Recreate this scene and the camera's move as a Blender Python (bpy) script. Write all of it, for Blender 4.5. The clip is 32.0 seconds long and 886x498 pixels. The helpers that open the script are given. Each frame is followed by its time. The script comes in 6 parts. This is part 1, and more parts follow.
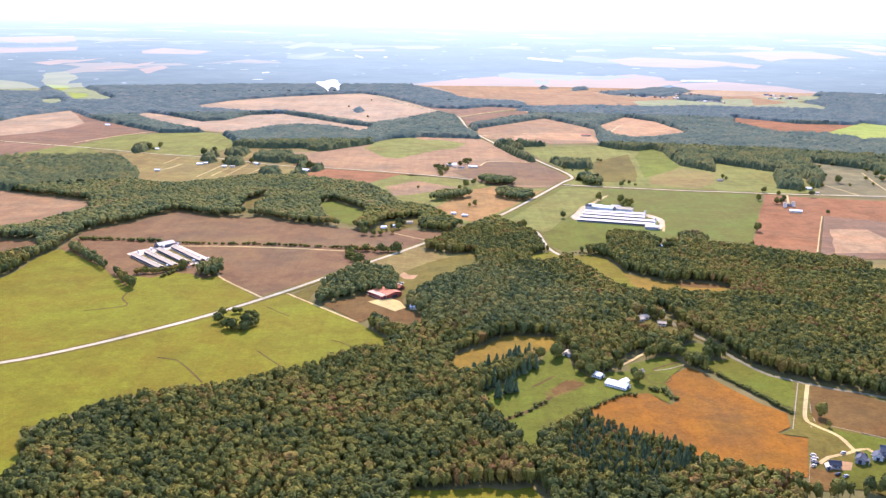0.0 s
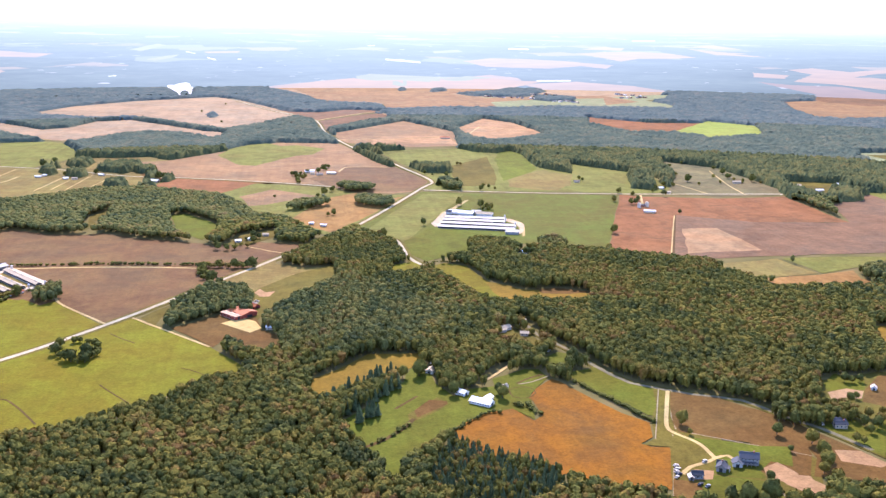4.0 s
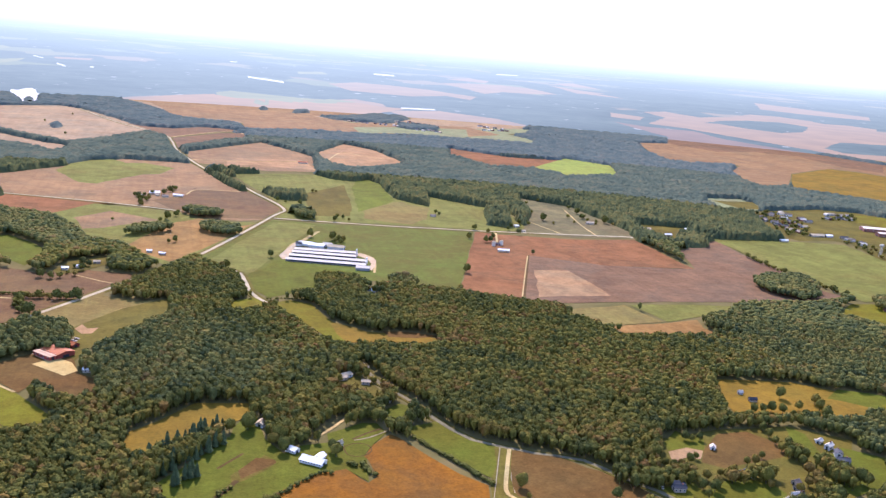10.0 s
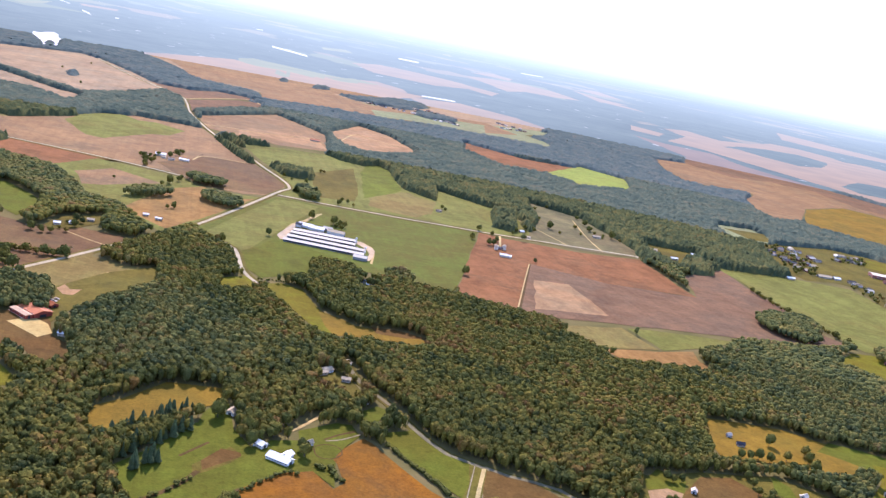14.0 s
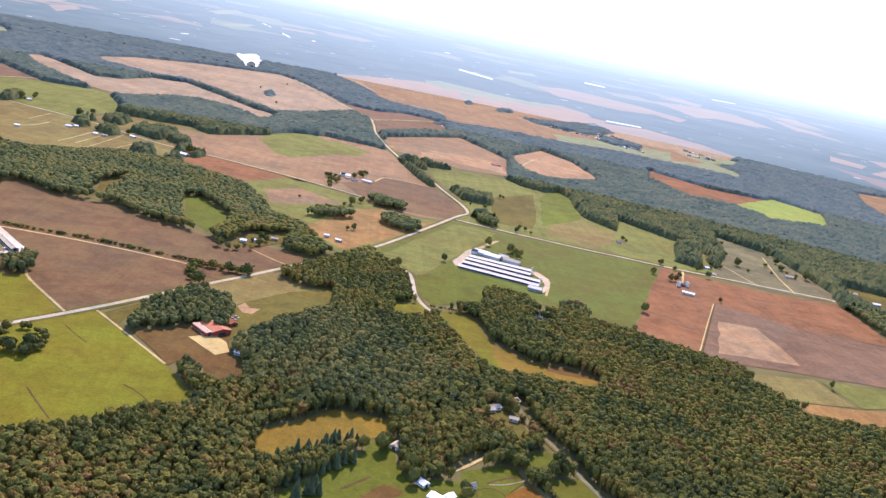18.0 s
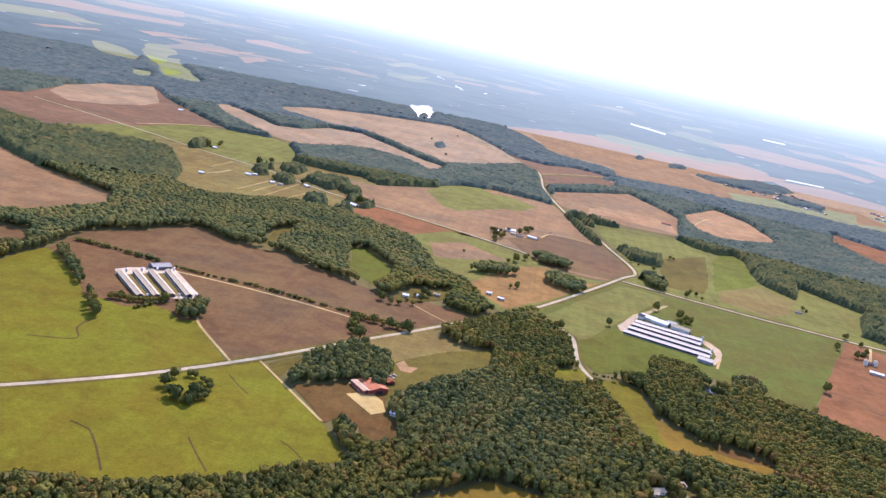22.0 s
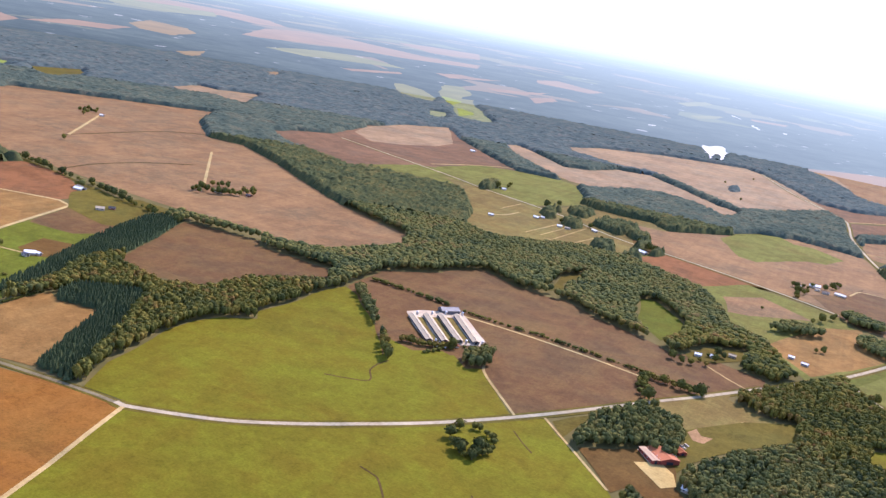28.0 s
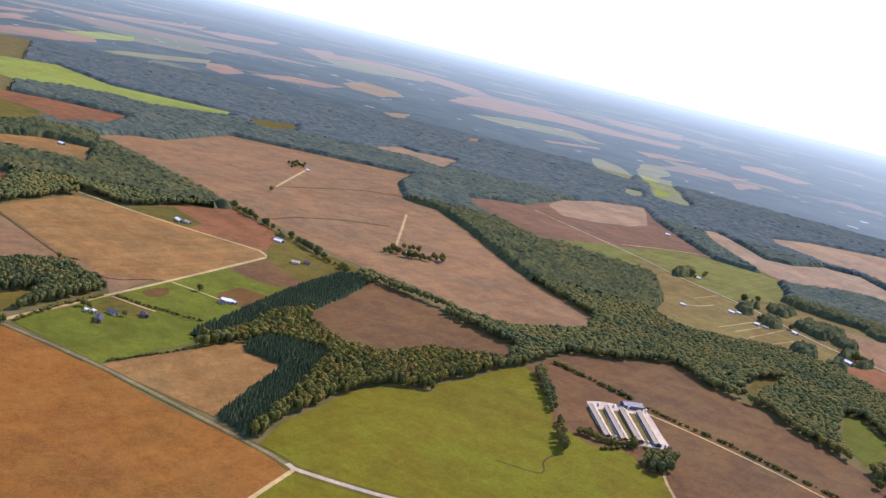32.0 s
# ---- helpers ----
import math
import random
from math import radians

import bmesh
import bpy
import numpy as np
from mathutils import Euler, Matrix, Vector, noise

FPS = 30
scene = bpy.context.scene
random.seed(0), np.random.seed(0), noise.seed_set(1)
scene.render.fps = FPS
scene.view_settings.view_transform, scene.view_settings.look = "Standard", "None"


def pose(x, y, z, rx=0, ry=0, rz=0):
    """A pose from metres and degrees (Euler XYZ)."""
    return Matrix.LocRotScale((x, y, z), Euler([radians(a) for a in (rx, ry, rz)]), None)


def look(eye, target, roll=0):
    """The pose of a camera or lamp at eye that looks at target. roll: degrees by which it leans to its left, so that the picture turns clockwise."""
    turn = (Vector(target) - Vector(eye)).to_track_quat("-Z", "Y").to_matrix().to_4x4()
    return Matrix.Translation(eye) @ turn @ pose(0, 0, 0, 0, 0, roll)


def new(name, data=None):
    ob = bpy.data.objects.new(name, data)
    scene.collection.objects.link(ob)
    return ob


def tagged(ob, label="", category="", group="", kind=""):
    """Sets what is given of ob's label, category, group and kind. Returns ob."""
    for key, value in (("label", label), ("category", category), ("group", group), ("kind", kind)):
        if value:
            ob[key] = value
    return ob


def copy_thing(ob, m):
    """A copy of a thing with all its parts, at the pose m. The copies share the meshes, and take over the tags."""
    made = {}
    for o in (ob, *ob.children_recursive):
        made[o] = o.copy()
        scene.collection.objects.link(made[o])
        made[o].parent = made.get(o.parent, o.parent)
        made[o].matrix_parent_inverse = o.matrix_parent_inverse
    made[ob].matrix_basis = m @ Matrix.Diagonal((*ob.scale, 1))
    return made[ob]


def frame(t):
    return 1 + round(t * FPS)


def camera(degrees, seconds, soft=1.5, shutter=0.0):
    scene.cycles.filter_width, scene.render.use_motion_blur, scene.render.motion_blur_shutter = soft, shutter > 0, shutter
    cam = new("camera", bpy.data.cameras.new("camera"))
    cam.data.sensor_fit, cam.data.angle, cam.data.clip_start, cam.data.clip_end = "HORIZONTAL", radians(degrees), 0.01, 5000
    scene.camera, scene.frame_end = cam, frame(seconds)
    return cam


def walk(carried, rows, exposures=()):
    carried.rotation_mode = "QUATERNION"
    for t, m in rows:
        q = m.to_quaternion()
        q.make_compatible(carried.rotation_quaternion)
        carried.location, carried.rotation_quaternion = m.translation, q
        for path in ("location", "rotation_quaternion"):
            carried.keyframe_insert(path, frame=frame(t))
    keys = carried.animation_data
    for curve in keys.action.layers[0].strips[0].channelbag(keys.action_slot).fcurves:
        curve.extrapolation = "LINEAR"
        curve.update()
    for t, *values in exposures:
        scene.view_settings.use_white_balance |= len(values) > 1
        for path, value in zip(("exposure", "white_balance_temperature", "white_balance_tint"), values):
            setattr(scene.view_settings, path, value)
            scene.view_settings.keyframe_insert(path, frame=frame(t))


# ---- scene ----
# ---- camera and its way ----
cam = camera(49.9, 32.0, soft=1.4)
ROWS = (
    (0, 0.06, 0.01, 299.96, 0.002, -13.594, 0.479),
    (0.5, -0.07, 3.21, 300.92, -2.159, -13.597, 1.851),
    (1, 0.46, 7.06, 301.59, -3.703, -14.293, 0.633),
    (1.5, 1.93, 11.61, 302.72, -4.309, -15.129, 0.180),
    (2, 2.88, 15.93, 303.44, -5.089, -15.114, 1.233),
    (2.5, 4.46, 20.22, 304.10, -5.813, -14.579, 2.123),
    (3, 6.15, 24.24, 305.34, -6.829, -13.949, 1.914),
    (3.5, 7.53, 28.51, 306.23, -7.576, -13.633, 0.817),
    (5.5, 15.98, 44.91, 309.29, -10.723, -13.309, 0.617),
    (6, 18.21, 48.48, 309.81, -11.565, -13.094, -0.710),
    (6.5, 20.60, 52.24, 310.64, -12.451, -13.240, -1.154),
    (7, 23.09, 55.49, 312.07, -14.043, -13.351, 1.223),
    (7.5, 24.70, 58.75, 313.09, -16.489, -13.008, 4.929),
    (8, 25.39, 62.17, 314.00, -17.875, -12.491, 6.727),
    (8.5, 27.91, 65.43, 314.77, -17.505, -12.757, 6.484),
    (9, 30.13, 69.31, 315.99, -17.558, -13.120, 6.665),
    (9.5, 33.02, 73.14, 317.15, -17.094, -12.668, 5.741),
    (10, 35.57, 77.07, 317.40, -16.715, -11.853, 4.451),
    (10.5, 37.77, 80.54, 317.58, -17.509, -12.250, 5.082),
    (11, 39.39, 84.01, 318.60, -18.252, -12.902, 5.690),
    (11.5, 40.98, 87.96, 319.65, -17.556, -12.941, 5.680),
    (12, 43.27, 91.07, 320.34, -16.853, -12.903, 7.458),
    (12.5, 45.04, 94.01, 321.40, -16.926, -12.910, 9.786),
    (13, 46.65, 97.42, 322.91, -17.151, -12.654, 11.251),
    (13.5, 47.49, 101.86, 324.10, -17.079, -12.560, 10.931),
    (15.5, 51.22, 119.78, 324.39, -12.963, -12.419, 13.563),
    (16, 52.61, 123.98, 324.81, -11.560, -12.550, 13.300),
    (16.5, 53.27, 127.38, 325.89, -10.059, -12.746, 13.632),
    (17, 54.10, 130.86, 326.52, -8.694, -13.083, 12.791),
    (17.5, 53.99, 134.99, 327.92, -7.375, -13.236, 12.222),
    (18, 53.84, 138.47, 329.23, -5.566, -13.305, 11.421),
    (18.5, 53.01, 142.21, 330.15, -3.679, -13.157, 11.075),
    (19, 53.38, 145.19, 330.73, -1.882, -12.870, 10.460),
    (19.5, 54.16, 148.62, 332.16, -0.991, -12.531, 10.340),
    (20, 53.54, 152.71, 333.45, -0.039, -12.570, 10.180),
    (20.5, 52.33, 157.16, 334.00, 1.257, -12.545, 10.322),
    (21, 52.27, 161.11, 335.07, 2.726, -12.584, 10.300),
    (21.5, 52.37, 163.88, 335.64, 4.054, -12.463, 10.569),
    (22, 51.10, 167.59, 336.27, 4.892, -12.353, 11.597),
    (22.5, 50.82, 171.64, 337.12, 5.869, -12.697, 12.084),
    (23, 49.43, 176.26, 338.27, 7.096, -12.772, 12.570),
    (23.5, 48.69, 179.40, 338.67, 8.326, -12.955, 13.351),
    (24, 46.68, 181.85, 339.46, 9.330, -13.058, 13.320),
    (24.5, 45.85, 184.00, 339.94, 10.532, -13.120, 12.895),
    (25, 44.02, 186.98, 340.72, 12.075, -13.210, 12.743),
    (25.5, 41.87, 190.23, 341.12, 13.934, -13.149, 12.751),
    (27.5, 30.70, 197.55, 343.95, 19.758, -12.973, 12.230),
    (28, 28.27, 199.35, 343.04, 22.126, -13.385, 10.242),
    (28.5, 25.59, 202.55, 344.39, 23.666, -13.781, 10.463),
    (29, 22.65, 206.18, 345.79, 25.303, -13.672, 11.155),
    (29.5, 19.06, 210.36, 346.36, 26.993, -12.587, 10.919),
    (30, 15.03, 214.04, 345.37, 27.671, -10.940, 12.940),
    (30.5, 11.25, 215.85, 344.11, 31.138, -10.761, 11.466),
    (31, 9.21, 218.35, 345.02, 35.044, -11.691, 11.072),
    (31.5, 7.99, 221.21, 347.07, 35.129, -11.461, 14.102),
    (32, 5.90, 222.91, 349.36, 33.974, -11.656, 13.340),
)


def aim(x, y, z, yaw, pitch, roll):
    a, p = radians(yaw), radians(pitch)
    ahead = Vector((-math.sin(a) * math.cos(p), math.cos(a) * math.cos(p), math.sin(p)))
    return look((x, y, z), Vector((x, y, z)) + ahead, roll)


EXPOSURE = ((0, 1.75), (1, 1.54), (2, 1.77), (4, 1.7), (8, 1.38), (13, 1.35), (16, 1.33), (17, 1.31), (19, 1.4), (21, 1.3), (24, 1.12), (26, 1.15), (28, 1.2), (30, 1.1), (31, 0.91), (32, 0.86))
walk(cam, [(r[0], aim(*r[1:])) for r in ROWS], tuple((t, e, 6000, 32) for t, e in EXPOSURE))

# ---- sky, sun ----
SUN_EL, SUN_AZ = radians(39), radians(5)          # height; turn from +y to the east
world = bpy.data.worlds.new("world")
scene.world = world
world.use_nodes = True
wn = world.node_tree.nodes
sky = wn.new("ShaderNodeTexSky")
sky.sky_type, sky.sun_disc = "NISHITA", False
sky.sun_elevation, sky.sun_rotation = SUN_EL, SUN_AZ
sky.altitude, sky.air_density, sky.dust_density, sky.ozone_density = 300, 1.0, 0.15, 2.5
world.node_tree.links.new(sky.outputs[0], wn["Background"].inputs[0])
wn["Background"].inputs[1].default_value = 0.19
sun = new("sun", bpy.data.lights.new("sun", "SUN"))
sun.data.energy, sun.data.angle, sun.data.color = 3.55, radians(0.6), (1.0, 0.94, 0.84)
sun_from = Vector((math.sin(SUN_AZ) * math.cos(SUN_EL), math.cos(SUN_AZ) * math.cos(SUN_EL), math.sin(SUN_EL)))
sun.matrix_world = look(sun_from * 900 + Vector((0, 1200, 0)), (0, 1200, 0))


# ---- materials ----
class Nodes:
    """Short hand for building a node material on world positions."""

    def __init__(self, name, rough=0.85, spec=0.2):
        self.mat = bpy.data.materials.new(name)
        self.mat.use_nodes = True
        self.t = self.mat.node_tree
        self.b = self.t.nodes["Principled BSDF"]
        self.b.inputs["Roughness"].default_value = rough
        self.b.inputs["Specular IOR Level"].default_value = spec
        self.geo = self.t.nodes.new("ShaderNodeNewGeometry")
        self.pos = self.geo.outputs["Position"]

    def link(self, a, b):
        self.t.links.new(a, b)

    def map(self, scale=(1, 1, 1), turn=0.0, vec=None):
        n = self.t.nodes.new("ShaderNodeMapping")
        n.inputs["Scale"].default_value = scale
        n.inputs["Rotation"].default_value = (0, 0, radians(turn))
        self.link(vec or self.pos, n.inputs[0])
        return n.outputs[0]

    def noise(self, scale, detail=4, rough=0.55, vec=None, warp=0.0):
        n = self.t.nodes.new("ShaderNodeTexNoise")
        n.inputs["Scale"].default_value, n.inputs["Detail"].default_value = scale, detail
        n.inputs["Roughness"].default_value, n.inputs["Distortion"].default_value = rough, warp
        self.link(vec or self.pos, n.inputs["Vector"])
        return n.outputs["Fac"]

    def ramp(self, fac, stops):
        n = self.t.nodes.new("ShaderNodeValToRGB")
        e = n.color_ramp.elements
        while len(e) < len(stops):
            e.new(0.5)
        for el, (p, c) in zip(e, stops):
            el.position = p
            el.color = (*c, 1) if len(c) == 3 else c
        self.link(fac, n.inputs[0])
        return n.outputs[0]

    def mix(self, fac, a, b, mode="MIX"):
        n = self.t.nodes.new("ShaderNodeMix")
        n.data_type, n.blend_type = "RGBA", mode
        for sock, v in ((n.inputs[0], fac), (n.inputs[6], a), (n.inputs[7], b)):
            if isinstance(v, (int, float)):
                sock.default_value = v
            elif isinstance(v, tuple):
                sock.default_value = (*v, 1)
            else:
                self.link(v, sock)
        return n.outputs[2]

    def math(self, op, a, b=0.0):
        n = self.t.nodes.new("ShaderNodeMath")
        n.operation = op
        for sock, v in ((n.inputs[0], a), (n.inputs[1], b)):
            if isinstance(v, (int, float)):
                sock.default_value = v
            else:
                self.link(v, sock)
        return n.outputs[0]

    def color(self, c):
        if isinstance(c, tuple):
            self.b.inputs["Base Color"].default_value = (*c, 1)
        else:
            self.link(c, self.b.inputs["Base Color"])
        return self

    def bump(self, h, strength=0.4, dist=0.3):
        n = self.t.nodes.new("ShaderNodeBump")
        n.inputs["Strength"].default_value, n.inputs["Distance"].default_value = strength, dist
        self.link(h, n.inputs["Height"])
        self.link(n.outputs[0], self.b.inputs["Normal"])
        return self

    def sheen(self, w, tint=(0.75, 0.85, 1.0), rough=0.6):
        self.b.inputs["Sheen Weight"].default_value = w
        self.b.inputs["Sheen Roughness"].default_value = rough
        self.b.inputs["Sheen Tint"].default_value = (*tint, 1)
        return self


def field_material(name, low, mid, high, turn=30.0, row=9.0, rows=0.18, sheen=0.0, gloss=0.015):
    """A crop or grass surface: broad patches, blotches, drilling rows, wheel lines and fine grain."""
    n = Nodes(name, 0.85, gloss)
    dark, pale = tuple(c * 0.8 for c in low), tuple(c * 1.12 for c in high)
    broad = n.noise(0.0065, 6, 0.62, warp=0.8)
    blot = n.noise(0.03, 6, 0.68, warp=0.4)
    fine = n.noise(0.45, 5, 0.72)
    clump = n.noise(0.13, 4, 0.7, warp=0.5)
    base = n.ramp(broad, [(0.32, low), (0.5, mid), (0.68, high)])
    stain = tuple(c * k for c, k in zip(mid, (1.15, 0.88, 1.0) if mid[1] > mid[0] * 0.8 else (0.68, 0.92, 1.15)))
    soft = n.math("ADD", n.math("MULTIPLY", n.noise(0.0042, 2, 0.5, warp=1.5), 0.5), n.math("MULTIPLY", n.noise(0.0135, 3, 0.5, warp=1.0), 0.5))
    base = n.mix(n.math("MULTIPLY", n.ramp(soft, [(0.46, (0, 0, 0)), (0.60, (1, 1, 1))]), 0.5), base, stain)
    base = n.mix(n.math("MULTIPLY", n.ramp(blot, [(0.47, (0, 0, 0)), (0.62, (1, 1, 1))]), 0.42), base, pale)
    base = n.mix(n.math("MULTIPLY", n.ramp(blot, [(0.34, (1, 1, 1)), (0.5, (0, 0, 0))]), 0.32), base, dark)
    lines = n.noise(1.0 / row, 3, 0.6, vec=n.map((1.0, 0.012, 1.0), turn))
    base = n.mix(n.math("MULTIPLY", n.ramp(lines, [(0.45, (0, 0, 0)), (0.6, (1, 1, 1))]), rows * 0.7), base, dark)
    wheel = n.noise(0.028, 1, 0.3, vec=n.map((1.0, 0.004, 1.0), turn))
    base = n.mix(n.math("MULTIPLY", n.ramp(wheel, [(0.5, (0, 0, 0)), (0.515, (1, 1, 1)), (0.53, (0, 0, 0))]), rows * 0.6), base, pale)
    base = n.mix(1.0, base, n.ramp(clump, [(0.34, (0.87, 0.87, 0.87)), (0.5, (1, 1, 1)), (0.66, (1.1, 1.1, 1.1))]), "MULTIPLY")
    base = n.mix(1.0, base, n.ramp(fine, [(0.3, (0.78, 0.78, 0.78)), (0.5, (1, 1, 1)), (0.7, (1.18, 1.18, 1.18))]), "MULTIPLY")
    n.color(base).bump(fine, 0.5, 0.4)
    if sheen:
        n.sheen(sheen)
    return n.mat


MATS = {
    "sage": field_material("dry_green_grass", (0.092, 0.088, 0.018), (0.122, 0.118, 0.024), (0.150, 0.146, 0.030), 48, 14, 0.25),
    "lime": field_material("meadow_grass", (0.104, 0.078, 0.008), (0.115, 0.100, 0.008), (0.125, 0.124, 0.009), 62),
    "green": field_material("pasture_grass", (0.068, 0.062, 0.008), (0.082, 0.084, 0.009), (0.088, 0.104, 0.011), 20),
    "dkgreen": field_material("green_crop", (0.092, 0.076, 0.014), (0.088, 0.090, 0.014), (0.088, 0.112, 0.016), 12, 12, 0.25),
    "olive": field_material("rough_grass", (0.076, 0.055, 0.010), (0.100, 0.073, 0.013), (0.122, 0.095, 0.016), 40),
    "scrub": field_material("scrub_ground", (0.074, 0.068, 0.030), (0.115, 0.098, 0.040), (0.160, 0.128, 0.052), 75),
    "tan": field_material("stubble", (0.148, 0.080, 0.031), (0.192, 0.104, 0.041), (0.240, 0.132, 0.051), 55, 11, 0.25, 0.0, 0.03),
    "straw": field_material("pale_stubble", (0.160, 0.083, 0.024), (0.214, 0.111, 0.032), (0.270, 0.141, 0.041), 150, 12, 0.3),
    # far stubble, lighter than the near one with haze in its colour
    "pink": field_material("far_stubble", (0.168, 0.103, 0.047), (0.222, 0.137, 0.063), (0.278, 0.174, 0.081), 15, 11, 0.2, 0.0, 0.05),
    "mauve": field_material("ripe_soybeans", (0.094, 0.047, 0.017), (0.124, 0.061, 0.0205), (0.142, 0.081, 0.024), 38, 10, 0.22, 0.0, 0.03),
    "red": field_material("red_clay_crop", (0.130, 0.055, 0.020), (0.175, 0.074, 0.027), (0.222, 0.094, 0.034), 80, 10, 0.2),
    "orange": field_material("golden_beans", (0.112, 0.056, 0.015), (0.165, 0.064, 0.009), (0.212, 0.080, 0.006), 8, 10, 0.15),
    "clay": field_material("harvested_clay", (0.156, 0.061, 0.016), (0.196, 0.078, 0.014), (0.222, 0.098, 0.020), 120, 14, 0.2),
    "brown": field_material("dry_pasture", (0.082, 0.042, 0.012), (0.108, 0.054, 0.014), (0.130, 0.070, 0.018), 100),
    "bare": field_material("bare_earth", (0.200, 0.111, 0.049), (0.270, 0.150, 0.066), (0.343, 0.191, 0.084), 30),
    "sand": field_material("riding_sand", (0.374, 0.234, 0.076), (0.440, 0.275, 0.090), (0.493, 0.308, 0.101), 0, 6, 0.1),
    "plum": field_material("purple_stubble", (0.112, 0.061, 0.030), (0.146, 0.080, 0.039), (0.180, 0.099, 0.049), 38, 10, 0.22),
    "gold": field_material("golden_stubble", (0.122, 0.078, 0.012), (0.164, 0.094, 0.012), (0.205, 0.118, 0.014), 60, 10, 0.25),
    "grass": field_material("lush_grass", (0.070, 0.075, 0.009), (0.091, 0.101, 0.011), (0.114, 0.128, 0.013), 70),
    "fallow": field_material("fallow_land", (0.122, 0.082, 0.024), (0.160, 0.108, 0.030), (0.172, 0.138, 0.036), 60, 12, 0.25),
    # two far greens, lightened in the colour to stand in for haze
    "hazegreen": field_material("hay_grass", (0.125, 0.135, 0.062), (0.160, 0.172, 0.078), (0.195, 0.205, 0.092), 48, 14, 0.15),
    "hazelime": field_material("young_green_wheat", (0.140, 0.160, 0.030), (0.175, 0.205, 0.036), (0.205, 0.235, 0.042), 62, 12, 0.12),
    "quarry": field_material("white_sand", (0.62, 0.60, 0.56), (0.72, 0.70, 0.66), (0.78, 0.76, 0.72), 20, 12, 0.05),
    "yard": field_material("trodden_sand", (0.30, 0.20, 0.11), (0.38, 0.27, 0.16), (0.46, 0.34, 0.21), 0, 6, 0.1),
    "pad": field_material("crushed_stone", (0.377, 0.287, 0.189), (0.460, 0.350, 0.230), (0.529, 0.402, 0.265), 0, 6, 0.1),
    "asphalt": field_material("bleached_asphalt", (0.265, 0.205, 0.120), (0.340, 0.268, 0.160), (0.41, 0.328, 0.205), 0, 3, 0.1),
    "lane": field_material("worn_asphalt", (0.118, 0.092, 0.048), (0.160, 0.125, 0.065), (0.203, 0.159, 0.083), 0, 3, 0.1),
    "fence": field_material("weathered_rails", (0.163, 0.122, 0.070), (0.220, 0.165, 0.095), (0.279, 0.210, 0.121), 0, 3, 0.1),
    "furrow": field_material("damp_furrow", (0.062, 0.036, 0.012), (0.080, 0.047, 0.015), (0.098, 0.058, 0.019), 0, 3, 0.1),
    "gravel": field_material("gravel_track", (0.266, 0.181, 0.070), (0.360, 0.245, 0.095), (0.457, 0.311, 0.121), 0, 3, 0.1),
}


n = Nodes("pond_water", 0.06, 0.5).color((0.03, 0.04, 0.04))
n.bump(n.noise(0.6, 3), 0.08, 0.1)
MATS["water"] = n.mat


def foliage_material(name, stops, sheen=0.0, gloss=0.02):
    """Leaves: colour by tree, mottled, and letting part of the light through."""
    n = Nodes(name, 0.95, gloss)
    at = n.t.nodes.new("ShaderNodeAttribute")
    at.attribute_name = "tone"
    leaf = n.noise(0.9, 4, 0.75)
    wide = n.ramp(n.noise(0.014, 4, 0.6, warp=0.6), [(0.38, (0, 0, 0)), (0.62, (1, 1, 1))])
    tone = n.math("ADD", n.math("MULTIPLY", at.outputs["Fac"], 0.62), n.math("MULTIPLY", wide, 0.38))
    col = n.ramp(tone, stops)
    col = n.mix(0.78, col, n.ramp(leaf, [(0.32, (0.45, 0.47, 0.5)), (0.52, (0.9, 0.9, 0.88)), (0.68, (1.25, 1.22, 1.1))]), "MULTIPLY")
    n.color(col).bump(n.noise(1.1, 4, 0.75), 0.65, 0.9).sheen(sheen)
    thin = n.t.nodes.new("ShaderNodeBsdfTranslucent")
    n.link(n.mix(1.0, col, (1.1, 1.1, 0.85), "MULTIPLY"), thin.inputs["Color"])
    both = n.t.nodes.new("ShaderNodeMixShader")
    both.inputs[0].default_value = 0.06
    n.link(n.b.outputs[0], both.inputs[1])
    n.link(thin.outputs[0], both.inputs[2])
    n.link(both.outputs[0], n.t.nodes["Material Output"].inputs[0])
    return n.mat


LEAF = foliage_material("broadleaf_foliage", [(0.08, (0.062, 0.070, 0.024)), (0.3, (0.103, 0.104, 0.026)), (0.5, (0.150, 0.133, 0.028)),
                                             (0.66, (0.198, 0.152, 0.030)), (0.8, (0.204, 0.130, 0.034)), (0.94, (0.208, 0.108, 0.034))])
# slightly bluer copy of LEAF, a little distance haze mixed into the colour
LIGHT_HAZE_LEAF = foliage_material("dull_broadleaf_foliage", [(0.08, (0.066, 0.080, 0.034)), (0.3, (0.106, 0.114, 0.037)), (0.52, (0.150, 0.141, 0.040)), (0.72, (0.194, 0.159, 0.043)), (0.92, (0.198, 0.132, 0.046))])
# darker than LEAF: crown self-shade, missing on the sheet, put into the colour
MID_LEAF = foliage_material("mixed_woods_foliage", [(0.12, (0.050, 0.066, 0.034)), (0.42, (0.080, 0.091, 0.040)), (0.68, (0.116, 0.112, 0.042)), (0.9, (0.136, 0.108, 0.044))], 0.0, 0.0)
# far canopy colours with blue distance haze painted in
FAR_HAZE_LEAF = foliage_material("far_woods_foliage", [(0.15, (0.064, 0.087, 0.068)), (0.45, (0.088, 0.109, 0.078)), (0.7, (0.114, 0.124, 0.082)), (0.9, (0.130, 0.119, 0.080))], 0.0, 0.0)
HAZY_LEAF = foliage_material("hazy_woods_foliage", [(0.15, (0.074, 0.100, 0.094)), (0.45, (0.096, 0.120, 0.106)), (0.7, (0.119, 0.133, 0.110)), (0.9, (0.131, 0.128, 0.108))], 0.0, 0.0)
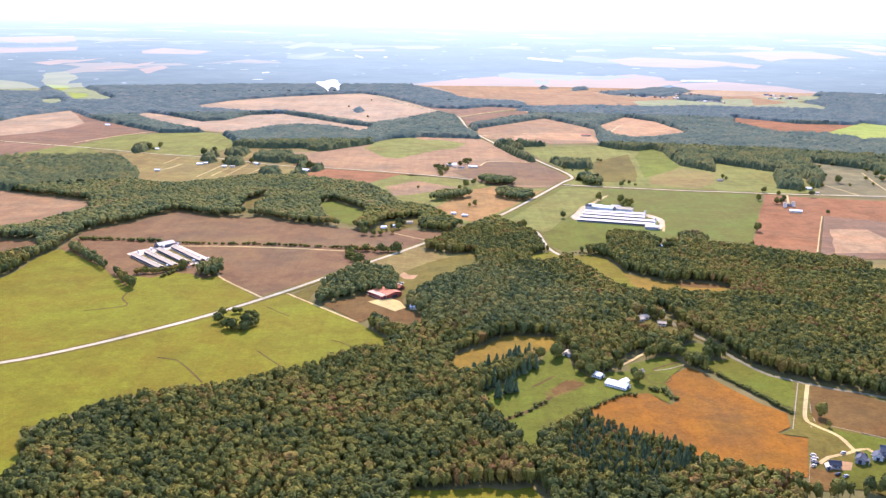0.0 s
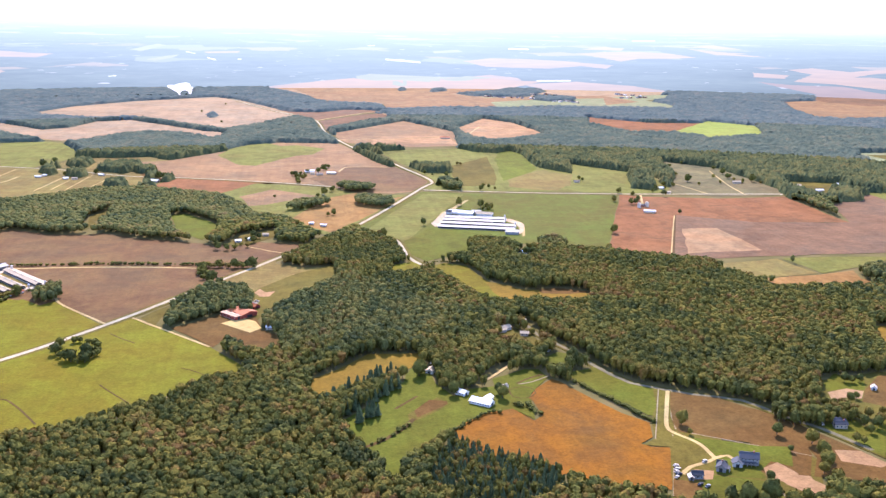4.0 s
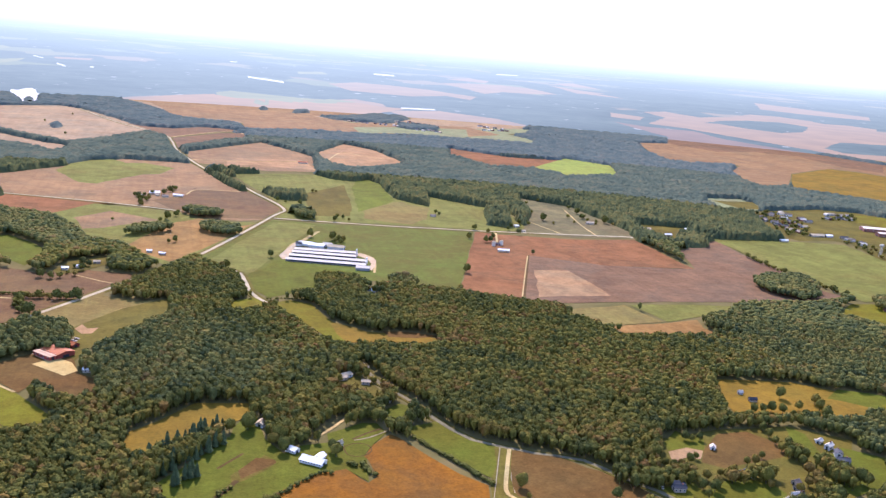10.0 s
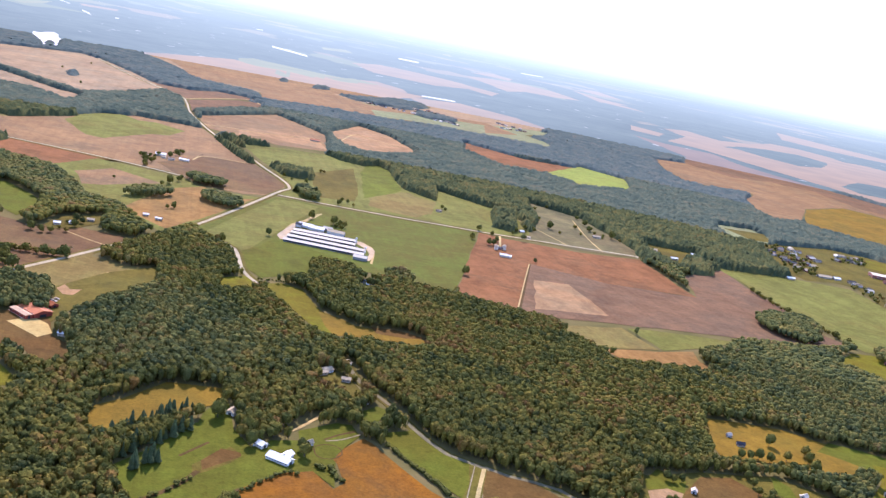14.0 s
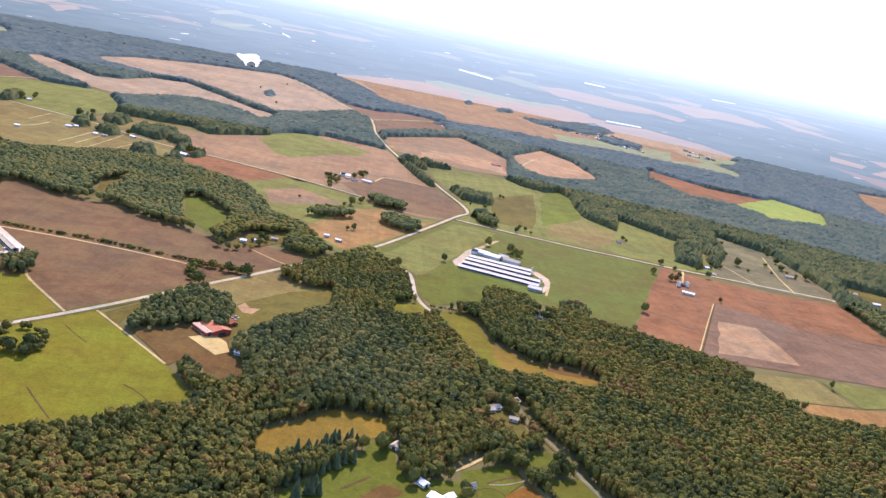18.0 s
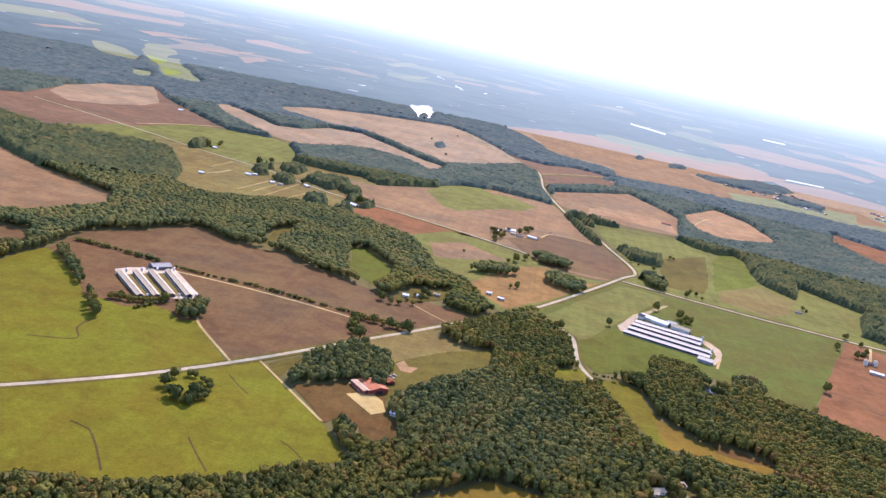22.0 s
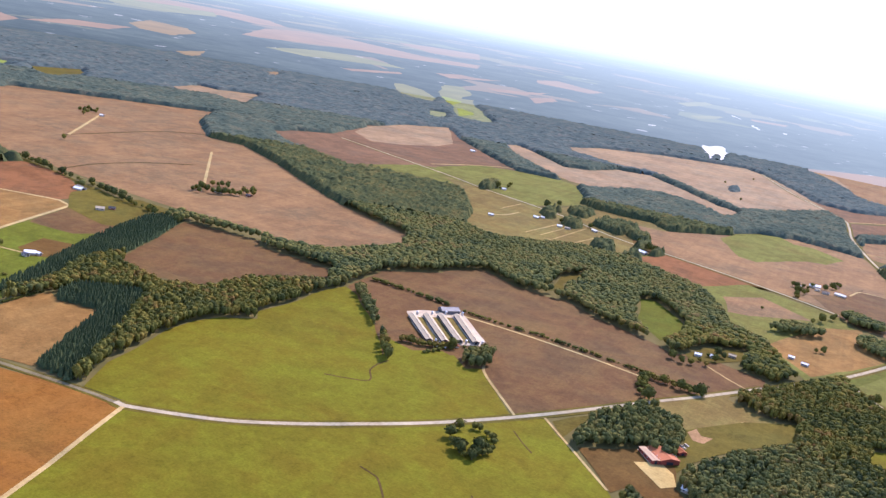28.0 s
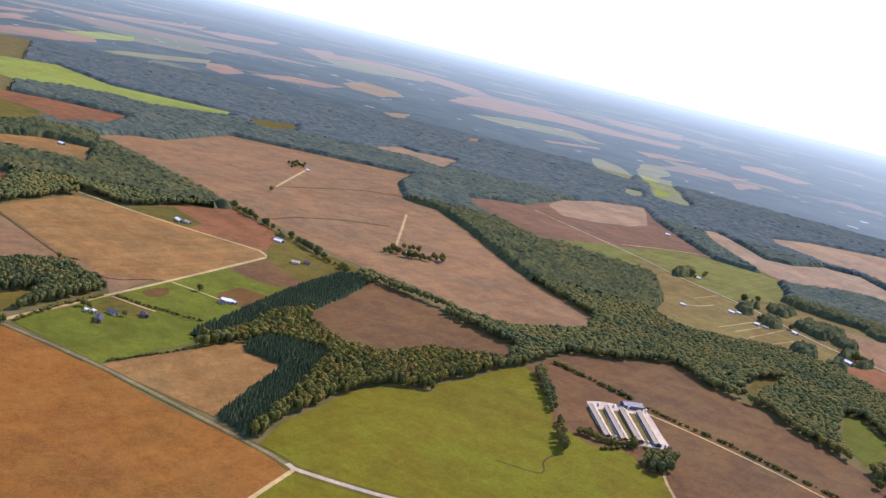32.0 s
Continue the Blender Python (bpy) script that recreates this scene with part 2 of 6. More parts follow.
PINE = foliage_material("pine_foliage", [(0.2, (0.060, 0.082, 0.038)), (0.8, (0.100, 0.120, 0.048))])
BARK = Nodes("bark", 0.9).color((0.09, 0.07, 0.05)).mat
n = Nodes("forest_floor", 0.95, 0.01)
n.color(n.ramp(n.noise(0.02, 6, 0.6), [(0.3, (0.085, 0.075, 0.026)), (0.55, (0.125, 0.10, 0.036)), (0.75, (0.16, 0.115, 0.05))]))
n.bump(n.noise(0.3, 4), 0.6, 1.0)
FLOOR = n.mat

# ---- distance: a plain ring far behind everything ----
RING, RUN = 4340.0, 470.0          # foot of the ring, and how far it leans back
CENTRE = Vector((20, 110))
# far land colours, distance haze already mixed in
FAR_TINTS = {"hazegreen": (0.160, 0.172, 0.105), "hazelime": (0.190, 0.235, 0.070), "quarry": (0.5, 0.52, 0.54), "pink": (0.212, 0.150, 0.112),
             "tan": (0.240, 0.150, 0.092), "plum": (0.150, 0.108, 0.098), "gold": (0.195, 0.148, 0.088), "roof": (0.50, 0.52, 0.54)}


def distance_material(name, tint=None):
    """Land beyond the ring, glowing, with haze painted in so that it pales towards the horizon; with no tint, woods
    with small clearings.
    """
    n = Nodes(name)
    at = n.t.nodes.new("ShaderNodeAttribute")
    at.attribute_name = "rise"
    rise = at.outputs["Fac"]
    shift = n.t.nodes.new("ShaderNodeVectorMath")
    shift.operation = "SUBTRACT"
    n.link(n.pos, shift.inputs[0])
    shift.inputs[1].default_value = (CENTRE.x, CENTRE.y, 0)
    flat = n.t.nodes.new("ShaderNodeVectorMath")
    flat.operation = "MULTIPLY"
    n.link(shift.outputs[0], flat.inputs[0])
    flat.inputs[1].default_value = (1, 1, 0)
    spread = n.t.nodes.new("ShaderNodeVectorMath")
    spread.operation = "SCALE"
    n.link(flat.outputs[0], spread.inputs[0])
    n.link(n.math("DIVIDE", 1.0, n.math("SUBTRACT", 1.002, rise)), spread.inputs["Scale"])
    land_at = spread.outputs[0]
    if tint:
        mottle = n.noise(0.004, 4, 0.6, vec=land_at)
        land = n.mix(1.0, tint, n.ramp(mottle, [(0.35, (0.86, 0.88, 0.92)), (0.65, (1.1, 1.08, 1.04))]), "MULTIPLY")
    else:
        clump = n.noise(0.0075, 5, 0.7, vec=land_at)
        land = n.ramp(clump, [(0.3, (0.040, 0.062, 0.070)), (0.5, (0.054, 0.080, 0.088)), (0.72, (0.074, 0.101, 0.104))])
        stand = n.noise(0.0016, 4, 0.65, vec=land_at, warp=0.5)
        land = n.mix(1.0, land, n.ramp(stand, [(0.36, (0.80, 0.82, 0.86)), (0.5, (1, 1, 1)), (0.66, (1.22, 1.18, 1.12))]), "MULTIPLY")
        cells = n.t.nodes.new("ShaderNodeTexVoronoi")
        cells.voronoi_dimensions, cells.distance = "2D", "MANHATTAN"
        cells.inputs["Scale"].default_value = 0.0021
        n.link(n.map((1.0, 0.5, 1.0), 28, land_at), cells.inputs["Vector"])
        pick = n.t.nodes.new("ShaderNodeSeparateColor")
        n.link(cells.outputs["Color"], pick.inputs[0])
        crop = n.ramp(pick.outputs[1], [(0.3, (0.160, 0.138, 0.112)), (0.55, (0.140, 0.145, 0.108)), (0.8, (0.112, 0.140, 0.102))])
        broad = n.noise(0.0004, 2, 0.5, vec=land_at)
        share = n.math("ADD", n.math("MULTIPLY", pick.outputs[0], 0.25), n.math("MULTIPLY", broad, 0.45))
        uneven = n.math("ADD", share, n.math("MULTIPLY", n.noise(0.006, 3, 0.6, vec=land_at), 0.06))
        land = n.mix(n.ramp(uneven, [(0.0, (0, 0, 0)), (0.462, (0, 0, 0)), (0.474, (1, 1, 1))]), land, crop)
        chips = n.ramp(n.noise(0.009, 1, 0.4, vec=land_at), [(0.735, (0, 0, 0)), (0.75, (1, 1, 1))])
        land = n.mix(n.math("MULTIPLY", chips, 0.7), land, (0.40, 0.42, 0.44))
    # painted haze: thicker with rise, and brighter towards the sun's bearing
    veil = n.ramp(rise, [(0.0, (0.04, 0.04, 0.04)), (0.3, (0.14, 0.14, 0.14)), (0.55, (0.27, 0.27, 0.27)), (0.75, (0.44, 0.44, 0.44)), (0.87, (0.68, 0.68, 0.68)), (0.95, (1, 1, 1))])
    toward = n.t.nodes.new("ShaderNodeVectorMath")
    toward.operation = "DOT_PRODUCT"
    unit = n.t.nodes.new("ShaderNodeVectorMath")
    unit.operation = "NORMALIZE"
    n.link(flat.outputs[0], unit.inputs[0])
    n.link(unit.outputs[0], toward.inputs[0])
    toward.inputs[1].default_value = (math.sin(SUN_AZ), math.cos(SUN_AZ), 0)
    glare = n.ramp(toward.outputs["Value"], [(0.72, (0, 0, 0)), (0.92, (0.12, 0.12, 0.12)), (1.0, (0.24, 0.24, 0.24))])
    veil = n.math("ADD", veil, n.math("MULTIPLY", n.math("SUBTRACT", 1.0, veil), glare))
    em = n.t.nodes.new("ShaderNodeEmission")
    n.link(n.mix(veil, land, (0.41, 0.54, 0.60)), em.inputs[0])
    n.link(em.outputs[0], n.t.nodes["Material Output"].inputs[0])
    return n.mat


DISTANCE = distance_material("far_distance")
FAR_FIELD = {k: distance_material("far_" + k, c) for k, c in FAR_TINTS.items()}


# ---- mesh helpers ----
def mesh_object(name, verts, faces, material, parent=None, smooth=False):
    me = bpy.data.meshes.new(name)
    me.from_pydata(verts, [], faces)
    me.materials.append(material)
    if smooth:
        me.polygons.foreach_set("use_smooth", [True] * len(me.polygons))
    me.update()
    ob = new(name, me)
    ob.parent = parent
    return ob


def tri_mesh(name, co, tri, material, tone=None, smooth=False):
    """A large mesh straight from arrays of corners and triangles."""
    me = bpy.data.meshes.new(name)
    me.vertices.add(len(co))
    me.vertices.foreach_set("co", np.asarray(co, np.float32).ravel())
    me.loops.add(len(tri) * 3)
    me.loops.foreach_set("vertex_index", np.asarray(tri, np.int32).ravel())
    me.polygons.add(len(tri))
    me.polygons.foreach_set("loop_start", np.arange(0, len(tri) * 3, 3, dtype=np.int32))
    me.polygons.foreach_set("use_smooth", np.full(len(tri), smooth))
    if tone is not None:
        me.attributes.new("tone", "FLOAT", "POINT").data.foreach_set("value", np.asarray(tone, np.float32))
    me.materials.append(material)
    me.update(calc_edges=True)
    return new(name, me)


def part(name, bm, material, parent=None, label=""):
    me = bpy.data.meshes.new(name)
    bm.to_mesh(me)
    bm.free()
    me.materials.append(material)
    ob = new(name, me)
    ob.parent = parent
    return tagged(ob, label)


# ---- ground ----
def disc(name, radius, z, material, steps=96):
    v = [(20 + radius * math.cos(2 * math.pi * i / steps), 110 + radius * math.sin(2 * math.pi * i / steps), z) for i in range(steps)]
    return mesh_object(name, v, [tuple(range(steps))], material)


tagged(disc("ground", 4345, 0, FLOOR), "wooded flat farmland with leaf-strewn brown and green soil", "ground", kind="structure")


def eye_level(az):
    """The eye's usual height while it looks that way."""
    return float(np.interp(az, (-60, -35, -12, 0, 17, 45), (348, 346, 338, 320, 316, 314)))


def on_ring(az, rise, inset=0.0):
    a, r = radians(az), RING + RUN * rise - inset
    return CENTRE.x + r * math.sin(a), CENTRE.y + r * math.cos(a), eye_level(az) * rise


def ring_object(name, verts, faces, material, inset=0.0):
    """A mesh on the ring, from azimuths and rises."""
    ob = mesh_object(name, [on_ring(a, r, inset) for a, r in verts], faces, material)
    ob.data.attributes.new("rise", "FLOAT", "POINT").data.foreach_set("value", [r for _, r in verts])
    return ob


LEVELS = (-0.03, 0.0, 0.2, 0.4, 0.6, 0.75, 0.86, 0.93, 0.965, 0.985)
rv = [(3.0 * i, r) for i in range(120) for r in LEVELS]
rf = [(i * len(LEVELS) + j, ((i + 1) % 120) * len(LEVELS) + j, ((i + 1) % 120) * len(LEVELS) + j + 1, i * len(LEVELS) + j + 1) for i in range(120) for j in range(len(LEVELS) - 1)]
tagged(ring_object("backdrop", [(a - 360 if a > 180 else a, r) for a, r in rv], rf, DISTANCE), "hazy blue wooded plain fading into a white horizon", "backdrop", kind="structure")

FIELDS, ROADS = [], []


def plot(kind, *outline):
    FIELDS.append((kind, outline))


def way(kind, width, verge, *line):
    ROADS.append((kind, width, verge, line))


plot("pink", (-170, 4510), (-60, 4710), (120, 4970), (250, 4850), (390, 4780), (560, 4880), (700, 5070), (870, 5230), (1070, 5450), (1160, 5160), (1110, 4840), (870, 4390), (670, 4150), (780, 4060), (870, 3920), (850, 3600), (740, 3510), (570, 3530), (420, 3580), (320, 3450), (310, 3600), (180, 3700), (80, 3800), (-10, 4130), (-80, 4350))
plot("hazegreen", (290, 5310), (380, 5530), (560, 5390), (730, 5260), (890, 5230), (690, 4980), (490, 4750), (410, 4780), (290, 4940))
plot("hazegreen", (518, 3727), (728, 3916), (858, 3862), (839, 3556), (697, 3510), (537, 3557))
plot("pink", (1080, 4670), (1400, 4860), (1600, 4540), (1640, 4250), (1550, 4020), (1410, 3930), (1220, 3780), (1080, 3730), (930, 3600), (870, 3600), (890, 3860), (1090, 4230))
plot("hazegreen", (1100, 3760), (1300, 3900), (1490, 3990), (1570, 3990), (1470, 3810), (1360, 3710), (1390, 3530), (1360, 3390), (1240, 3440), (1030, 3460))
plot("pink", (1190, 7140), (1510, 7700), (1750, 7550), (1990, 7220), (2070, 6890), (2170, 6580), (1960, 6110), (1900, 6460), (1580, 6120), (1370, 6230), (1210, 6340))
plot("pink", (2930, 9980), (3480, 10910), (3540, 10370), (3250, 9600))
plot("pink", (2530, 8800), (2940, 9200), (3330, 9330), (3490, 8950), (3360, 7940), (2980, 7640), (2750, 7690), (2410, 7130), (2470, 7720))
plot("pink", (4550, 10940), (5240, 11840), (4830, 10140), (4600, 10230))
plot("pink", (4070, 9270), (4100, 8350), (4030, 7990), (3840, 8530))
plot("hazegreen", (1230, 9210), (1540, 9630), (1500, 9020), (1180, 8640))
plot("hazegreen", (-1090, 7040), (-1040, 7720), (-970, 7960), (-950, 7350), (-1000, 6890))
plot("pink", (-850, 8600), (-550, 8850), (-550, 8450), (-780, 8260))
plot("plum", (2320, 4280), (2580, 4410), (2580, 4040), (2640, 3670), (2700, 3430), (2780, 3130), (2680, 3010), (2680, 3270), (2650, 3440), (2570, 3560), (2450, 3630), (2300, 3710), (2100, 3680), (2240, 3960))
plot("tan", (1900, 3630), (2100, 3680), (2300, 3710), (2450, 3630), (2570, 3560), (2650, 3440), (2700, 3290), (2700, 3030), (2470, 2770), (2400, 2920), (2330, 2980), (2030, 2780), (1800, 2470), (1700, 2460), (1710, 2560), (1810, 2790), (1930, 2930), (1950, 3020), (1780, 2990), (1720, 3050), (1780, 3300))
plot("gold", (2019, 2760), (2319, 2966), (2389, 2900), (2445, 2738), (1958, 2174), (1875, 2303), (1808, 2393), (1801, 2458))
plot("pink", (2590, 4830), (3110, 5560), (3090, 5180), (3260, 5190), (3260, 4890), (3350, 4690), (3640, 4880), (4290, 5700), (4470, 5640), (4590, 5220), (3720, 4220), (3380, 4240), (2980, 3850), (2920, 3640), (3180, 3590), (2890, 3250), (2810, 3580), (2780, 3860), (2730, 4270), (2710, 4640))
plot("pink", (6200, 9180), (6220, 8410), (6250, 7440), (5730, 6810), (5330, 7200), (5230, 7640))
plot("pink", (2770, 5680), (2860, 5380), (2670, 5080), (2560, 5230))
plot("pink", (4310, 10480), (4210, 9280), (4290, 8900), (3770, 8430))
plot("hazegreen", (1339, 2179), (1443, 2180), (1446, 2099), (1388, 2002), (1290, 2012), (1313, 2074))
plot("bare", (209, 2570), (308, 2625), (365, 2596), (390, 2441), (356, 2422), (292, 2482), (208, 2500))
plot("bare", (457, 2707), (496, 2804), (589, 2937), (635, 2919), (664, 2708), (566, 2673), (475, 2666))
plot("quarry", (-614, 4637), (-583, 4631), (-575, 4736), (-551, 4801), (-518, 4692), (-454, 4239), (-450, 4059), (-466, 4067), (-475, 4230), (-500, 4336), (-511, 4286), (-478, 4017), (-499, 4042), (-532, 4276), (-551, 4279), (-586, 4452))
plot("hazegreen", (-1660, 4150), (-1710, 4320), (-1660, 4410), (-1530, 4110), (-1230, 3580), (-1270, 3540), (-1360, 3530), (-1510, 3800))
plot("hazelime", (-1500, 3840), (-1470, 3920), (-1370, 3710), (-1370, 3560))
plot("hazegreen", (-1483, 3524), (-1434, 3575), (-1363, 3440), (-1373, 3367), (-1413, 3373))
plot("pink", (-2460, 7740), (-2460, 8340), (-2140, 7990), (-1910, 7850), (-1880, 7220), (-2110, 7290), (-2290, 7270))
plot("pink", (-2470, 5800), (-2440, 6210), (-2310, 6520), (-2310, 5960))
plot("pink", (-2030, 5510), (-1910, 5810), (-1860, 6220), (-1800, 5590), (-1900, 5350))
plot("pink", (-1720, 5390), (-1710, 5800), (-1610, 5600), (-1570, 5070))
plot("hazegreen", (-1510, 8810), (-1520, 10510), (-1370, 10120), (-1360, 8520))
plot("pink", (-4670, 2760), (-5080, 3180), (-4950, 3200), (-4610, 2880), (-4450, 2650))
plot("pink", (-4050, 2430), (-4240, 2700), (-4330, 2920), (-4370, 3170), (-4040, 2980), (-3840, 2620), (-3810, 2450), (-3760, 2270))
plot("hazelime", (-4410, 3010), (-4690, 3420), (-4840, 3790), (-4470, 3500), (-4240, 3110))
plot("hazegreen", (-3710, 2780), (-3830, 2990), (-3940, 3300), (-4100, 3730), (-3860, 3500), (-3660, 3030), (-3630, 2790))
plot("pink", (-3930, 3550), (-3950, 3720), (-3650, 3570), (-3460, 3260), (-3620, 3300))
plot("pink", (-3650, 3580), (-3890, 4130), (-3790, 4310), (-3750, 4450), (-3530, 4030), (-3610, 3780))
plot("gold", (-4030, 4740), (-4360, 5310), (-4010, 5260), (-3710, 4960), (-3500, 4480), (-3720, 4470))
plot("hazegreen", (-6190, 6830), (-6530, 7610), (-6480, 8190), (-6200, 8540), (-5500, 7520), (-5390, 6720), (-5750, 6520))
plot("pink", (-7270, 7970), (-7500, 8700), (-7490, 9430), (-6850, 9510), (-5970, 9070), (-5240, 8310), (-5160, 7700), (-5800, 8010), (-6480, 8000), (-6580, 7240))
plot("pink", (-3970, 5790), (-4750, 7210), (-4900, 8000), (-4710, 8430), (-4220, 8220), (-3490, 7920), (-3200, 8350), (-2950, 7650), (-3290, 6970), (-3670, 6750), (-3790, 6270), (-3860, 5860))
plot("pink", (-4910, 10050), (-4830, 10790), (-4470, 11480), (-3730, 9660), (-3990, 8990))
plot("hazegreen", (-3280, 5050), (-3350, 5580), (-3230, 5970), (-2930, 5910), (-2650, 5700), (-2850, 5310), (-2970, 4990))
plot("gold", (-2820, 3670), (-2880, 3960), (-2720, 3730), (-2670, 3570))
plot("hazegreen", (-2100, 4440), (-2080, 4500), (-1920, 4390), (-1690, 4050), (-1650, 3910), (-1730, 3920), (-1850, 3980))
plot("hazegreen", (-1860, 4440), (-2090, 5010), (-2030, 5150), (-1810, 4750), (-1690, 4300), (-1430, 3960), (-1330, 3740), (-1470, 3840), (-1680, 4120))
plot("hazelime", (-1760, 4250), (-1750, 4370), (-1620, 4170), (-1570, 3960), (-1650, 4040))
plot("pink", (-2540, 5910), (-2530, 6300), (-2350, 6250), (-2340, 5680))
plot("pink", (-6710, 4780), (-7000, 5300), (-7860, 6890), (-7200, 6270), (-6730, 5210), (-6430, 4640))
plot("pink", (-7040, 6060), (-7590, 7040), (-7660, 7760), (-6990, 7020), (-6560, 6060))
plot("pink", (-5360, 3230), (-5570, 3610), (-5330, 3430), (-5120, 3100))
plot("pink", (-7490, 7850), (-7980, 8930), (-6580, 7580), (-6190, 6830))
plot("pink", (-1881, 2528), (-1888, 2711), (-1790, 2834), (-1728, 2795), (-1794, 2621))
plot("pink", (-2540, 4680), (-2500, 5290), (-2420, 5160), (-2450, 4640))
plot("pink", (-2310, 3630), (-2310, 3760), (-2230, 3610), (-2220, 3530))
plot("hazelime", (-3000, 1832), (-2944, 2089), (-2598, 2057), (-2264, 2332), (-2249, 2192), (-2298, 1994), (-2421, 1924), (-2484, 1838), (-2492, 1679), (-2654, 1655))
plot("red", (-2309, 1479), (-2207, 1605), (-2045, 1745), (-1942, 1603), (-1911, 1462), (-2025, 1475), (-2213, 1430))
plot("olive", (-2213, 1430), (-2025, 1475), (-1916, 1422), (-1851, 1243))
plot("straw", (-1728, 1180), (-1710, 1310), (-1631, 1366), (-1516, 1273), (-1619, 1176), (-1621, 1125))
plot("red", (-1439, 1031), (-1414, 1064), (-1327, 1001), (-1315, 966))
plot("tan", (-1768, 1445), (-1801, 1569), (-1772, 1641), (-1899, 1940), (-1530, 2283), (-1458, 2124), (-1281, 1935), (-1191, 1944), (-1054, 1858), (-806, 1671), (-707, 1611), (-594, 1559), (-566, 1500), (-616, 1370), (-645, 1347), (-726, 1340), (-808, 1343), (-871, 1337), (-963, 1343), (-1116, 1364), (-1220, 1377), (-1404, 1411), (-1660, 1454))
plot("plum", (-1306, 2213), (-1292, 2313), (-1242, 2400), (-1285, 2658), (-1307, 2719), (-1171, 3050), (-1074, 2891), (-904, 2692), (-748, 2517), (-945, 2064), (-962, 2027), (-1159, 2114))
plot("pink", (-1242, 2530), (-1294, 2684), (-1288, 2921), (-1213, 3116), (-1034, 2748), (-1032, 2621), (-1075, 2503), (-1135, 2430))
plot("pink", (-970, 3000), (-950, 3070), (-840, 2960), (-710, 2810), (-650, 2860), (-590, 3100), (-520, 3100), (-380, 2910), (-260, 2780), (-200, 2680), (-230, 2610), (-320, 2710), (-420, 2760), (-490, 2690), (-560, 2550), (-620, 2560), (-730, 2680), (-840, 2810))
plot("pink", (-870, 3300), (-790, 3530), (-630, 3730), (-500, 3830), (-340, 3940), (-230, 3780), (-120, 3510), (-10, 3190), (-150, 2900), (-220, 2790), (-270, 2820), (-400, 3000), (-530, 3160), (-610, 3120), (-680, 3190), (-790, 3240))
plot("tan", (92, 2680), (314, 2985), (402, 2756), (425, 2683), (389, 2382), (271, 2359), (94, 2473))
plot("tan", (-150, 4450), (0, 4760), (110, 4960), (270, 5160), (370, 4950), (540, 4980), (720, 5010), (1020, 5150), (1120, 4930), (1230, 4890), (1000, 4480), (830, 4280), (680, 4140), (630, 4070), (680, 3990), (750, 3860), (910, 3920), (1050, 3930), (1260, 3950), (1310, 3650), (1130, 3510), (950, 3520), (790, 3460), (680, 3450), (520, 3480), (300, 3420), (300, 3640), (220, 3710), (110, 3720), (50, 3840), (20, 4090), (-30, 4340))
plot("hazegreen", (380, 4830), (550, 5020), (720, 5010), (910, 5330), (1030, 5190), (820, 4930), (660, 4900), (480, 4570), (370, 4500))
plot("hazegreen", (720, 3660), (870, 3740), (1020, 3800), (1220, 3820), (1120, 3470), (950, 3500), (820, 3490), (700, 3440))
plot("plum", (-72, 3355), (-26, 3305), (62, 3277), (152, 3375), (243, 3346), (277, 3280), (202, 3233), (51, 3015))
plot("plum", (51, 2986), (201, 3198), (282, 3224), (284, 3105), (194, 3008), (81, 2821), (64, 2698))
plot("bare", (184, 2519), (215, 2585), (295, 2594), (383, 2589), (390, 2519), (396, 2400), (371, 2418), (310, 2437), (244, 2469), (181, 2438))
plot("pink", (3170, 5990), (3470, 6220), (3460, 5740), (3850, 6010), (4410, 6580), (4620, 6510), (4650, 6200), (4550, 5870), (4760, 5880), (4760, 5590), (4190, 4920), (3980, 5010), (4060, 5390), (4100, 5760), (3790, 5710), (3420, 5460), (2950, 4990))
plot("plum", (2380, 4850), (2450, 4590), (2650, 4470), (2580, 4040), (2640, 3670), (2690, 3350), (2720, 3160), (2520, 2920), (2450, 3040), (2490, 3380), (2350, 3480), (2140, 3410), (2070, 3600), (2070, 3690), (2250, 4000))
plot("bare", (447, 2776), (574, 3046), (643, 2909), (673, 2628), (517, 2490), (461, 2570))
plot("red", (929, 3067), (1072, 2888), (1239, 2861), (1064, 2653), (934, 2657), (882, 2903))
plot("hazelime", (1064, 2653), (1278, 2924), (1371, 2779), (1293, 2564), (1116, 2511))
plot("pink", (-1912, 2520), (-1946, 2732), (-1720, 2720), (-1646, 2579), (-1820, 2614))
plot("olive", (-2225, 2292), (-2188, 2476), (-2088, 2395), (-2066, 2228))
plot("clay", (-794, 691), (-799, 718), (-680, 741), (-588, 747), (-507, 765), (-452, 768), (-433, 709), (-418, 658), (-406, 610), (-368, 471), (-1000, 620))
plot("straw", (-687, 748), (-691, 920), (-666, 906), (-619, 915), (-592, 872), (-556, 780), (-555, 772))
plot("straw", (-1219, 929), (-1280, 1098), (-1206, 1138), (-982, 1214), (-948, 1198), (-908, 1055), (-884, 976), (-891, 958), (-933, 895))
plot("tan", (-1206, 909), (-1205, 922), (-933, 895), (-891, 958), (-858, 872), (-891, 892), (-974, 916), (-1004, 859), (-997, 799))
plot("red", (-1212, 1150), (-1222, 1239), (-1197, 1348), (-1106, 1346), (-1027, 1296), (-979, 1235), (-982, 1214), (-1097, 1169))
plot("olive", (-1212, 1143), (-1217, 1239), (-1114, 1213), (-1100, 1172))
plot("olive", (-977, 1229), (-973, 1293), (-928, 1323), (-864, 1321), (-852, 1242), (-945, 1195))
plot("grass", (-807, 728), (-689, 744), (-704, 881), (-725, 879), (-759, 968), (-824, 1138), (-843, 1101), (-916, 1105), (-884, 982), (-855, 870))
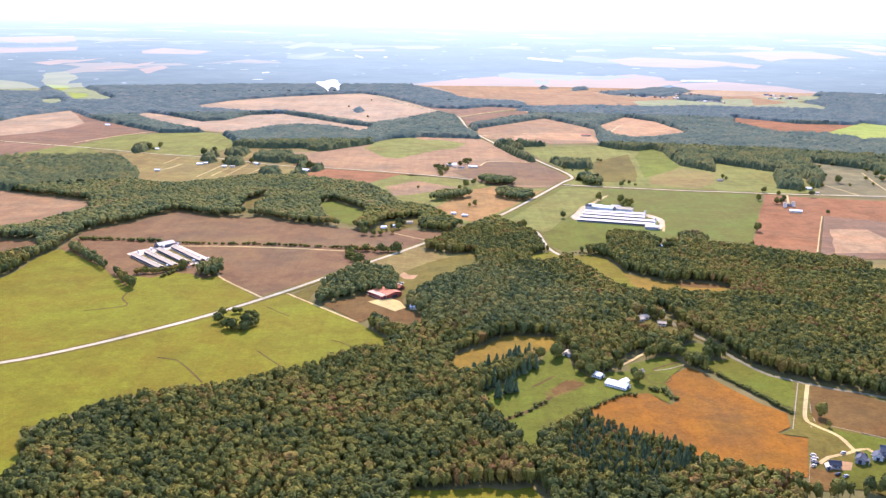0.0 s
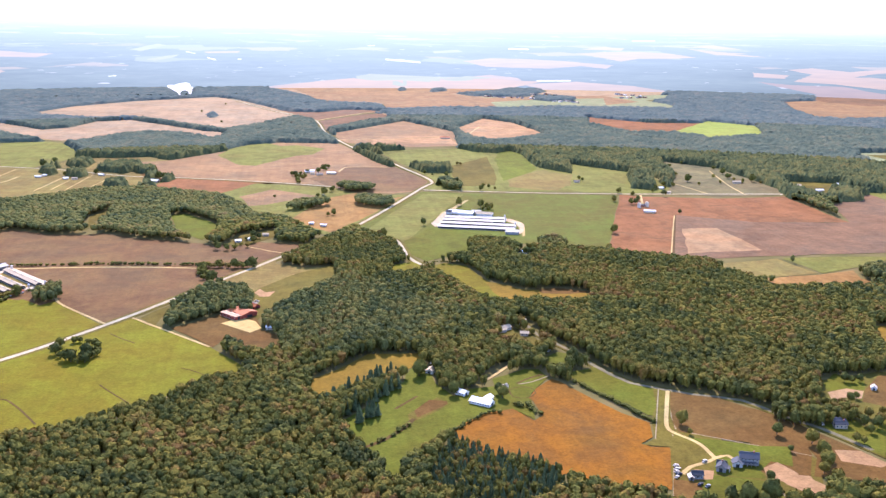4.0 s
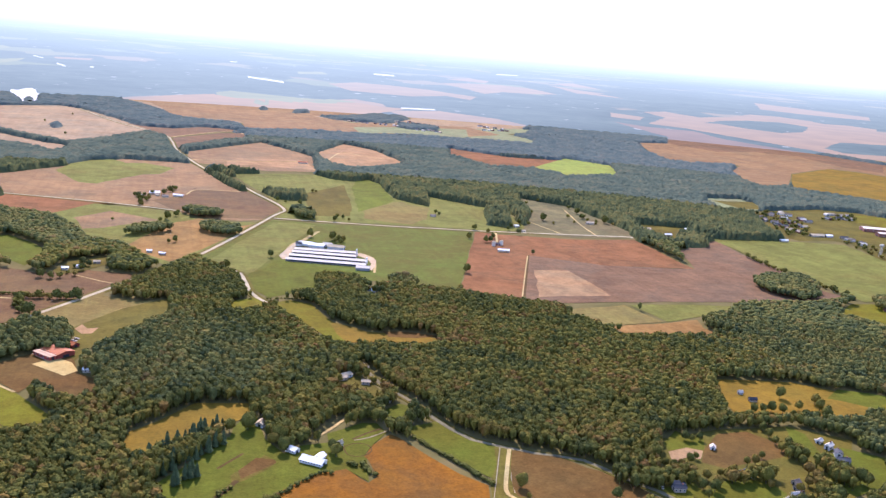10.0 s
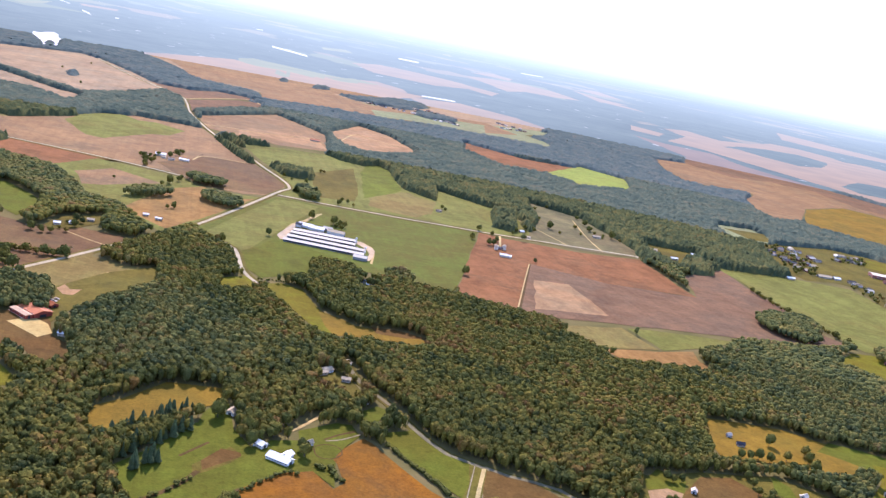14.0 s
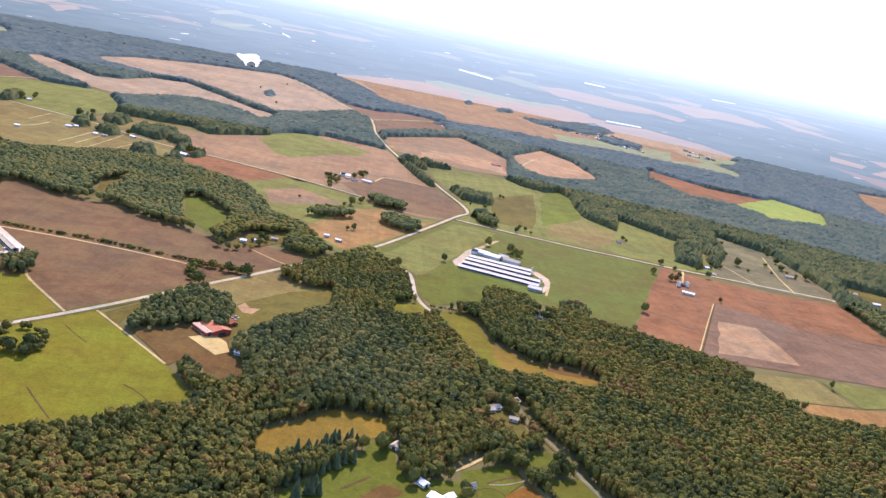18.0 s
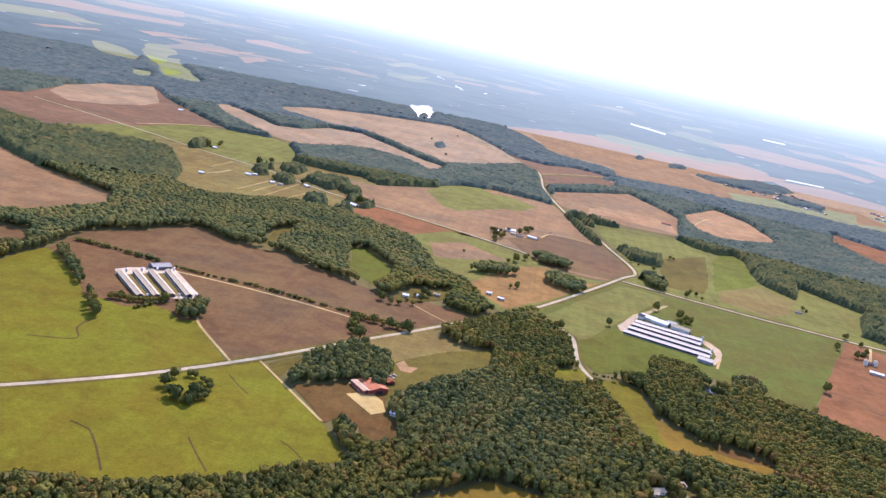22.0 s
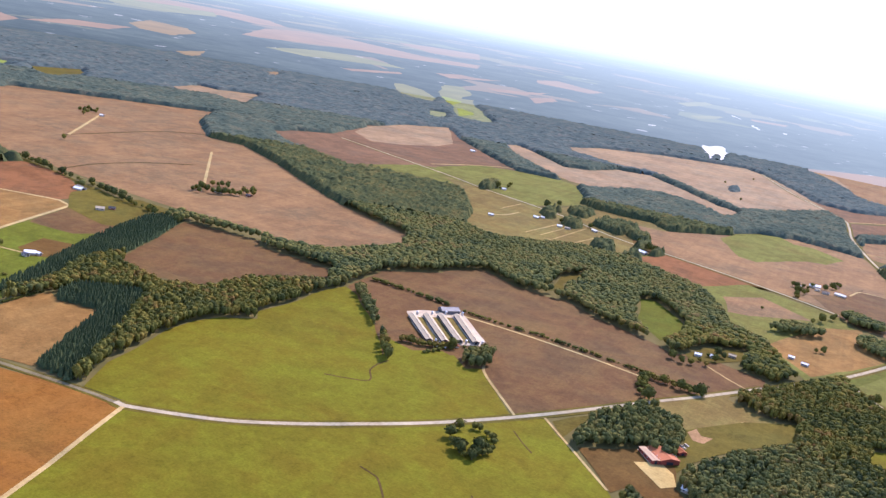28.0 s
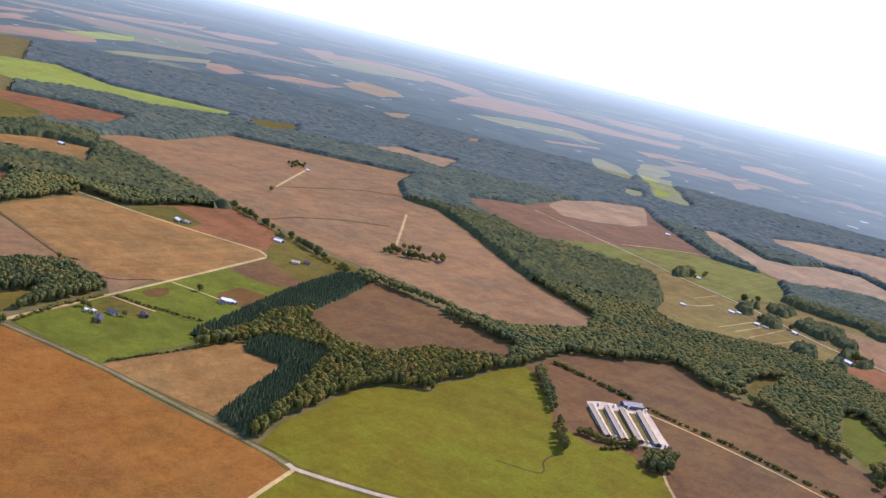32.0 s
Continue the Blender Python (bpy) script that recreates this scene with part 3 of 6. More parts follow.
plot("brown", (-829, 1003), (-844, 1055), (-807, 1066), (-793, 1067), (-778, 1039), (-783, 1001), (-799, 985))
plot("olive", (-851, 871), (-815, 889), (-796, 891), (-786, 868), (-791, 846), (-803, 841), (-823, 819), (-838, 853))
plot("brown", (-858, 915), (-866, 941), (-859, 954), (-844, 945), (-834, 923), (-839, 910))
plot("mauve", (-910, 1093), (-945, 1195), (-852, 1242), (-819, 1140), (-842, 1100))
plot("olive", (-885, 740), (-887, 766), (-886, 806), (-830, 724), (-828, 709))
plot("mauve", (-736, 1070), (-812, 1282), (-696, 1300), (-679, 1277), (-556, 1266), (-541, 1231), (-604, 1151), (-615, 1071), (-662, 1052))
plot("mauve", (-507, 1225), (-513, 1330), (-455, 1405), (-459, 1414), (-423, 1478), (-362, 1441), (-309, 1433), (-284, 1441), (-224, 1398), (-133, 1358), (-120, 1344), (-75, 1366), (-4, 1342), (-1, 1317), (-53, 1230), (-104, 1154), (-173, 1037), (-200, 1006), (-268, 1094), (-281, 1079), (-305, 1105), (-320, 1108), (-345, 1082), (-377, 1093), (-359, 1041), (-419, 1132))
plot("lime", (-499, 772), (-522, 824), (-528, 863), (-543, 926), (-543, 968), (-533, 1000), (-506, 1028), (-520, 1049), (-514, 1096), (-515, 1188), (-507, 1220), (-481, 1202), (-441, 1154), (-419, 1132), (-359, 1041), (-377, 1093), (-345, 1082), (-320, 1108), (-305, 1105), (-281, 1079), (-268, 1094), (-202, 1002), (-245, 943), (-243, 940), (-342, 836), (-376, 807), (-413, 789), (-453, 775), (-496, 772))
plot("lime", (-448, 770), (-409, 784), (-373, 803), (-302, 866), (-241, 936), (-200, 996), (-173, 1020), (-86, 920), (-46, 855), (-79, 836), (-109, 801), (-162, 761), (-201, 740), (-247, 729), (-301, 671), (-313, 654), (-290, 601), (-292, 575), (-304, 559), (-408, 610), (-420, 658), (-435, 709))
plot("mauve", (-347, 1261), (-281, 1237), (-135, 1240), (-106, 1165), (-121, 1117), (-172, 1036), (-200, 1006), (-267, 1095), (-276, 1140), (-295, 1177))
plot("mauve", (-494, 1220), (-491, 1249), (-432, 1259), (-383, 1246), (-355, 1250), (-294, 1167), (-308, 1102), (-349, 1119), (-369, 1095), (-422, 1160), (-462, 1192))
plot("mauve", (-459, 1414), (-423, 1478), (-362, 1441), (-309, 1433), (-284, 1441), (-224, 1398), (-133, 1358), (-120, 1344), (-75, 1366), (-4, 1342), (-6, 1316), (-32, 1267), (-61, 1277), (-108, 1286), (-131, 1244), (-204, 1258), (-300, 1289), (-361, 1264), (-389, 1260), (-483, 1275), (-513, 1330), (-455, 1405))
plot("green", (-205, 1563), (-185, 1576), (-129, 1493), (-122, 1444), (-138, 1383), (-184, 1448))
plot("olive", (-329, 1566), (-304, 1622), (-314, 1526), (-299, 1488), (-324, 1461), (-320, 1501))
plot("sage", (-873, 2278), (-834, 2466), (-760, 2514), (-635, 2537), (-585, 2505), (-523, 2364), (-495, 2232), (-554, 2096), (-669, 2129), (-812, 2187))
plot("sage", (-958, 2074), (-910, 2234), (-802, 2319), (-667, 2269), (-636, 2087), (-736, 2105), (-855, 2071))
plot("fallow", (-516, 2117), (-496, 2260), (-459, 2238), (-413, 2230), (-388, 2233), (-337, 2241), (-279, 2172), (-238, 2189), (-198, 1975), (-252, 1969), (-297, 1983), (-361, 2007), (-407, 2030), (-454, 2054))
plot("fallow", (-812, 2187), (-669, 2129), (-551, 2087), (-400, 2042), (-315, 1980), (-298, 1936), (-302, 1837), (-389, 1822), (-443, 1772), (-512, 1716), (-578, 1770), (-609, 1888), (-699, 2053))
plot("brown", (-334, 2026), (-241, 1940), (-142, 1906), (-11, 1840), (-54, 1866), (-144, 1790), (-218, 1828), (-281, 1894))
plot("tan", (-244, 1948), (-289, 1985), (-351, 2162), (-295, 2171), (-191, 2304), (-57, 2479), (63, 2454), (94, 2442), (112, 2373), (167, 2104), (208, 1979), (246, 1855), (209, 1746), (163, 1724), (100, 1745), (100, 1793), (57, 1805), (-83, 1872))
plot("sage", (-190, 2256), (-169, 2367), (-129, 2440), (-83, 2462), (-50, 2408), (-10, 2419), (22, 2387), (58, 2349), (26, 2249), (-11, 2232), (-49, 2171), (-95, 2084), (-130, 2097), (-156, 2162))
plot("mauve", (12, 1907), (73, 1988), (97, 2077), (97, 2054), (196, 2047), (246, 1855), (209, 1746), (100, 1745), (57, 1805))
plot("sage", (-286, 1839), (-240, 1929), (61, 1791), (100, 1715), (194, 1711), (215, 1746), (102, 1497), (40, 1387), (17, 1436), (-9, 1495), (-23, 1532), (-73, 1570), (-94, 1638), (-148, 1752))
plot("red", (-286, 1839), (-240, 1929), (-82, 1862), (-148, 1752))
plot("tan", (-108, 1721), (-54, 1788), (29, 1715), (-58, 1640), (-87, 1630))
plot("straw", (-16, 1513), (37, 1677), (100, 1746), (100, 1645), (181, 1695), (102, 1520), (44, 1413), (4, 1470))
plot("sage", (161, 2402), (189, 2295), (285, 2323), (382, 2324), (410, 2266), (505, 2216), (505, 2005), (554, 1927), (588, 2055), (665, 1948), (717, 1908), (695, 1795), (689, 1690), (602, 1685), (499, 1709), (293, 1741), (223, 1757), (255, 1879), (220, 2071))
plot("fallow", (418, 1900), (495, 1952), (550, 1908), (508, 1776), (406, 1785))
plot("grass", (433, 2142), (463, 2246), (498, 2276), (515, 2221), (493, 1983), (448, 1914), (392, 1844))
plot("fallow", (404, 1856), (488, 1964), (509, 1969), (512, 1886), (512, 1789), (470, 1729), (428, 1744), (389, 1778))
plot("olive", (309, 2035), (423, 2182), (388, 1892), (367, 1798), (298, 1788))
plot("dkgreen", (218, 1739), (290, 1716), (493, 1685), (569, 1671), (521, 1536), (422, 1269), (371, 1289), (297, 1320), (229, 1274), (162, 1227), (143, 1271), (140, 1344), (110, 1395), (85, 1442), (102, 1486))
plot("sage", (96, 1425), (155, 1568), (218, 1717), (250, 1720), (290, 1701), (229, 1544), (192, 1451), (152, 1355), (141, 1345), (119, 1392))
plot("green", (145, 1347), (206, 1423), (238, 1369), (227, 1273), (162, 1227), (143, 1271))
plot("green", (148, 1327), (192, 1431), (228, 1411), (269, 1378), (296, 1359), (304, 1329), (263, 1317), (219, 1275), (178, 1255), (156, 1245))
plot("red", (572, 1673), (607, 1657), (607, 1494), (496, 1218), (464, 1239), (422, 1265), (521, 1536))
plot("red", (603, 1654), (737, 1621), (869, 1629), (863, 1512), (860, 1402), (703, 1419), (604, 1486))
plot("plum", (604, 1486), (711, 1420), (860, 1402), (905, 1535), (1039, 1637), (1023, 1516), (1016, 1384), (996, 1278), (1020, 1227), (919, 1203), (723, 1207), (537, 1201), (496, 1218))
plot("bare", (575, 1385), (630, 1383), (634, 1308), (632, 1239), (522, 1232))
plot("fallow", (528, 1169), (630, 1191), (645, 1113), (562, 1100))
plot("sage", (637, 1191), (715, 1192), (808, 1185), (714, 1136), (651, 1112), (646, 1154))
plot("straw", (561, 1094), (642, 1106), (698, 1121), (686, 1084), (716, 1042), (690, 1057), (624, 1063), (570, 1068))
plot("olive", (1361, 1991), (1582, 2048), (1662, 2010), (1694, 1960), (1729, 1859), (1668, 1770), (1293, 1361), (1296, 1409), (1298, 1484), (1320, 1562), (1347, 1644), (1315, 1660), (1238, 1648), (1233, 1683), (1266, 1802))
plot("sage", (1040, 1653), (1207, 1644), (1318, 1620), (1287, 1382), (1127, 1202), (1027, 1207), (1022, 1314), (1030, 1476))
plot("lime", (994, 1194), (1108, 1180), (939, 989), (963, 1107), (932, 1143))
plot("scrub", (803, 2077), (888, 1975), (897, 1715), (869, 1644), (744, 1638), (668, 1687), (769, 1894))
plot("olive", (946, 1798), (1046, 1755), (1050, 1656), (969, 1591), (943, 1662))
plot("olive", (1340, 2136), (1451, 2128), (1401, 2019), (1348, 2023))
plot("lime", (162, 1202), (185, 1215), (210, 1197), (215, 1166), (221, 1130), (233, 1100), (223, 1077), (229, 1043), (219, 1045), (204, 1077), (190, 1121), (174, 1168))
plot("gold", (220, 1125), (245, 1100), (255, 1084), (304, 1069), (333, 1055), (320, 1039), (274, 1044), (243, 1047), (228, 1043), (221, 1073))
plot("brown", (274, 1084), (306, 1081), (334, 1063), (308, 1057), (277, 1063))
plot("lime", (113, 1209), (148, 1229), (156, 1184), (130, 1170), (113, 1175))
plot("brown", (-130, 982), (-81, 1027), (-47, 1015), (-38, 963), (-21, 944), (-50, 920), (-71, 946), (-83, 918))
plot("olive", (-166, 1020), (-120, 1105), (-136, 1069), (-147, 991))
plot("fallow", (-104, 1144), (-31, 1269), (-32, 1235), (6, 1212), (37, 1209), (40, 1161), (-3, 1136), (-27, 1102), (-56, 1105), (-69, 1137))
plot("gold", (8, 803), (11, 824), (32, 843), (64, 882), (109, 878), (110, 859), (104, 844), (90, 834), (61, 816), (37, 798), (27, 778), (15, 787), (9, 783))
plot("green", (34, 723), (48, 730), (64, 745), (72, 762), (86, 792), (93, 825), (101, 842), (110, 844), (114, 845), (116, 800), (128, 770), (143, 784), (166, 788), (167, 805), (184, 815), (200, 825), (213, 823), (216, 807), (219, 806), (200, 779), (192, 766), (190, 753), (184, 715), (171, 738), (150, 733), (133, 720), (117, 706), (100, 690), (78, 660), (71, 641), (66, 629), (60, 636), (57, 661), (49, 682), (39, 704))
plot("green", (31, 728), (51, 753), (74, 784), (88, 807), (95, 793), (74, 760), (67, 737), (48, 726), (40, 717))
plot("olive", (85, 737), (98, 752), (113, 769), (121, 756), (113, 744), (95, 728), (85, 721))
plot("brown", (91, 744), (106, 765), (120, 760), (120, 754), (104, 740), (92, 730))
plot("orange", (117, 706), (133, 720), (150, 733), (171, 738), (183, 713), (192, 722), (191, 753), (189, 758), (200, 779), (219, 799), (225, 791), (240, 754), (256, 719), (272, 698), (265, 672), (252, 662), (258, 656), (271, 653), (248, 590), (221, 597), (200, 611), (183, 622), (176, 617), (169, 636), (145, 651), (121, 673), (114, 684))
plot("green", (236, 812), (258, 819), (267, 823), (279, 793), (304, 762), (280, 709), (276, 713), (265, 735), (252, 762), (240, 786))
plot("green", (228, 854), (242, 866), (252, 859), (247, 845), (236, 833), (221, 828))
plot("olive", (299, 764), (317, 763), (315, 660), (368, 629), (370, 622), (361, 599), (345, 563), (319, 556), (294, 557), (280, 575), (267, 583), (258, 572), (244, 574), (272, 654), (253, 660), (266, 669))
plot("brown", (312, 751), (325, 744), (350, 729), (370, 711), (383, 688), (371, 639), (364, 637), (355, 640), (326, 659), (292, 678), (287, 686))
plot("brown", (256, 603), (263, 592), (267, 583), (258, 571), (243, 573))
plot("green", (285, 586), (309, 592), (319, 580), (316, 559), (294, 559))
plot("bare", (330, 601), (353, 609), (351, 591), (355, 583), (343, 563), (329, 588))
plot("brown", (385, 689), (391, 673), (410, 628), (416, 604), (424, 572), (354, 596), (371, 623), (375, 653))
plot("bare", (391, 634), (409, 630), (418, 607), (409, 603), (386, 616))
plot("brown", (365, 704), (383, 687), (371, 630), (352, 597), (312, 609), (328, 642))
plot("brown", (312, 757), (322, 754), (345, 743), (360, 721), (375, 697), (360, 648), (341, 650), (319, 661), (298, 675), (288, 678), (290, 695))
plot("olive", (280, 673), (285, 658), (290, 638), (271, 624), (258, 616))
plot("green", (282, 675), (295, 667), (318, 658), (339, 647), (361, 643), (347, 612), (335, 622), (321, 609), (319, 597), (301, 602), (286, 610), (298, 632), (297, 650), (288, 666))
plot("green", (282, 608), (301, 601), (316, 594), (310, 573), (299, 570), (266, 575), (270, 593))
plot("brown", (255, 605), (266, 600), (271, 596), (266, 575), (243, 574))
plot("bare", (275, 617), (288, 613), (282, 601), (268, 601))
plot("bare", (325, 613), (339, 620), (345, 603), (340, 582), (329, 591), (321, 600))
plot("brown", (236, 559), (265, 556), (296, 556), (330, 558), (303, 507), (218, 510))
plot("olive", (455, 767), (517, 780), (591, 781), (634, 745), (546, 632), (467, 590), (435, 580), (424, 605), (410, 643), (395, 674), (416, 696))
plot("brown", (480, 740), (512, 771), (543, 773), (559, 742), (552, 723), (539, 717), (502, 710), (478, 704), (464, 717))
plot("green", (452, 758), (475, 781), (493, 761), (480, 740), (464, 745), (447, 742))
plot("bare", (446, 740), (467, 746), (478, 738), (467, 723), (454, 727), (438, 716))
plot("green", (405, 675), (437, 690), (436, 666), (464, 682), (485, 684), (500, 675), (503, 656), (482, 634), (464, 633), (444, 620), (430, 614), (420, 621), (410, 647))
plot("olive", (532, 700), (549, 724), (557, 727), (557, 707), (553, 684), (536, 657), (521, 658), (516, 678))
plot("green", (590, 781), (597, 762), (579, 709), (597, 698), (573, 667), (583, 703), (570, 712), (575, 752))
plot("brown", (436, 582), (467, 590), (496, 609), (545, 630), (482, 549), (434, 569))
plot("gold", (594, 906), (675, 891), (722, 852), (728, 817), (675, 790), (636, 805), (559, 817), (567, 852))
plot("green", (714, 867), (740, 855), (777, 832), (738, 786), (719, 810), (697, 834), (684, 844))
plot("lime", (732, 822), (781, 808), (680, 691), (659, 686), (675, 750), (714, 786))
plot("green", (577, 709), (611, 731), (660, 681), (558, 644), (550, 665))
plot("olive", (196, 939), (213, 943), (229, 922), (234, 889), (224, 880), (212, 909), (196, 924))
plot("olive", (-101, 1356), (-84, 1409), (-42, 1438), (-34, 1401), (-64, 1353), (-93, 1336))
plot("lime", (-21, 568), (-7, 567), (15, 569), (30, 572), (44, 568), (60, 573), (66, 557), (72, 537), (71, 511), (-22, 515))
plot("olive", (-56, 1105), (-8, 1179), (43, 1222), (43, 1168), (-4, 1097), (-22, 1063), (-39, 1023), (-44, 998), (-51, 1019), (-48, 1053))
plot("bare", (-53, 1102), (-47, 1118), (-40, 1103), (-29, 1106), (-35, 1085), (-45, 1085))
plot("brown", (-60, 943), (-38, 966), (-19, 942), (-21, 920), (-37, 905), (-51, 915))
plot("sand", (-81, 992), (-61, 1010), (-46, 994), (-39, 971), (-50, 958))
plot("pad", (-85, 1022), (-77, 1030), (-63, 1012), (-70, 1002))
plot("pad", (-410, 1198), (-399, 1219), (-360, 1253), (-295, 1174), (-292, 1161), (-343, 1120), (-354, 1128))
plot("fallow", (-385, 1194), (-335, 1133), (-343, 1126), (-393, 1187))
plot("fallow", (-373, 1209), (-321, 1145), (-330, 1139), (-381, 1203))
plot("fallow", (-360, 1224), (-308, 1158), (-316, 1152), (-368, 1218))
plot("yard", (199, 1460), (210, 1489), (228, 1536), (239, 1560), (234, 1530), (220, 1484), (210, 1442), (202, 1435))
plot("yard", (316, 1486), (328, 1482), (339, 1452), (341, 1436), (331, 1396), (321, 1372), (317, 1376), (329, 1414), (329, 1440), (319, 1466))
plot("water", (289, 1269), (305, 1276), (317, 1265), (317, 1252), (306, 1251), (288, 1255))
plot("olive", (1421, 1872), (1501, 1902), (1515, 1828), (1451, 1732), (1425, 1750), (1404, 1794))
plot("lime", (1633, 1974), (1689, 1945), (1636, 1764), (1571, 1753), (1582, 1854), (1552, 1874))
plot("olive", (-1272, 1350), (-1222, 1366), (-1069, 1330), (-966, 1304), (-866, 1274), (-828, 1258), (-831, 1188), (-854, 1166), (-942, 1191), (-1007, 1261), (-1012, 1306), (-1140, 1344))
way("lane", 4.5, 9, (-810, 717), (-684, 744), (-507, 765), (-452, 767))
way("asphalt", 5.6, 9, (-461, 768), (-452, 767), (-410, 786), (-375, 806), (-341, 834), (-304, 870), (-242, 939), (-175, 1033), (-104, 1147), (-52, 1228), (-1, 1313), (-2, 1305), (45, 1390), (102, 1493), (220, 1770), (251, 1859), (211, 2041), (170, 2224), (121, 2383), (68, 2686), (53, 2917), (27, 3072), (-124, 3412), (-272, 3850))
way("asphalt", 6, 14, (223, 1757), (318, 1732), (457, 1701), (496, 1697), (600, 1679), (875, 1653), (869, 1644))
way("asphalt", 5, 14, (-1190, 2370), (-823, 2212), (-683, 2140), (-500, 2067), (-346, 1970), (-243, 1940), (-121, 1895), (-12, 1846), (64, 1804))
way("asphalt", 5, 5, (79, 1438), (103, 1404), (110, 1389), (135, 1350), (142, 1248), (160, 1194))
way("gravel", 4, 2, (-452, 770), (-435, 709), (-420, 658), (-408, 610), (-370, 471))
way("gravel", 5, 10, (-814, 720), (-855, 870), (-884, 976), (-949, 1200), (-953, 1203), (-979, 1211), (-1097, 1169), (-1212, 1135), (-1315, 1113))
way("lane", 4.5, 6, (230, 963), (236, 918), (255, 871), (266, 827), (285, 781), (311, 761), (312, 762), (328, 750), (365, 732), (383, 698), (401, 672), (419, 630))
way("gravel", 2.6, 6, (-174, 1022), (-86, 920))
way("gravel", 3, 6, (-199, 1005), (-265, 1090), (-278, 1138))
way("gravel", 3.5, 5, (-361, 1243), (-321, 1244), (-262, 1242), (-189, 1234), (-130, 1223))
way("gravel", 2, 5, (-74, 1336), (-41, 1305), (-20, 1289))
way("gravel", 5, 5, (45, 3005), (130, 3138), (240, 3274), (280, 3190))
way("gravel", 4, 5, (95, 2516), (177, 2532), (233, 2525), (321, 2552), (381, 2567))
way("gravel", 4, 5, (454, 2614), (526, 2806), (578, 2742), (635, 2697))
way("gravel", 5, 5, (-898, 2301), (-845, 2432), (-767, 2554), (-672, 2574), (-635, 2580))
way("gravel", 5, 5, (-971, 1528), (-1159, 1790))
way("gravel", 6, 5, (-1364, 1608), (-1524, 1854))
way("gravel", 3.3, 8, (312, 763), (298, 729), (283, 690), (284, 678), (291, 666), (296, 655), (297, 637), (297, 632), (287, 626), (274, 621), (264, 611))
way("gravel", 3.3, 8, (297, 632), (308, 635), (311, 626))
way("fence", 0.8, 2, (304, 764), (284, 714), (266, 669))
way("fence", 0.8, 2, (314, 759), (294, 709), (288, 684), (297, 675), (321, 659), (369, 627))
way("fence", 0.7, 2, (282, 675), (259, 615), (243, 574))
way("fence", 0.7, 2, (280, 609), (321, 585), (319, 556))
way("lane", 5, 8, (427, 571), (438, 583), (468, 591), (520, 618), (547, 633))
way("furrow", 1.7, 3, (-257, 813), (-247, 810), (-239, 807), (-227, 792), (-215, 774), (-202, 753))
way("furrow", 1.3, 3, (-170, 832), (-157, 813), (-138, 787))
way("furrow", 1.0, 3, (-106, 865), (-94, 856), (-72, 831))
way("furrow", 1.3, 3, (-187, 971), (-171, 952), (-158, 939))
way("furrow", 1.8, 3, (-375, 952), (-357, 959), (-339, 968), (-338, 978), (-349, 996), (-351, 1016), (-348, 1034))
way("furrow", 4, 3, (-1137, 1368), (-1145, 1459), (-1124, 1559), (-1081, 1641))
way("furrow", 4, 3, (-1366, 1602), (-1351, 1860), (-1299, 1958))
way("furrow", 3, 3, (-1209, 924), (-933, 895), (-891, 958))
way("furrow", 3, 3, (604, 1486), (496, 1218))
way("gravel", 4, 8, (209, 1479), (228, 1539), (249, 1574), (284, 1645))
way("gravel", 3.5, 8, (322, 1359), (335, 1415), (339, 1452), (329, 1479))
way("gravel", 3.5, 8, (203, 1445), (225, 1512), (288, 1648))
way("gravel", 4, 8, (76, 1983), (93, 2045), (119, 2050), (186, 2040))
way("gravel", 3, 6, (-850, 870), (-823, 878), (-794, 888))
way("gravel", 3, 6, (-879, 975), (-840, 986), (-808, 993))
way("gravel", 2, 6, (-476, 1817), (-460, 1949))
way("gravel", 1.6, 6, (-476, 1811), (-461, 1954))
way("gravel", 1.6, 6, (-390, 1816), (-370, 1941))
way("gravel", 2, 6, (-450, 1823), (-439, 1933))
way("gravel", 2, 6, (-423, 1818), (-410, 1988))
way("gravel", 1.6, 6, (-437, 1806), (-382, 1801))
way("gravel", 4, 6, (-576, 1890), (-557, 1920), (-548, 1977))
way("gravel", 2, 6, (-586, 1977), (-579, 2076))
way("gravel", 4, 8, (609, 1665), (580, 1572))
way("gravel", 1.8, 8, (494, 1221), (560, 1383), (601, 1482))
way("gravel", 3, 8, (855, 1930), (819, 1761), (804, 1651))
way("gravel", 2.5, 8, (689, 1891), (711, 1820), (740, 1664))
way("gravel", 2, 6, (-8, 1179), (-32, 1125), (-46, 1092))
way("gravel", 3, 6, (189, 837), (170, 813), (159, 802))
way("furrow", 2.5, 2, (186, 792), (200, 803), (214, 811))
way("fence", 1.5, 2, (187, 790), (200, 794), (218, 806))
way("furrow", 2.5, 2, (76, 749), (97, 774))
way("furrow", 4, 2, (49, 682), (62, 692), (78, 710), (89, 728))
way("furrow", 2.5, 2, (96, 684), (117, 706))
way("furrow", 1.2, 2, (176, 778), (177, 763), (187, 759), (197, 768), (196, 780), (186, 784), (176, 778))

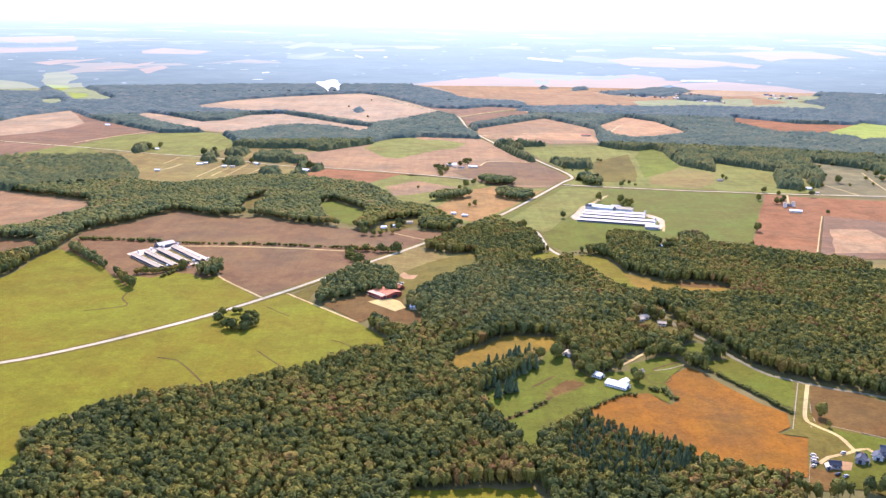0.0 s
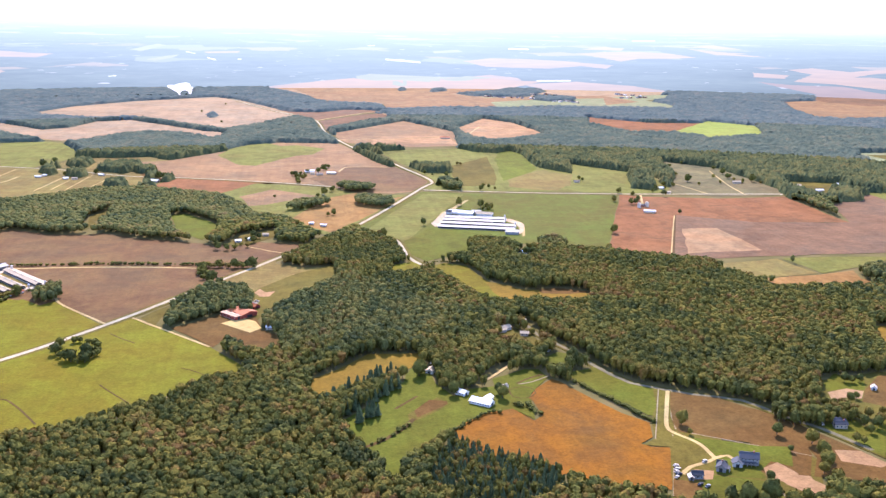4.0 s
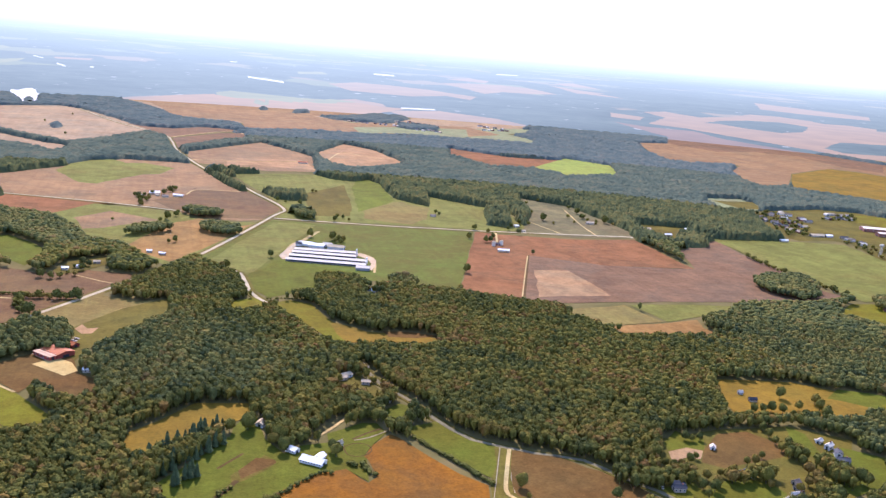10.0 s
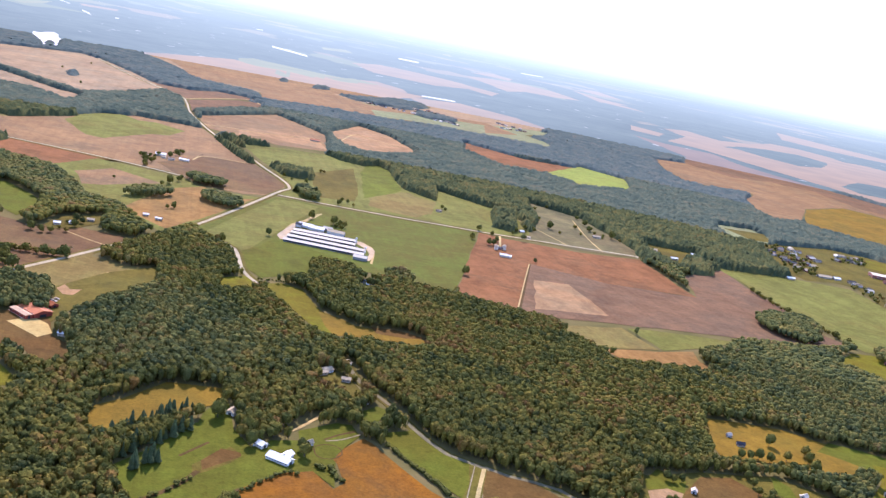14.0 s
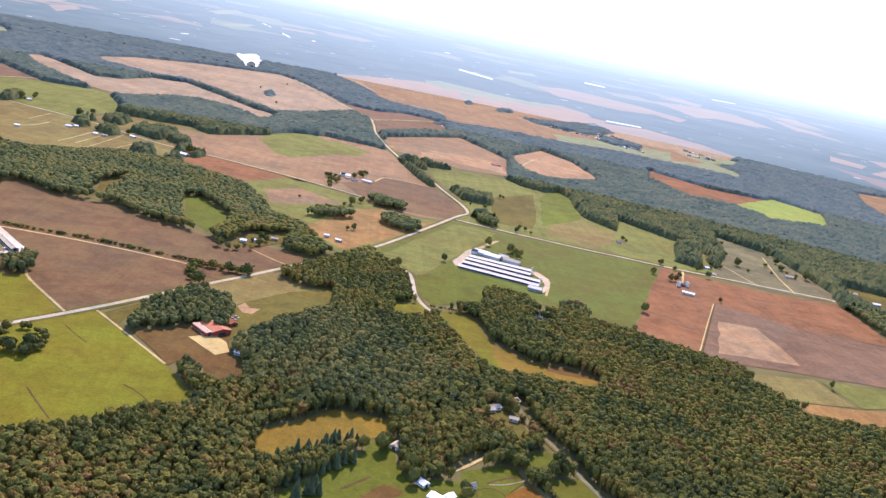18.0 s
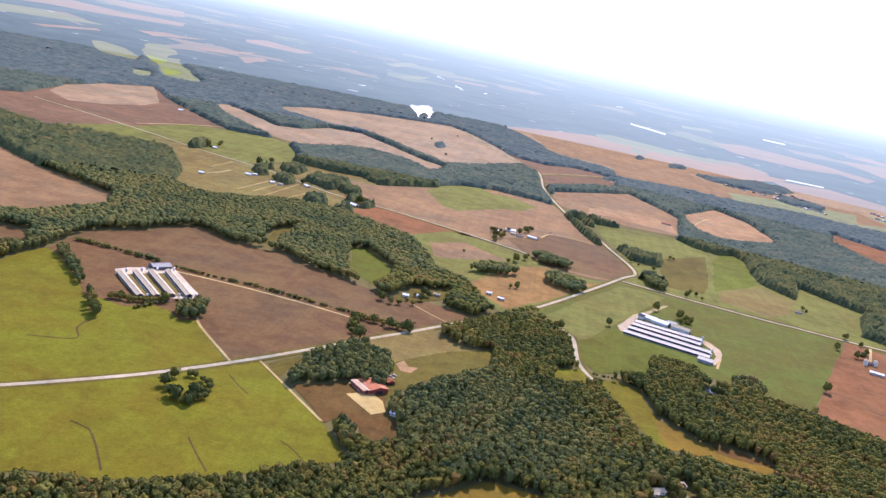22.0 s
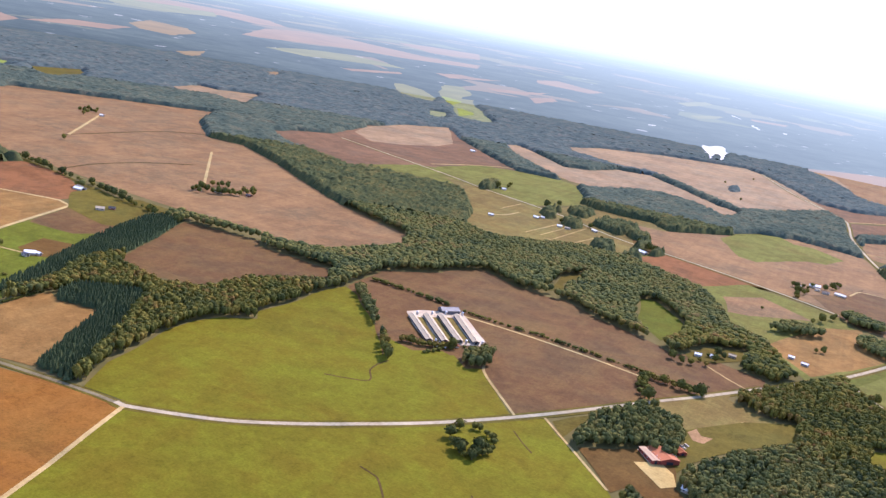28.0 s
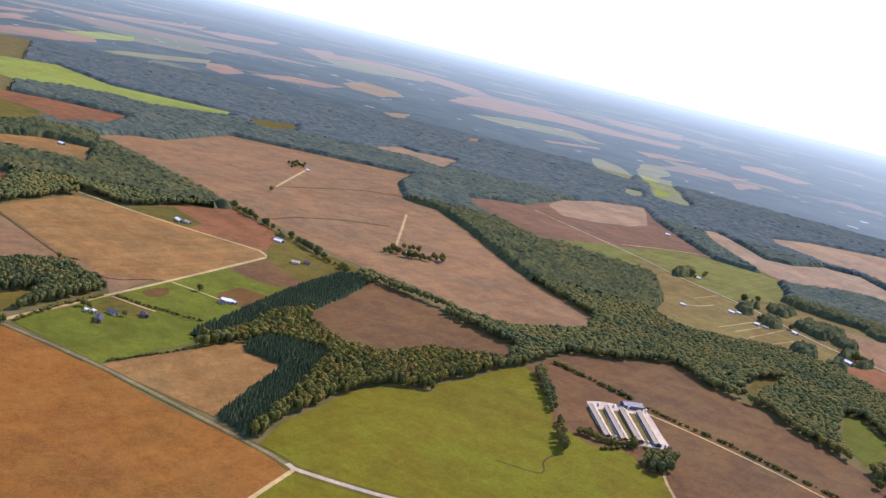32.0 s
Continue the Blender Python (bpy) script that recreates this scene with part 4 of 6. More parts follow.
LABELS = {
    "lime": ("field", "bright yellow-green mown meadow"), "green": ("field", "green grazed pasture grass"), "dkgreen": ("field", "dark green leafy crop field"),
    "sage": ("field", "dull sage green grass field"), "olive": ("field", "dull olive rough grass field"), "scrub": ("field", "scrubby brown and green waste ground"), "tan": ("field", "tan harvested stubble field"), "straw": ("field", "straw-coloured pale stubble field"),
    "pink": ("field", "pale pinkish far stubble field"), "mauve": ("field", "dark purple-brown ripe soybean field"), "red": ("field", "reddish brown clay crop field"),
    "orange": ("field", "golden orange ripe bean field"), "clay": ("field", "orange-brown harvested clay field"), "brown": ("field", "dry brown pasture field"),
    "hazegreen": ("field", "green field paled by painted distance haze"), "hazelime": ("field", "lime green field brightened by painted distance haze"), "quarry": ("sand pit", "glaring white open sand pit in the woods"), "plum": ("field", "plum-coloured far stubble field"), "water": ("pond", "still pond mirroring the white sky"), "gold": ("field", "golden olive stubble field"), "grass": ("field", "lush green mown grass field"), "fallow": ("field", "fallow olive-brown land with pale strips"), "yard": ("farmyard", "trodden tan sand round farm buildings"), "bare": ("field", "bare orange graded earth"), "pad": ("farmyard", "pale crushed-stone yard round the poultry houses"), "sand": ("riding arena", "pale sandy riding arena beside the red barn"),
}


def inside(px, py, poly):
    """Which of the points lie inside the outline."""
    hit = np.zeros(len(px), bool)
    for (x0, y0), (x1, y1) in zip(poly, poly[1:] + poly[:1]):
        if y0 != y1:
            hit ^= ((y0 > py) != (y1 > py)) & (px < (x1 - x0) * (py - y0) / (y1 - y0) + x0)
    return hit


def near_line(px, py, line, dist):
    hit = np.zeros(len(px), bool)
    for (x0, y0), (x1, y1) in zip(line, line[1:]):
        dx, dy = x1 - x0, y1 - y0
        s = np.clip(((px - x0) * dx + (py - y0) * dy) / (dx * dx + dy * dy + 1e-9), 0, 1)
        hit |= np.hypot(px - x0 - s * dx, py - y0 - s * dy) < dist
    return hit


def smooth_line(line, step=18.0):
    """A line eased through its corners."""
    p = [Vector((*q, 0)) for q in line]
    p = [2 * p[0] - p[1]] + p + [2 * p[-1] - p[-2]]
    out = []
    for a, b, c, d in zip(p, p[1:], p[2:], p[3:]):
        k = max(1, int((c - b).length / step))
        for i in range(k):
            t = i / k
            out.append(0.5 * (2 * b + (c - a) * t + (2 * a - 5 * b + 4 * c - d) * t * t + (3 * b - a - 3 * c + d) * t ** 3))
    return [(v.x, v.y) for v in out] + [(p[-2].x, p[-2].y)]


def ragged(poly, rnd, step=30.0, amount=2.5):
    """The outline with slightly uneven edges."""
    out = []
    for (x0, y0), (x1, y1) in zip(poly, poly[1:] + poly[:1]):
        k = max(1, int(math.hypot(x1 - x0, y1 - y0) / step))
        for i in range(k):
            j = amount if i else 0
            out.append((x0 + (x1 - x0) * i / k + rnd.uniform(-j, j), y0 + (y1 - y0) * i / k + rnd.uniform(-j, j)))
    return out


def within_ring(poly, radius=RING - 8):
    """The part of an outline that lies within the ring."""
    for k in range(120):
        c, d = math.cos(radians(3 * k)), math.sin(radians(3 * k))
        depth = [(x - CENTRE.x) * c + (y - CENTRE.y) * d - radius for x, y in poly]
        if all(q <= 0 for q in depth):
            continue
        out = []
        for j, (p, e) in enumerate(zip(poly, depth)):
            p2, e2 = poly[(j + 1) % len(poly)], depth[(j + 1) % len(poly)]
            if e <= 0:
                out.append(p)
            if (e > 0) != (e2 > 0):
                u = e / (e - e2)
                out.append((p[0] + (p2[0] - p[0]) * u, p[1] + (p2[1] - p[1]) * u))
        poly = out
        if len(poly) < 3:
            return []
    return poly


def far_patch(name, poly, material, label, category, inset, rnd):
    """The part of an outline beyond the ring, seen on it."""
    bm = bmesh.new()
    flat = []
    for x, y in ragged(list(poly), rnd, 70.0, 9.0):
        r = math.hypot(x - CENTRE.x, y - CENTRE.y)
        flat.append((math.degrees(math.atan2(x - CENTRE.x, y - CENTRE.y)), (r - RING) / (r + RUN) * 100))
    bm.faces.new([bm.verts.new((a, h, 0)) for a, h in flat])
    bmesh.ops.bisect_plane(bm, geom=bm.verts[:] + bm.edges[:] + bm.faces[:], plane_co=(0, -1, 0), plane_no=(0, 1, 0), clear_inner=True)
    lo, hi = min(a for a, _ in flat), max(a for a, _ in flat)
    for k in range(math.ceil(lo / 2), math.floor(hi / 2) + 1):
        bmesh.ops.bisect_plane(bm, geom=bm.verts[:] + bm.edges[:] + bm.faces[:], plane_co=(2 * k, 0, 0), plane_no=(1, 0, 0))
    bmesh.ops.triangulate(bm, faces=bm.faces)
    bm.verts.index_update()
    verts = [(v.co.x, v.co.y / 100) for v in bm.verts]
    faces = [tuple(v.index for v in f.verts) for f in bm.faces]
    bm.free()
    if faces:
        tagged(ring_object(name, verts, faces, material, inset), label, category, kind="structure")


rnd = random.Random(5)
FIELD_NAMES = {"sand": "riding_arena", "pad": "farmyard", "yard": "farmyard", "water": "pond", "quarry": "sand_pit"}
for i, (kind, outline) in enumerate(FIELDS):
    z = 0.05 + 0.003 * i
    poly = list(outline)
    reach = max(math.hypot(x - CENTRE.x, y - CENTRE.y) for x, y in poly)
    if reach > RING - 8:
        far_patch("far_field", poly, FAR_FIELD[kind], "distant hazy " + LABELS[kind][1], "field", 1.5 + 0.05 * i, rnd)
        poly = within_ring(poly)
        if not poly:
            continue
    bm = bmesh.new()
    bm.faces.new([bm.verts.new((x, y, z)) for x, y in ragged(poly, rnd)])
    bmesh.ops.triangulate(bm, faces=bm.faces)
    bmesh.ops.recalc_face_normals(bm, faces=bm.faces)
    ob = part(FIELD_NAMES.get(kind, "field"), bm, MATS[kind])
    if ob.data.polygons[0].normal.z < 0:
        ob.data.flip_normals()
    tagged(ob, LABELS[kind][1], LABELS[kind][0], kind="structure")

# halls and roofs on the far plain
for ax, ay, bx, by, deep in ((621, 7279, 827, 6803, 250), (2115, 9844, 2308, 9752, 420), (4789, 13671, 5228, 13899, 500), (1200, 4886, 1386, 4900, 90), (714, 10704, 788, 10738, 260),
                             (-703, 7414, -600, 6986, 160), (-467, 7195, -441, 7201, 140), (-986, 8494, -867, 8125, 120), (-990, 5208, -960, 5257, 50)):
    m = math.hypot(ax, ay)
    ux, uy = ax / m * deep, ay / m * deep
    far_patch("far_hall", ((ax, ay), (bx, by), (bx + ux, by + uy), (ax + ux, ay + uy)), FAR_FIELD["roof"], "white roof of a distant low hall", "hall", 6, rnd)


def ribbon(name, pts, width, z, material):
    """A strip of even width along a line, with sloping edges down to the ground."""
    v, fc = [], []
    for j, (x, y) in enumerate(pts):
        a, b = pts[max(j - 1, 0)], pts[min(j + 1, len(pts) - 1)]
        dx, dy = b[0] - a[0], b[1] - a[1]
        m = math.hypot(dx, dy) or 1
        ox, oy = -dy / m * width / 2, dx / m * width / 2
        v += [(x + ox * 1.05, y + oy * 1.05, 0), (x + ox, y + oy, z), (x - ox, y - oy, z), (x - ox * 1.05, y - oy * 1.05, 0)]
        if j:
            k = 4 * j
            fc += [(k - 4 + q, k - 3 + q, k + 1 + q, k + q) for q in range(3)]
    return mesh_object(name, v, fc, material)


LINES = []
WAYS = {"asphalt": ("road", "sun-bleached grey asphalt country road", "road"), "lane": ("lane", "narrow worn grey asphalt lane", "road"), "gravel": ("track", "pale dusty gravel farm track", "road"),
        "fence": ("fence_line", "weathered pale rail fence along the grass", "fence"), "furrow": ("ditch", "dark damp furrow worn across the field", "ditch")}
for i, (kind, width, verge, line) in enumerate(ROADS):
    z = {"asphalt": 0.62, "lane": 0.58, "gravel": 0.52, "fence": 0.5, "furrow": 0.46}[kind] + 0.0012 * i
    pts = smooth_line(list(line), 18.0 if math.dist(line[0], line[1]) > 40 else 5.0)
    LINES.append((pts, width / 2 + verge))
    if kind in ("asphalt", "lane"):
        tagged(ribbon("road_verge", pts, width + (9 if kind == "asphalt" else 5), 0.44 + 0.0002 * i, MATS["olive"]), "mown grass verge along the road", "verge", kind="structure")
    rname, rlabel, rcat = WAYS[kind]
    tagged(ribbon(rname, pts, width, z, MATS[kind]), rlabel, rcat, kind="structure")

# ---- woods ----
rng = np.random.default_rng(11)


def ico(level):
    bm = bmesh.new()
    bmesh.ops.create_icosphere(bm, subdivisions=level, radius=1)
    v = np.array([q.co[:] for q in bm.verts])
    f = np.array([[q.index for q in p.verts] for p in bm.faces])
    bm.free()
    return v, f


def crown(level, lumps, leaves, size=(0.16, 0.3), top=1.0):
    """One broad crown of about unit size: a lumpy body under a coat of leaf clumps at all angles."""
    v, f = ico(level)
    dirs = rng.normal(size=(lumps, 3))
    dirs[:, 2] = np.abs(dirs[:, 2]) * 0.9 - 0.25
    dirs /= np.linalg.norm(dirs, axis=1, keepdims=True)
    reach = rng.uniform(0.75, 1.1, lumps)

    def body(d):
        return 0.66 + (np.clip((d @ dirs.T - 0.6) / 0.4, 0, 1) ** 0.7 * (reach - 0.6)).max(-1)

    v = v * (body(v) + rng.uniform(-0.05, 0.05, len(v)))[:, None]
    vs, fs, at = [v], [f], len(v)
    for _ in range(leaves):
        d = rng.normal(size=3)
        d[2] = d[2] * 0.8 + 0.25
        d /= np.linalg.norm(d)
        c = d * body(d) * rng.uniform(0.9, 1.12)
        a = rng.normal(size=3)
        a -= d * (a @ d) * rng.uniform(0.2, 1.0)
        a /= np.linalg.norm(a)
        b = np.cross(d, a) + d * rng.uniform(-0.6, 0.6)
        s = rng.uniform(*size)
        vs.append(np.array([c + a * s, c + b * s * 0.9, c - a * s * 0.8, c - b * s]))
        fs.append(np.array([[0, 1, 2], [0, 2, 3]]) + at)
        at += 4
    v = np.concatenate(vs)
    v[:, 2] = np.where(v[:, 2] < 0, v[:, 2] * 1.25, v[:, 2] * top)
    return v, np.concatenate(fs)


def spire(sides, tiers):
    """One conifer crown of unit height: ragged stacked skirts."""
    vs, fs, at = [], [], 0
    for k in range(tiers):
        z0, z1 = 0.1 + 0.75 * k / tiers, 0.1 + 0.75 * k / tiers + 1.25 / tiers
        r = 1.0 - 0.8 * k / tiers
        a = np.arange(sides) * 2 * np.pi / sides + rng.uniform(0, 6)
        rr = r * rng.uniform(0.72, 1.1, sides)
        vs.append(np.c_[np.cos(a) * rr, np.sin(a) * rr, z0 + rng.uniform(-0.04, 0.04, sides)])
        vs.append(np.array([[0, 0, min(z1, 1.0)]]))
        fs.append(np.array([[i, (i + 1) % sides, sides] for i in range(sides)]) + at)
        at += sides + 1
    return np.concatenate(vs), np.concatenate(fs)


def plant(name, px, py, shapes, radius, height, base, material, label, category="woods", smooth=False, trunks=False):
    """All the crowns at the given places in one mesh."""
    co, tri, tone, at = [], [], [], 0
    which = rng.integers(0, len(shapes), len(px))
    for w, (v, f) in enumerate(shapes):
        sel = np.flatnonzero(which == w)
        if not len(sel):
            continue
        k = len(sel)
        a = rng.uniform(0, 2 * np.pi, k)
        grown = rng.beta(2.0, 2.6, k)
        stand = 0.5 + 0.28 * np.sin(px[sel] / 31 + 1.7 * np.sin(py[sel] / 47)) + 0.22 * np.sin(py[sel] / 23 + px[sel] / 61)      # taller and lower stands
        r = radius[0] + (radius[1] - radius[0]) * grown
        h = height[0] + (height[1] - height[0]) * (0.55 * stand + 0.45 * grown)
        giant = rng.random(k) < 0.05
        r, h = np.where(giant, r * 1.35, r), np.where(giant, h * 1.12, h)
        x = (v[:, 0] * np.cos(a)[:, None] - v[:, 1] * np.sin(a)[:, None]) * r[:, None] + px[sel][:, None]
        y = (v[:, 0] * np.sin(a)[:, None] + v[:, 1] * np.cos(a)[:, None]) * r[:, None] + py[sel][:, None]
        z = np.where(v[:, 2] > 0, v[:, 2] * base, v[:, 2] * 0.5) * h[:, None] + (h * (1 - base))[:, None] if base else v[:, 2] * h[:, None]
        co.append(np.stack([x, y, np.maximum(z, 0.3)], -1).reshape(-1, 3))
        tri.append((f[None] + (at + np.arange(k) * len(v))[:, None, None]).reshape(-1, 3))
        tone.append(np.repeat(rng.beta(1.5, 1.8, k), len(v)))
        at += k * len(v)
    if trunks:
        k = len(px)
        c = np.array([[1, 0], [-0.5, 0.87], [-0.5, -0.87]])
        low = np.stack([px[:, None] + 0.35 * c[:, 0], py[:, None] + 0.35 * c[:, 1], np.zeros((k, 3))], -1)
        top = np.stack([px[:, None] + 0.15 * c[:, 0], py[:, None] + 0.15 * c[:, 1], np.full((k, 3), 5.0)], -1)
        tv = np.concatenate([low, top], 1).reshape(-1, 3)
        tf = np.array([[0, 1, 4], [0, 4, 3], [1, 2, 5], [1, 5, 4], [2, 0, 3], [2, 3, 5]])
        ob = tri_mesh("tree_trunks", tv, (tf[None] + (np.arange(k) * 6)[:, None, None]).reshape(-1, 3), BARK)
        tagged(ob, "brown tree trunks under the wood's canopy", "trunks", kind="stuff")
    ob = tri_mesh(name, np.concatenate(co), np.concatenate(tri), material, np.concatenate(tone), smooth)
    return tagged(ob, label, category, kind="stuff")


def scatter(r0, r1, step):
    """Uneven points over the part of the plain between two distances that lies ahead."""
    g = np.arange(-r1, r1, step)
    x, y = [q.ravel() for q in np.meshgrid(g, np.arange(-100, r1, step))]
    x = x + rng.uniform(-0.56, 0.56, len(x)) * step
    y = y + rng.uniform(-0.56, 0.56, len(y)) * step
    d, a = np.hypot(x, y), np.degrees(np.arctan2(x, y))
    keep = (d > r0) & (d < r1) & (a > -58) & (a < 52)
    return x[keep] + 20, y[keep] + 110


def wooded(x, y, gap):
    """Which points are woodland: outside every field and off the roads."""
    open_land = np.zeros(len(x), bool)
    bx, by = 20 + (x - 20) * 1.025, 110 + (y - 110) * 1.025      # cleared along the eye's bearings, as glade edges are placed to fit the camera's view
    for _, poly in FIELDS:
        p = list(poly)
        q = np.array(p)
        box = (x > q[:, 0].min()) & (x < q[:, 0].max()) & (y > q[:, 1].min()) & (y < q[:, 1].max())
        idx = np.flatnonzero(box & ~open_land)
        if len(idx):
            open_land[idx] = inside(x[idx], y[idx], p) | near_line(x[idx], y[idx], p + p[:1], gap)
        box = (bx > q[:, 0].min()) & (bx < q[:, 0].max()) & (by > q[:, 1].min()) & (by < q[:, 1].max())
        idx = np.flatnonzero(box & ~open_land)
        if len(idx):
            open_land[idx] = inside(bx[idx], by[idx], p)
    for pts, m in LINES:
        q = np.array(pts)
        box = (x > q[:, 0].min() - m) & (x < q[:, 0].max() + m) & (y > q[:, 1].min() - m) & (y < q[:, 1].max() + m)
        idx = np.flatnonzero(box & ~open_land)
        if len(idx):
            open_land[idx] = near_line(x[idx], y[idx], pts[::2] + pts[-1:], m)
    for p in COPSES:
        open_land &= ~inside(x, y, list(p))
    return ~open_land


COPSES = []


def copse(*outline):
    COPSES.append(outline)


copse((-496, 1222), (-491, 1228), (-446, 1178), (-412, 1129), (-410, 1116), (-431, 1141), (-468, 1187))
copse((-395, 1097), (-394, 1104), (-370, 1073), (-349, 1042), (-346, 1027), (-366, 1052))
copse((917, 1325), (959, 1349), (1014, 1345), (1013, 1301), (959, 1219), (920, 1203), (896, 1256), (896, 1289))
copse((63, 1792), (81, 1823), (108, 1808), (137, 1789), (128, 1748), (84, 1749))
copse((229, 1313), (249, 1328), (288, 1322), (290, 1284), (256, 1263), (227, 1273))
copse((331, 1314), (359, 1329), (372, 1304), (357, 1257), (324, 1272))
copse((887, 1676), (920, 1692), (929, 1634), (903, 1582), (865, 1586))
copse((981, 1672), (1017, 1699), (1024, 1639), (989, 1576), (948, 1570), (941, 1597))
copse((-414, 2041), (-407, 2116), (-340, 2129), (-326, 2077), (-351, 2000))
copse((-341, 2034), (-304, 2062), (-288, 1993), (-321, 2002))
copse((665, 1900), (728, 1941), (657, 1717), (620, 1740))
copse((1039, 1206), (1091, 1213), (1090, 1173), (1060, 1142), (1008, 1162))
copse((114, 680), (121, 671), (145, 651), (169, 636), (176, 617), (170, 593), (152, 585), (93, 589))
copse((373, 704), (385, 705), (397, 694), (418, 693), (438, 702), (445, 692), (429, 676), (411, 677), (387, 676), (375, 686))
copse((464, 682), (479, 686), (500, 688), (514, 683), (509, 674), (492, 675), (468, 676))
copse((533, 659), (541, 656), (531, 633), (506, 617), (475, 602), (458, 593), (457, 601), (486, 617), (515, 635))
copse((557, 737), (563, 725), (557, 707), (550, 707), (548, 720))
copse((570, 712), (576, 690), (570, 663), (559, 649), (553, 665), (560, 696))
copse((-293, 1094), (-300, 1116), (-290, 1128), (-282, 1144), (-273, 1137), (-267, 1115), (-271, 1090), (-280, 1079))
copse((-720, 2194), (-708, 2265), (-679, 2205), (-684, 2150), (-694, 2131))
copse((223, 1253), (243, 1277), (266, 1270), (285, 1269), (281, 1254), (252, 1240), (223, 1221))
copse((323, 1268), (343, 1275), (360, 1264), (358, 1253), (333, 1243), (320, 1251))
copse((232, 2044), (256, 2041), (316, 2026), (307, 1956), (272, 1955), (250, 1969))
copse((256, 1824), (281, 1843), (302, 1815), (295, 1744), (267, 1762))
copse((91, 1659), (111, 1677), (134, 1666), (154, 1650), (156, 1614), (134, 1588), (112, 1605), (94, 1616))
copse((-25, 1584), (2, 1645), (29, 1651), (51, 1638), (33, 1602), (7, 1589))
copse((-496, 2147), (-476, 2178), (-445, 2161), (-442, 2094), (-476, 2096))
copse((-517, 2030), (-524, 2079), (-506, 2078), (-484, 2011), (-488, 1985))
copse((-459, 1982), (-457, 2026), (-432, 2020), (-420, 1983), (-427, 1954))
copse((-358, 1839), (-364, 1888), (-331, 1884), (-317, 1846), (-324, 1795))
copse((-298, 1925), (-297, 1969), (-277, 1945), (-289, 1904))
copse((-266, 1907), (-251, 1950), (-244, 1916), (-258, 1883))
copse((661, 4087), (728, 4126), (826, 4125), (913, 4066), (885, 3927), (791, 3929), (702, 3958))
copse((958, 3932), (1026, 3911), (1102, 3829), (1058, 3707), (960, 3687), (918, 3752))
copse((-642, 3063), (-590, 3098), (-527, 3132), (-391, 2967), (-268, 2806), (-213, 2750), (-209, 2714), (-264, 2753), (-384, 2907), (-516, 3066), (-578, 3033), (-631, 3019))
copse((318, 4726), (366, 4834), (358, 4654), (307, 4514))
copse((441, 4357), (462, 4397), (451, 4271), (431, 4234))
copse((579, 4326), (644, 4364), (628, 4239), (565, 4178))
copse((-299, 3221), (-282, 3256), (-269, 3144), (-285, 3110))
copse((-116, 2855), (-94, 2861), (-89, 2785), (-109, 2755))
copse((-1596, 1330), (-1632, 1386), (-1607, 1402), (-1544, 1366), (-1499, 1295), (-1526, 1286))
PINES = (
    ((-725, 879), (-759, 968), (-824, 1138), (-857, 1263), (-819, 1287), (-777, 1184), (-740, 1068), (-741, 1012), (-719, 956), (-705, 905)),
    ((-687, 927), (-688, 962), (-640, 991), (-615, 983), (-598, 941), (-557, 868), (-513, 770), (-554, 775), (-580, 830), (-618, 917), (-666, 908)),
)
TOWN = (((1350, 1975), (1402, 2002), (1383, 1838), (1352, 1760), (1262, 1673), (1245, 1700), (1272, 1811)), ((1302, 1488), (1296, 1365), (1566, 1659), (1500, 1672), (1390, 1591), (1364, 1609), (1370, 1673), (1318, 1623), (1306, 1545)), ((1490, 1927), (1633, 1974), (1552, 1874), (1471, 1883)))


CONIFER_WOOD = ((114, 688), (121, 676), (145, 655), (169, 640), (180, 620), (172, 590), (150, 572), (98, 578), (86, 622), (98, 660))


def in_pines(x, y):
    hit = np.zeros(len(x), bool)
    for p in PINES + (CONIFER_WOOD,):
        hit |= inside(x, y, list(p))
    return hit


near_crowns = [crown(1, 9, 46, (0.17, 0.34), 0.62) for _ in range(8)]
mid_crowns = [crown(1, 8, 22, (0.22, 0.4), 0.62) for _ in range(7)]
plain_crowns = [crown(1, 8, 5, (0.25, 0.45), 0.62) for _ in range(6)]
for r0, r1, step, gap, shapes, radius, high, deep, mat, label in (
        (430, 860, 5.0, 2.6, near_crowns, (1.7, 4.9), (10, 17.5), 0.4, LEAF, "dense broadleaf wood in early autumn green and rust"),
        (860, 1250, 5.3, 3.0, mid_crowns, (2.0, 4.9), (10.5, 17.5), 0.4, LEAF, "broadleaf wood round the fields in dull green and rust"),
        (1250, 1720, 6.2, 4.0, plain_crowns, (3.0, 5.8), (12, 16.5), 0.33, LEAF, "broadleaf wood beyond the meadows in dull green")):
    x, y = scatter(r0, r1, step)
    k = wooded(x, y, gap) & ~in_pines(x, y)
    x, y = x[k], y[k]
    dull = 0.5 + 0.3 * np.sin(x / 140 + 1.4 * np.sin(y / 190)) + 0.2 * np.sin(y / 95 + x / 230) + rng.uniform(-0.12, 0.12, len(x)) < (np.hypot(x, y) - 720) / 950      # leaves with haze in their colour become commoner farther out
    for sel, leaf in ((~dull, LEAF), (dull, LIGHT_HAZE_LEAF)):
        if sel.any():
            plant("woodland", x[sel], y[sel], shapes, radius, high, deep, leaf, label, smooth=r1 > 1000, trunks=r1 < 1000)


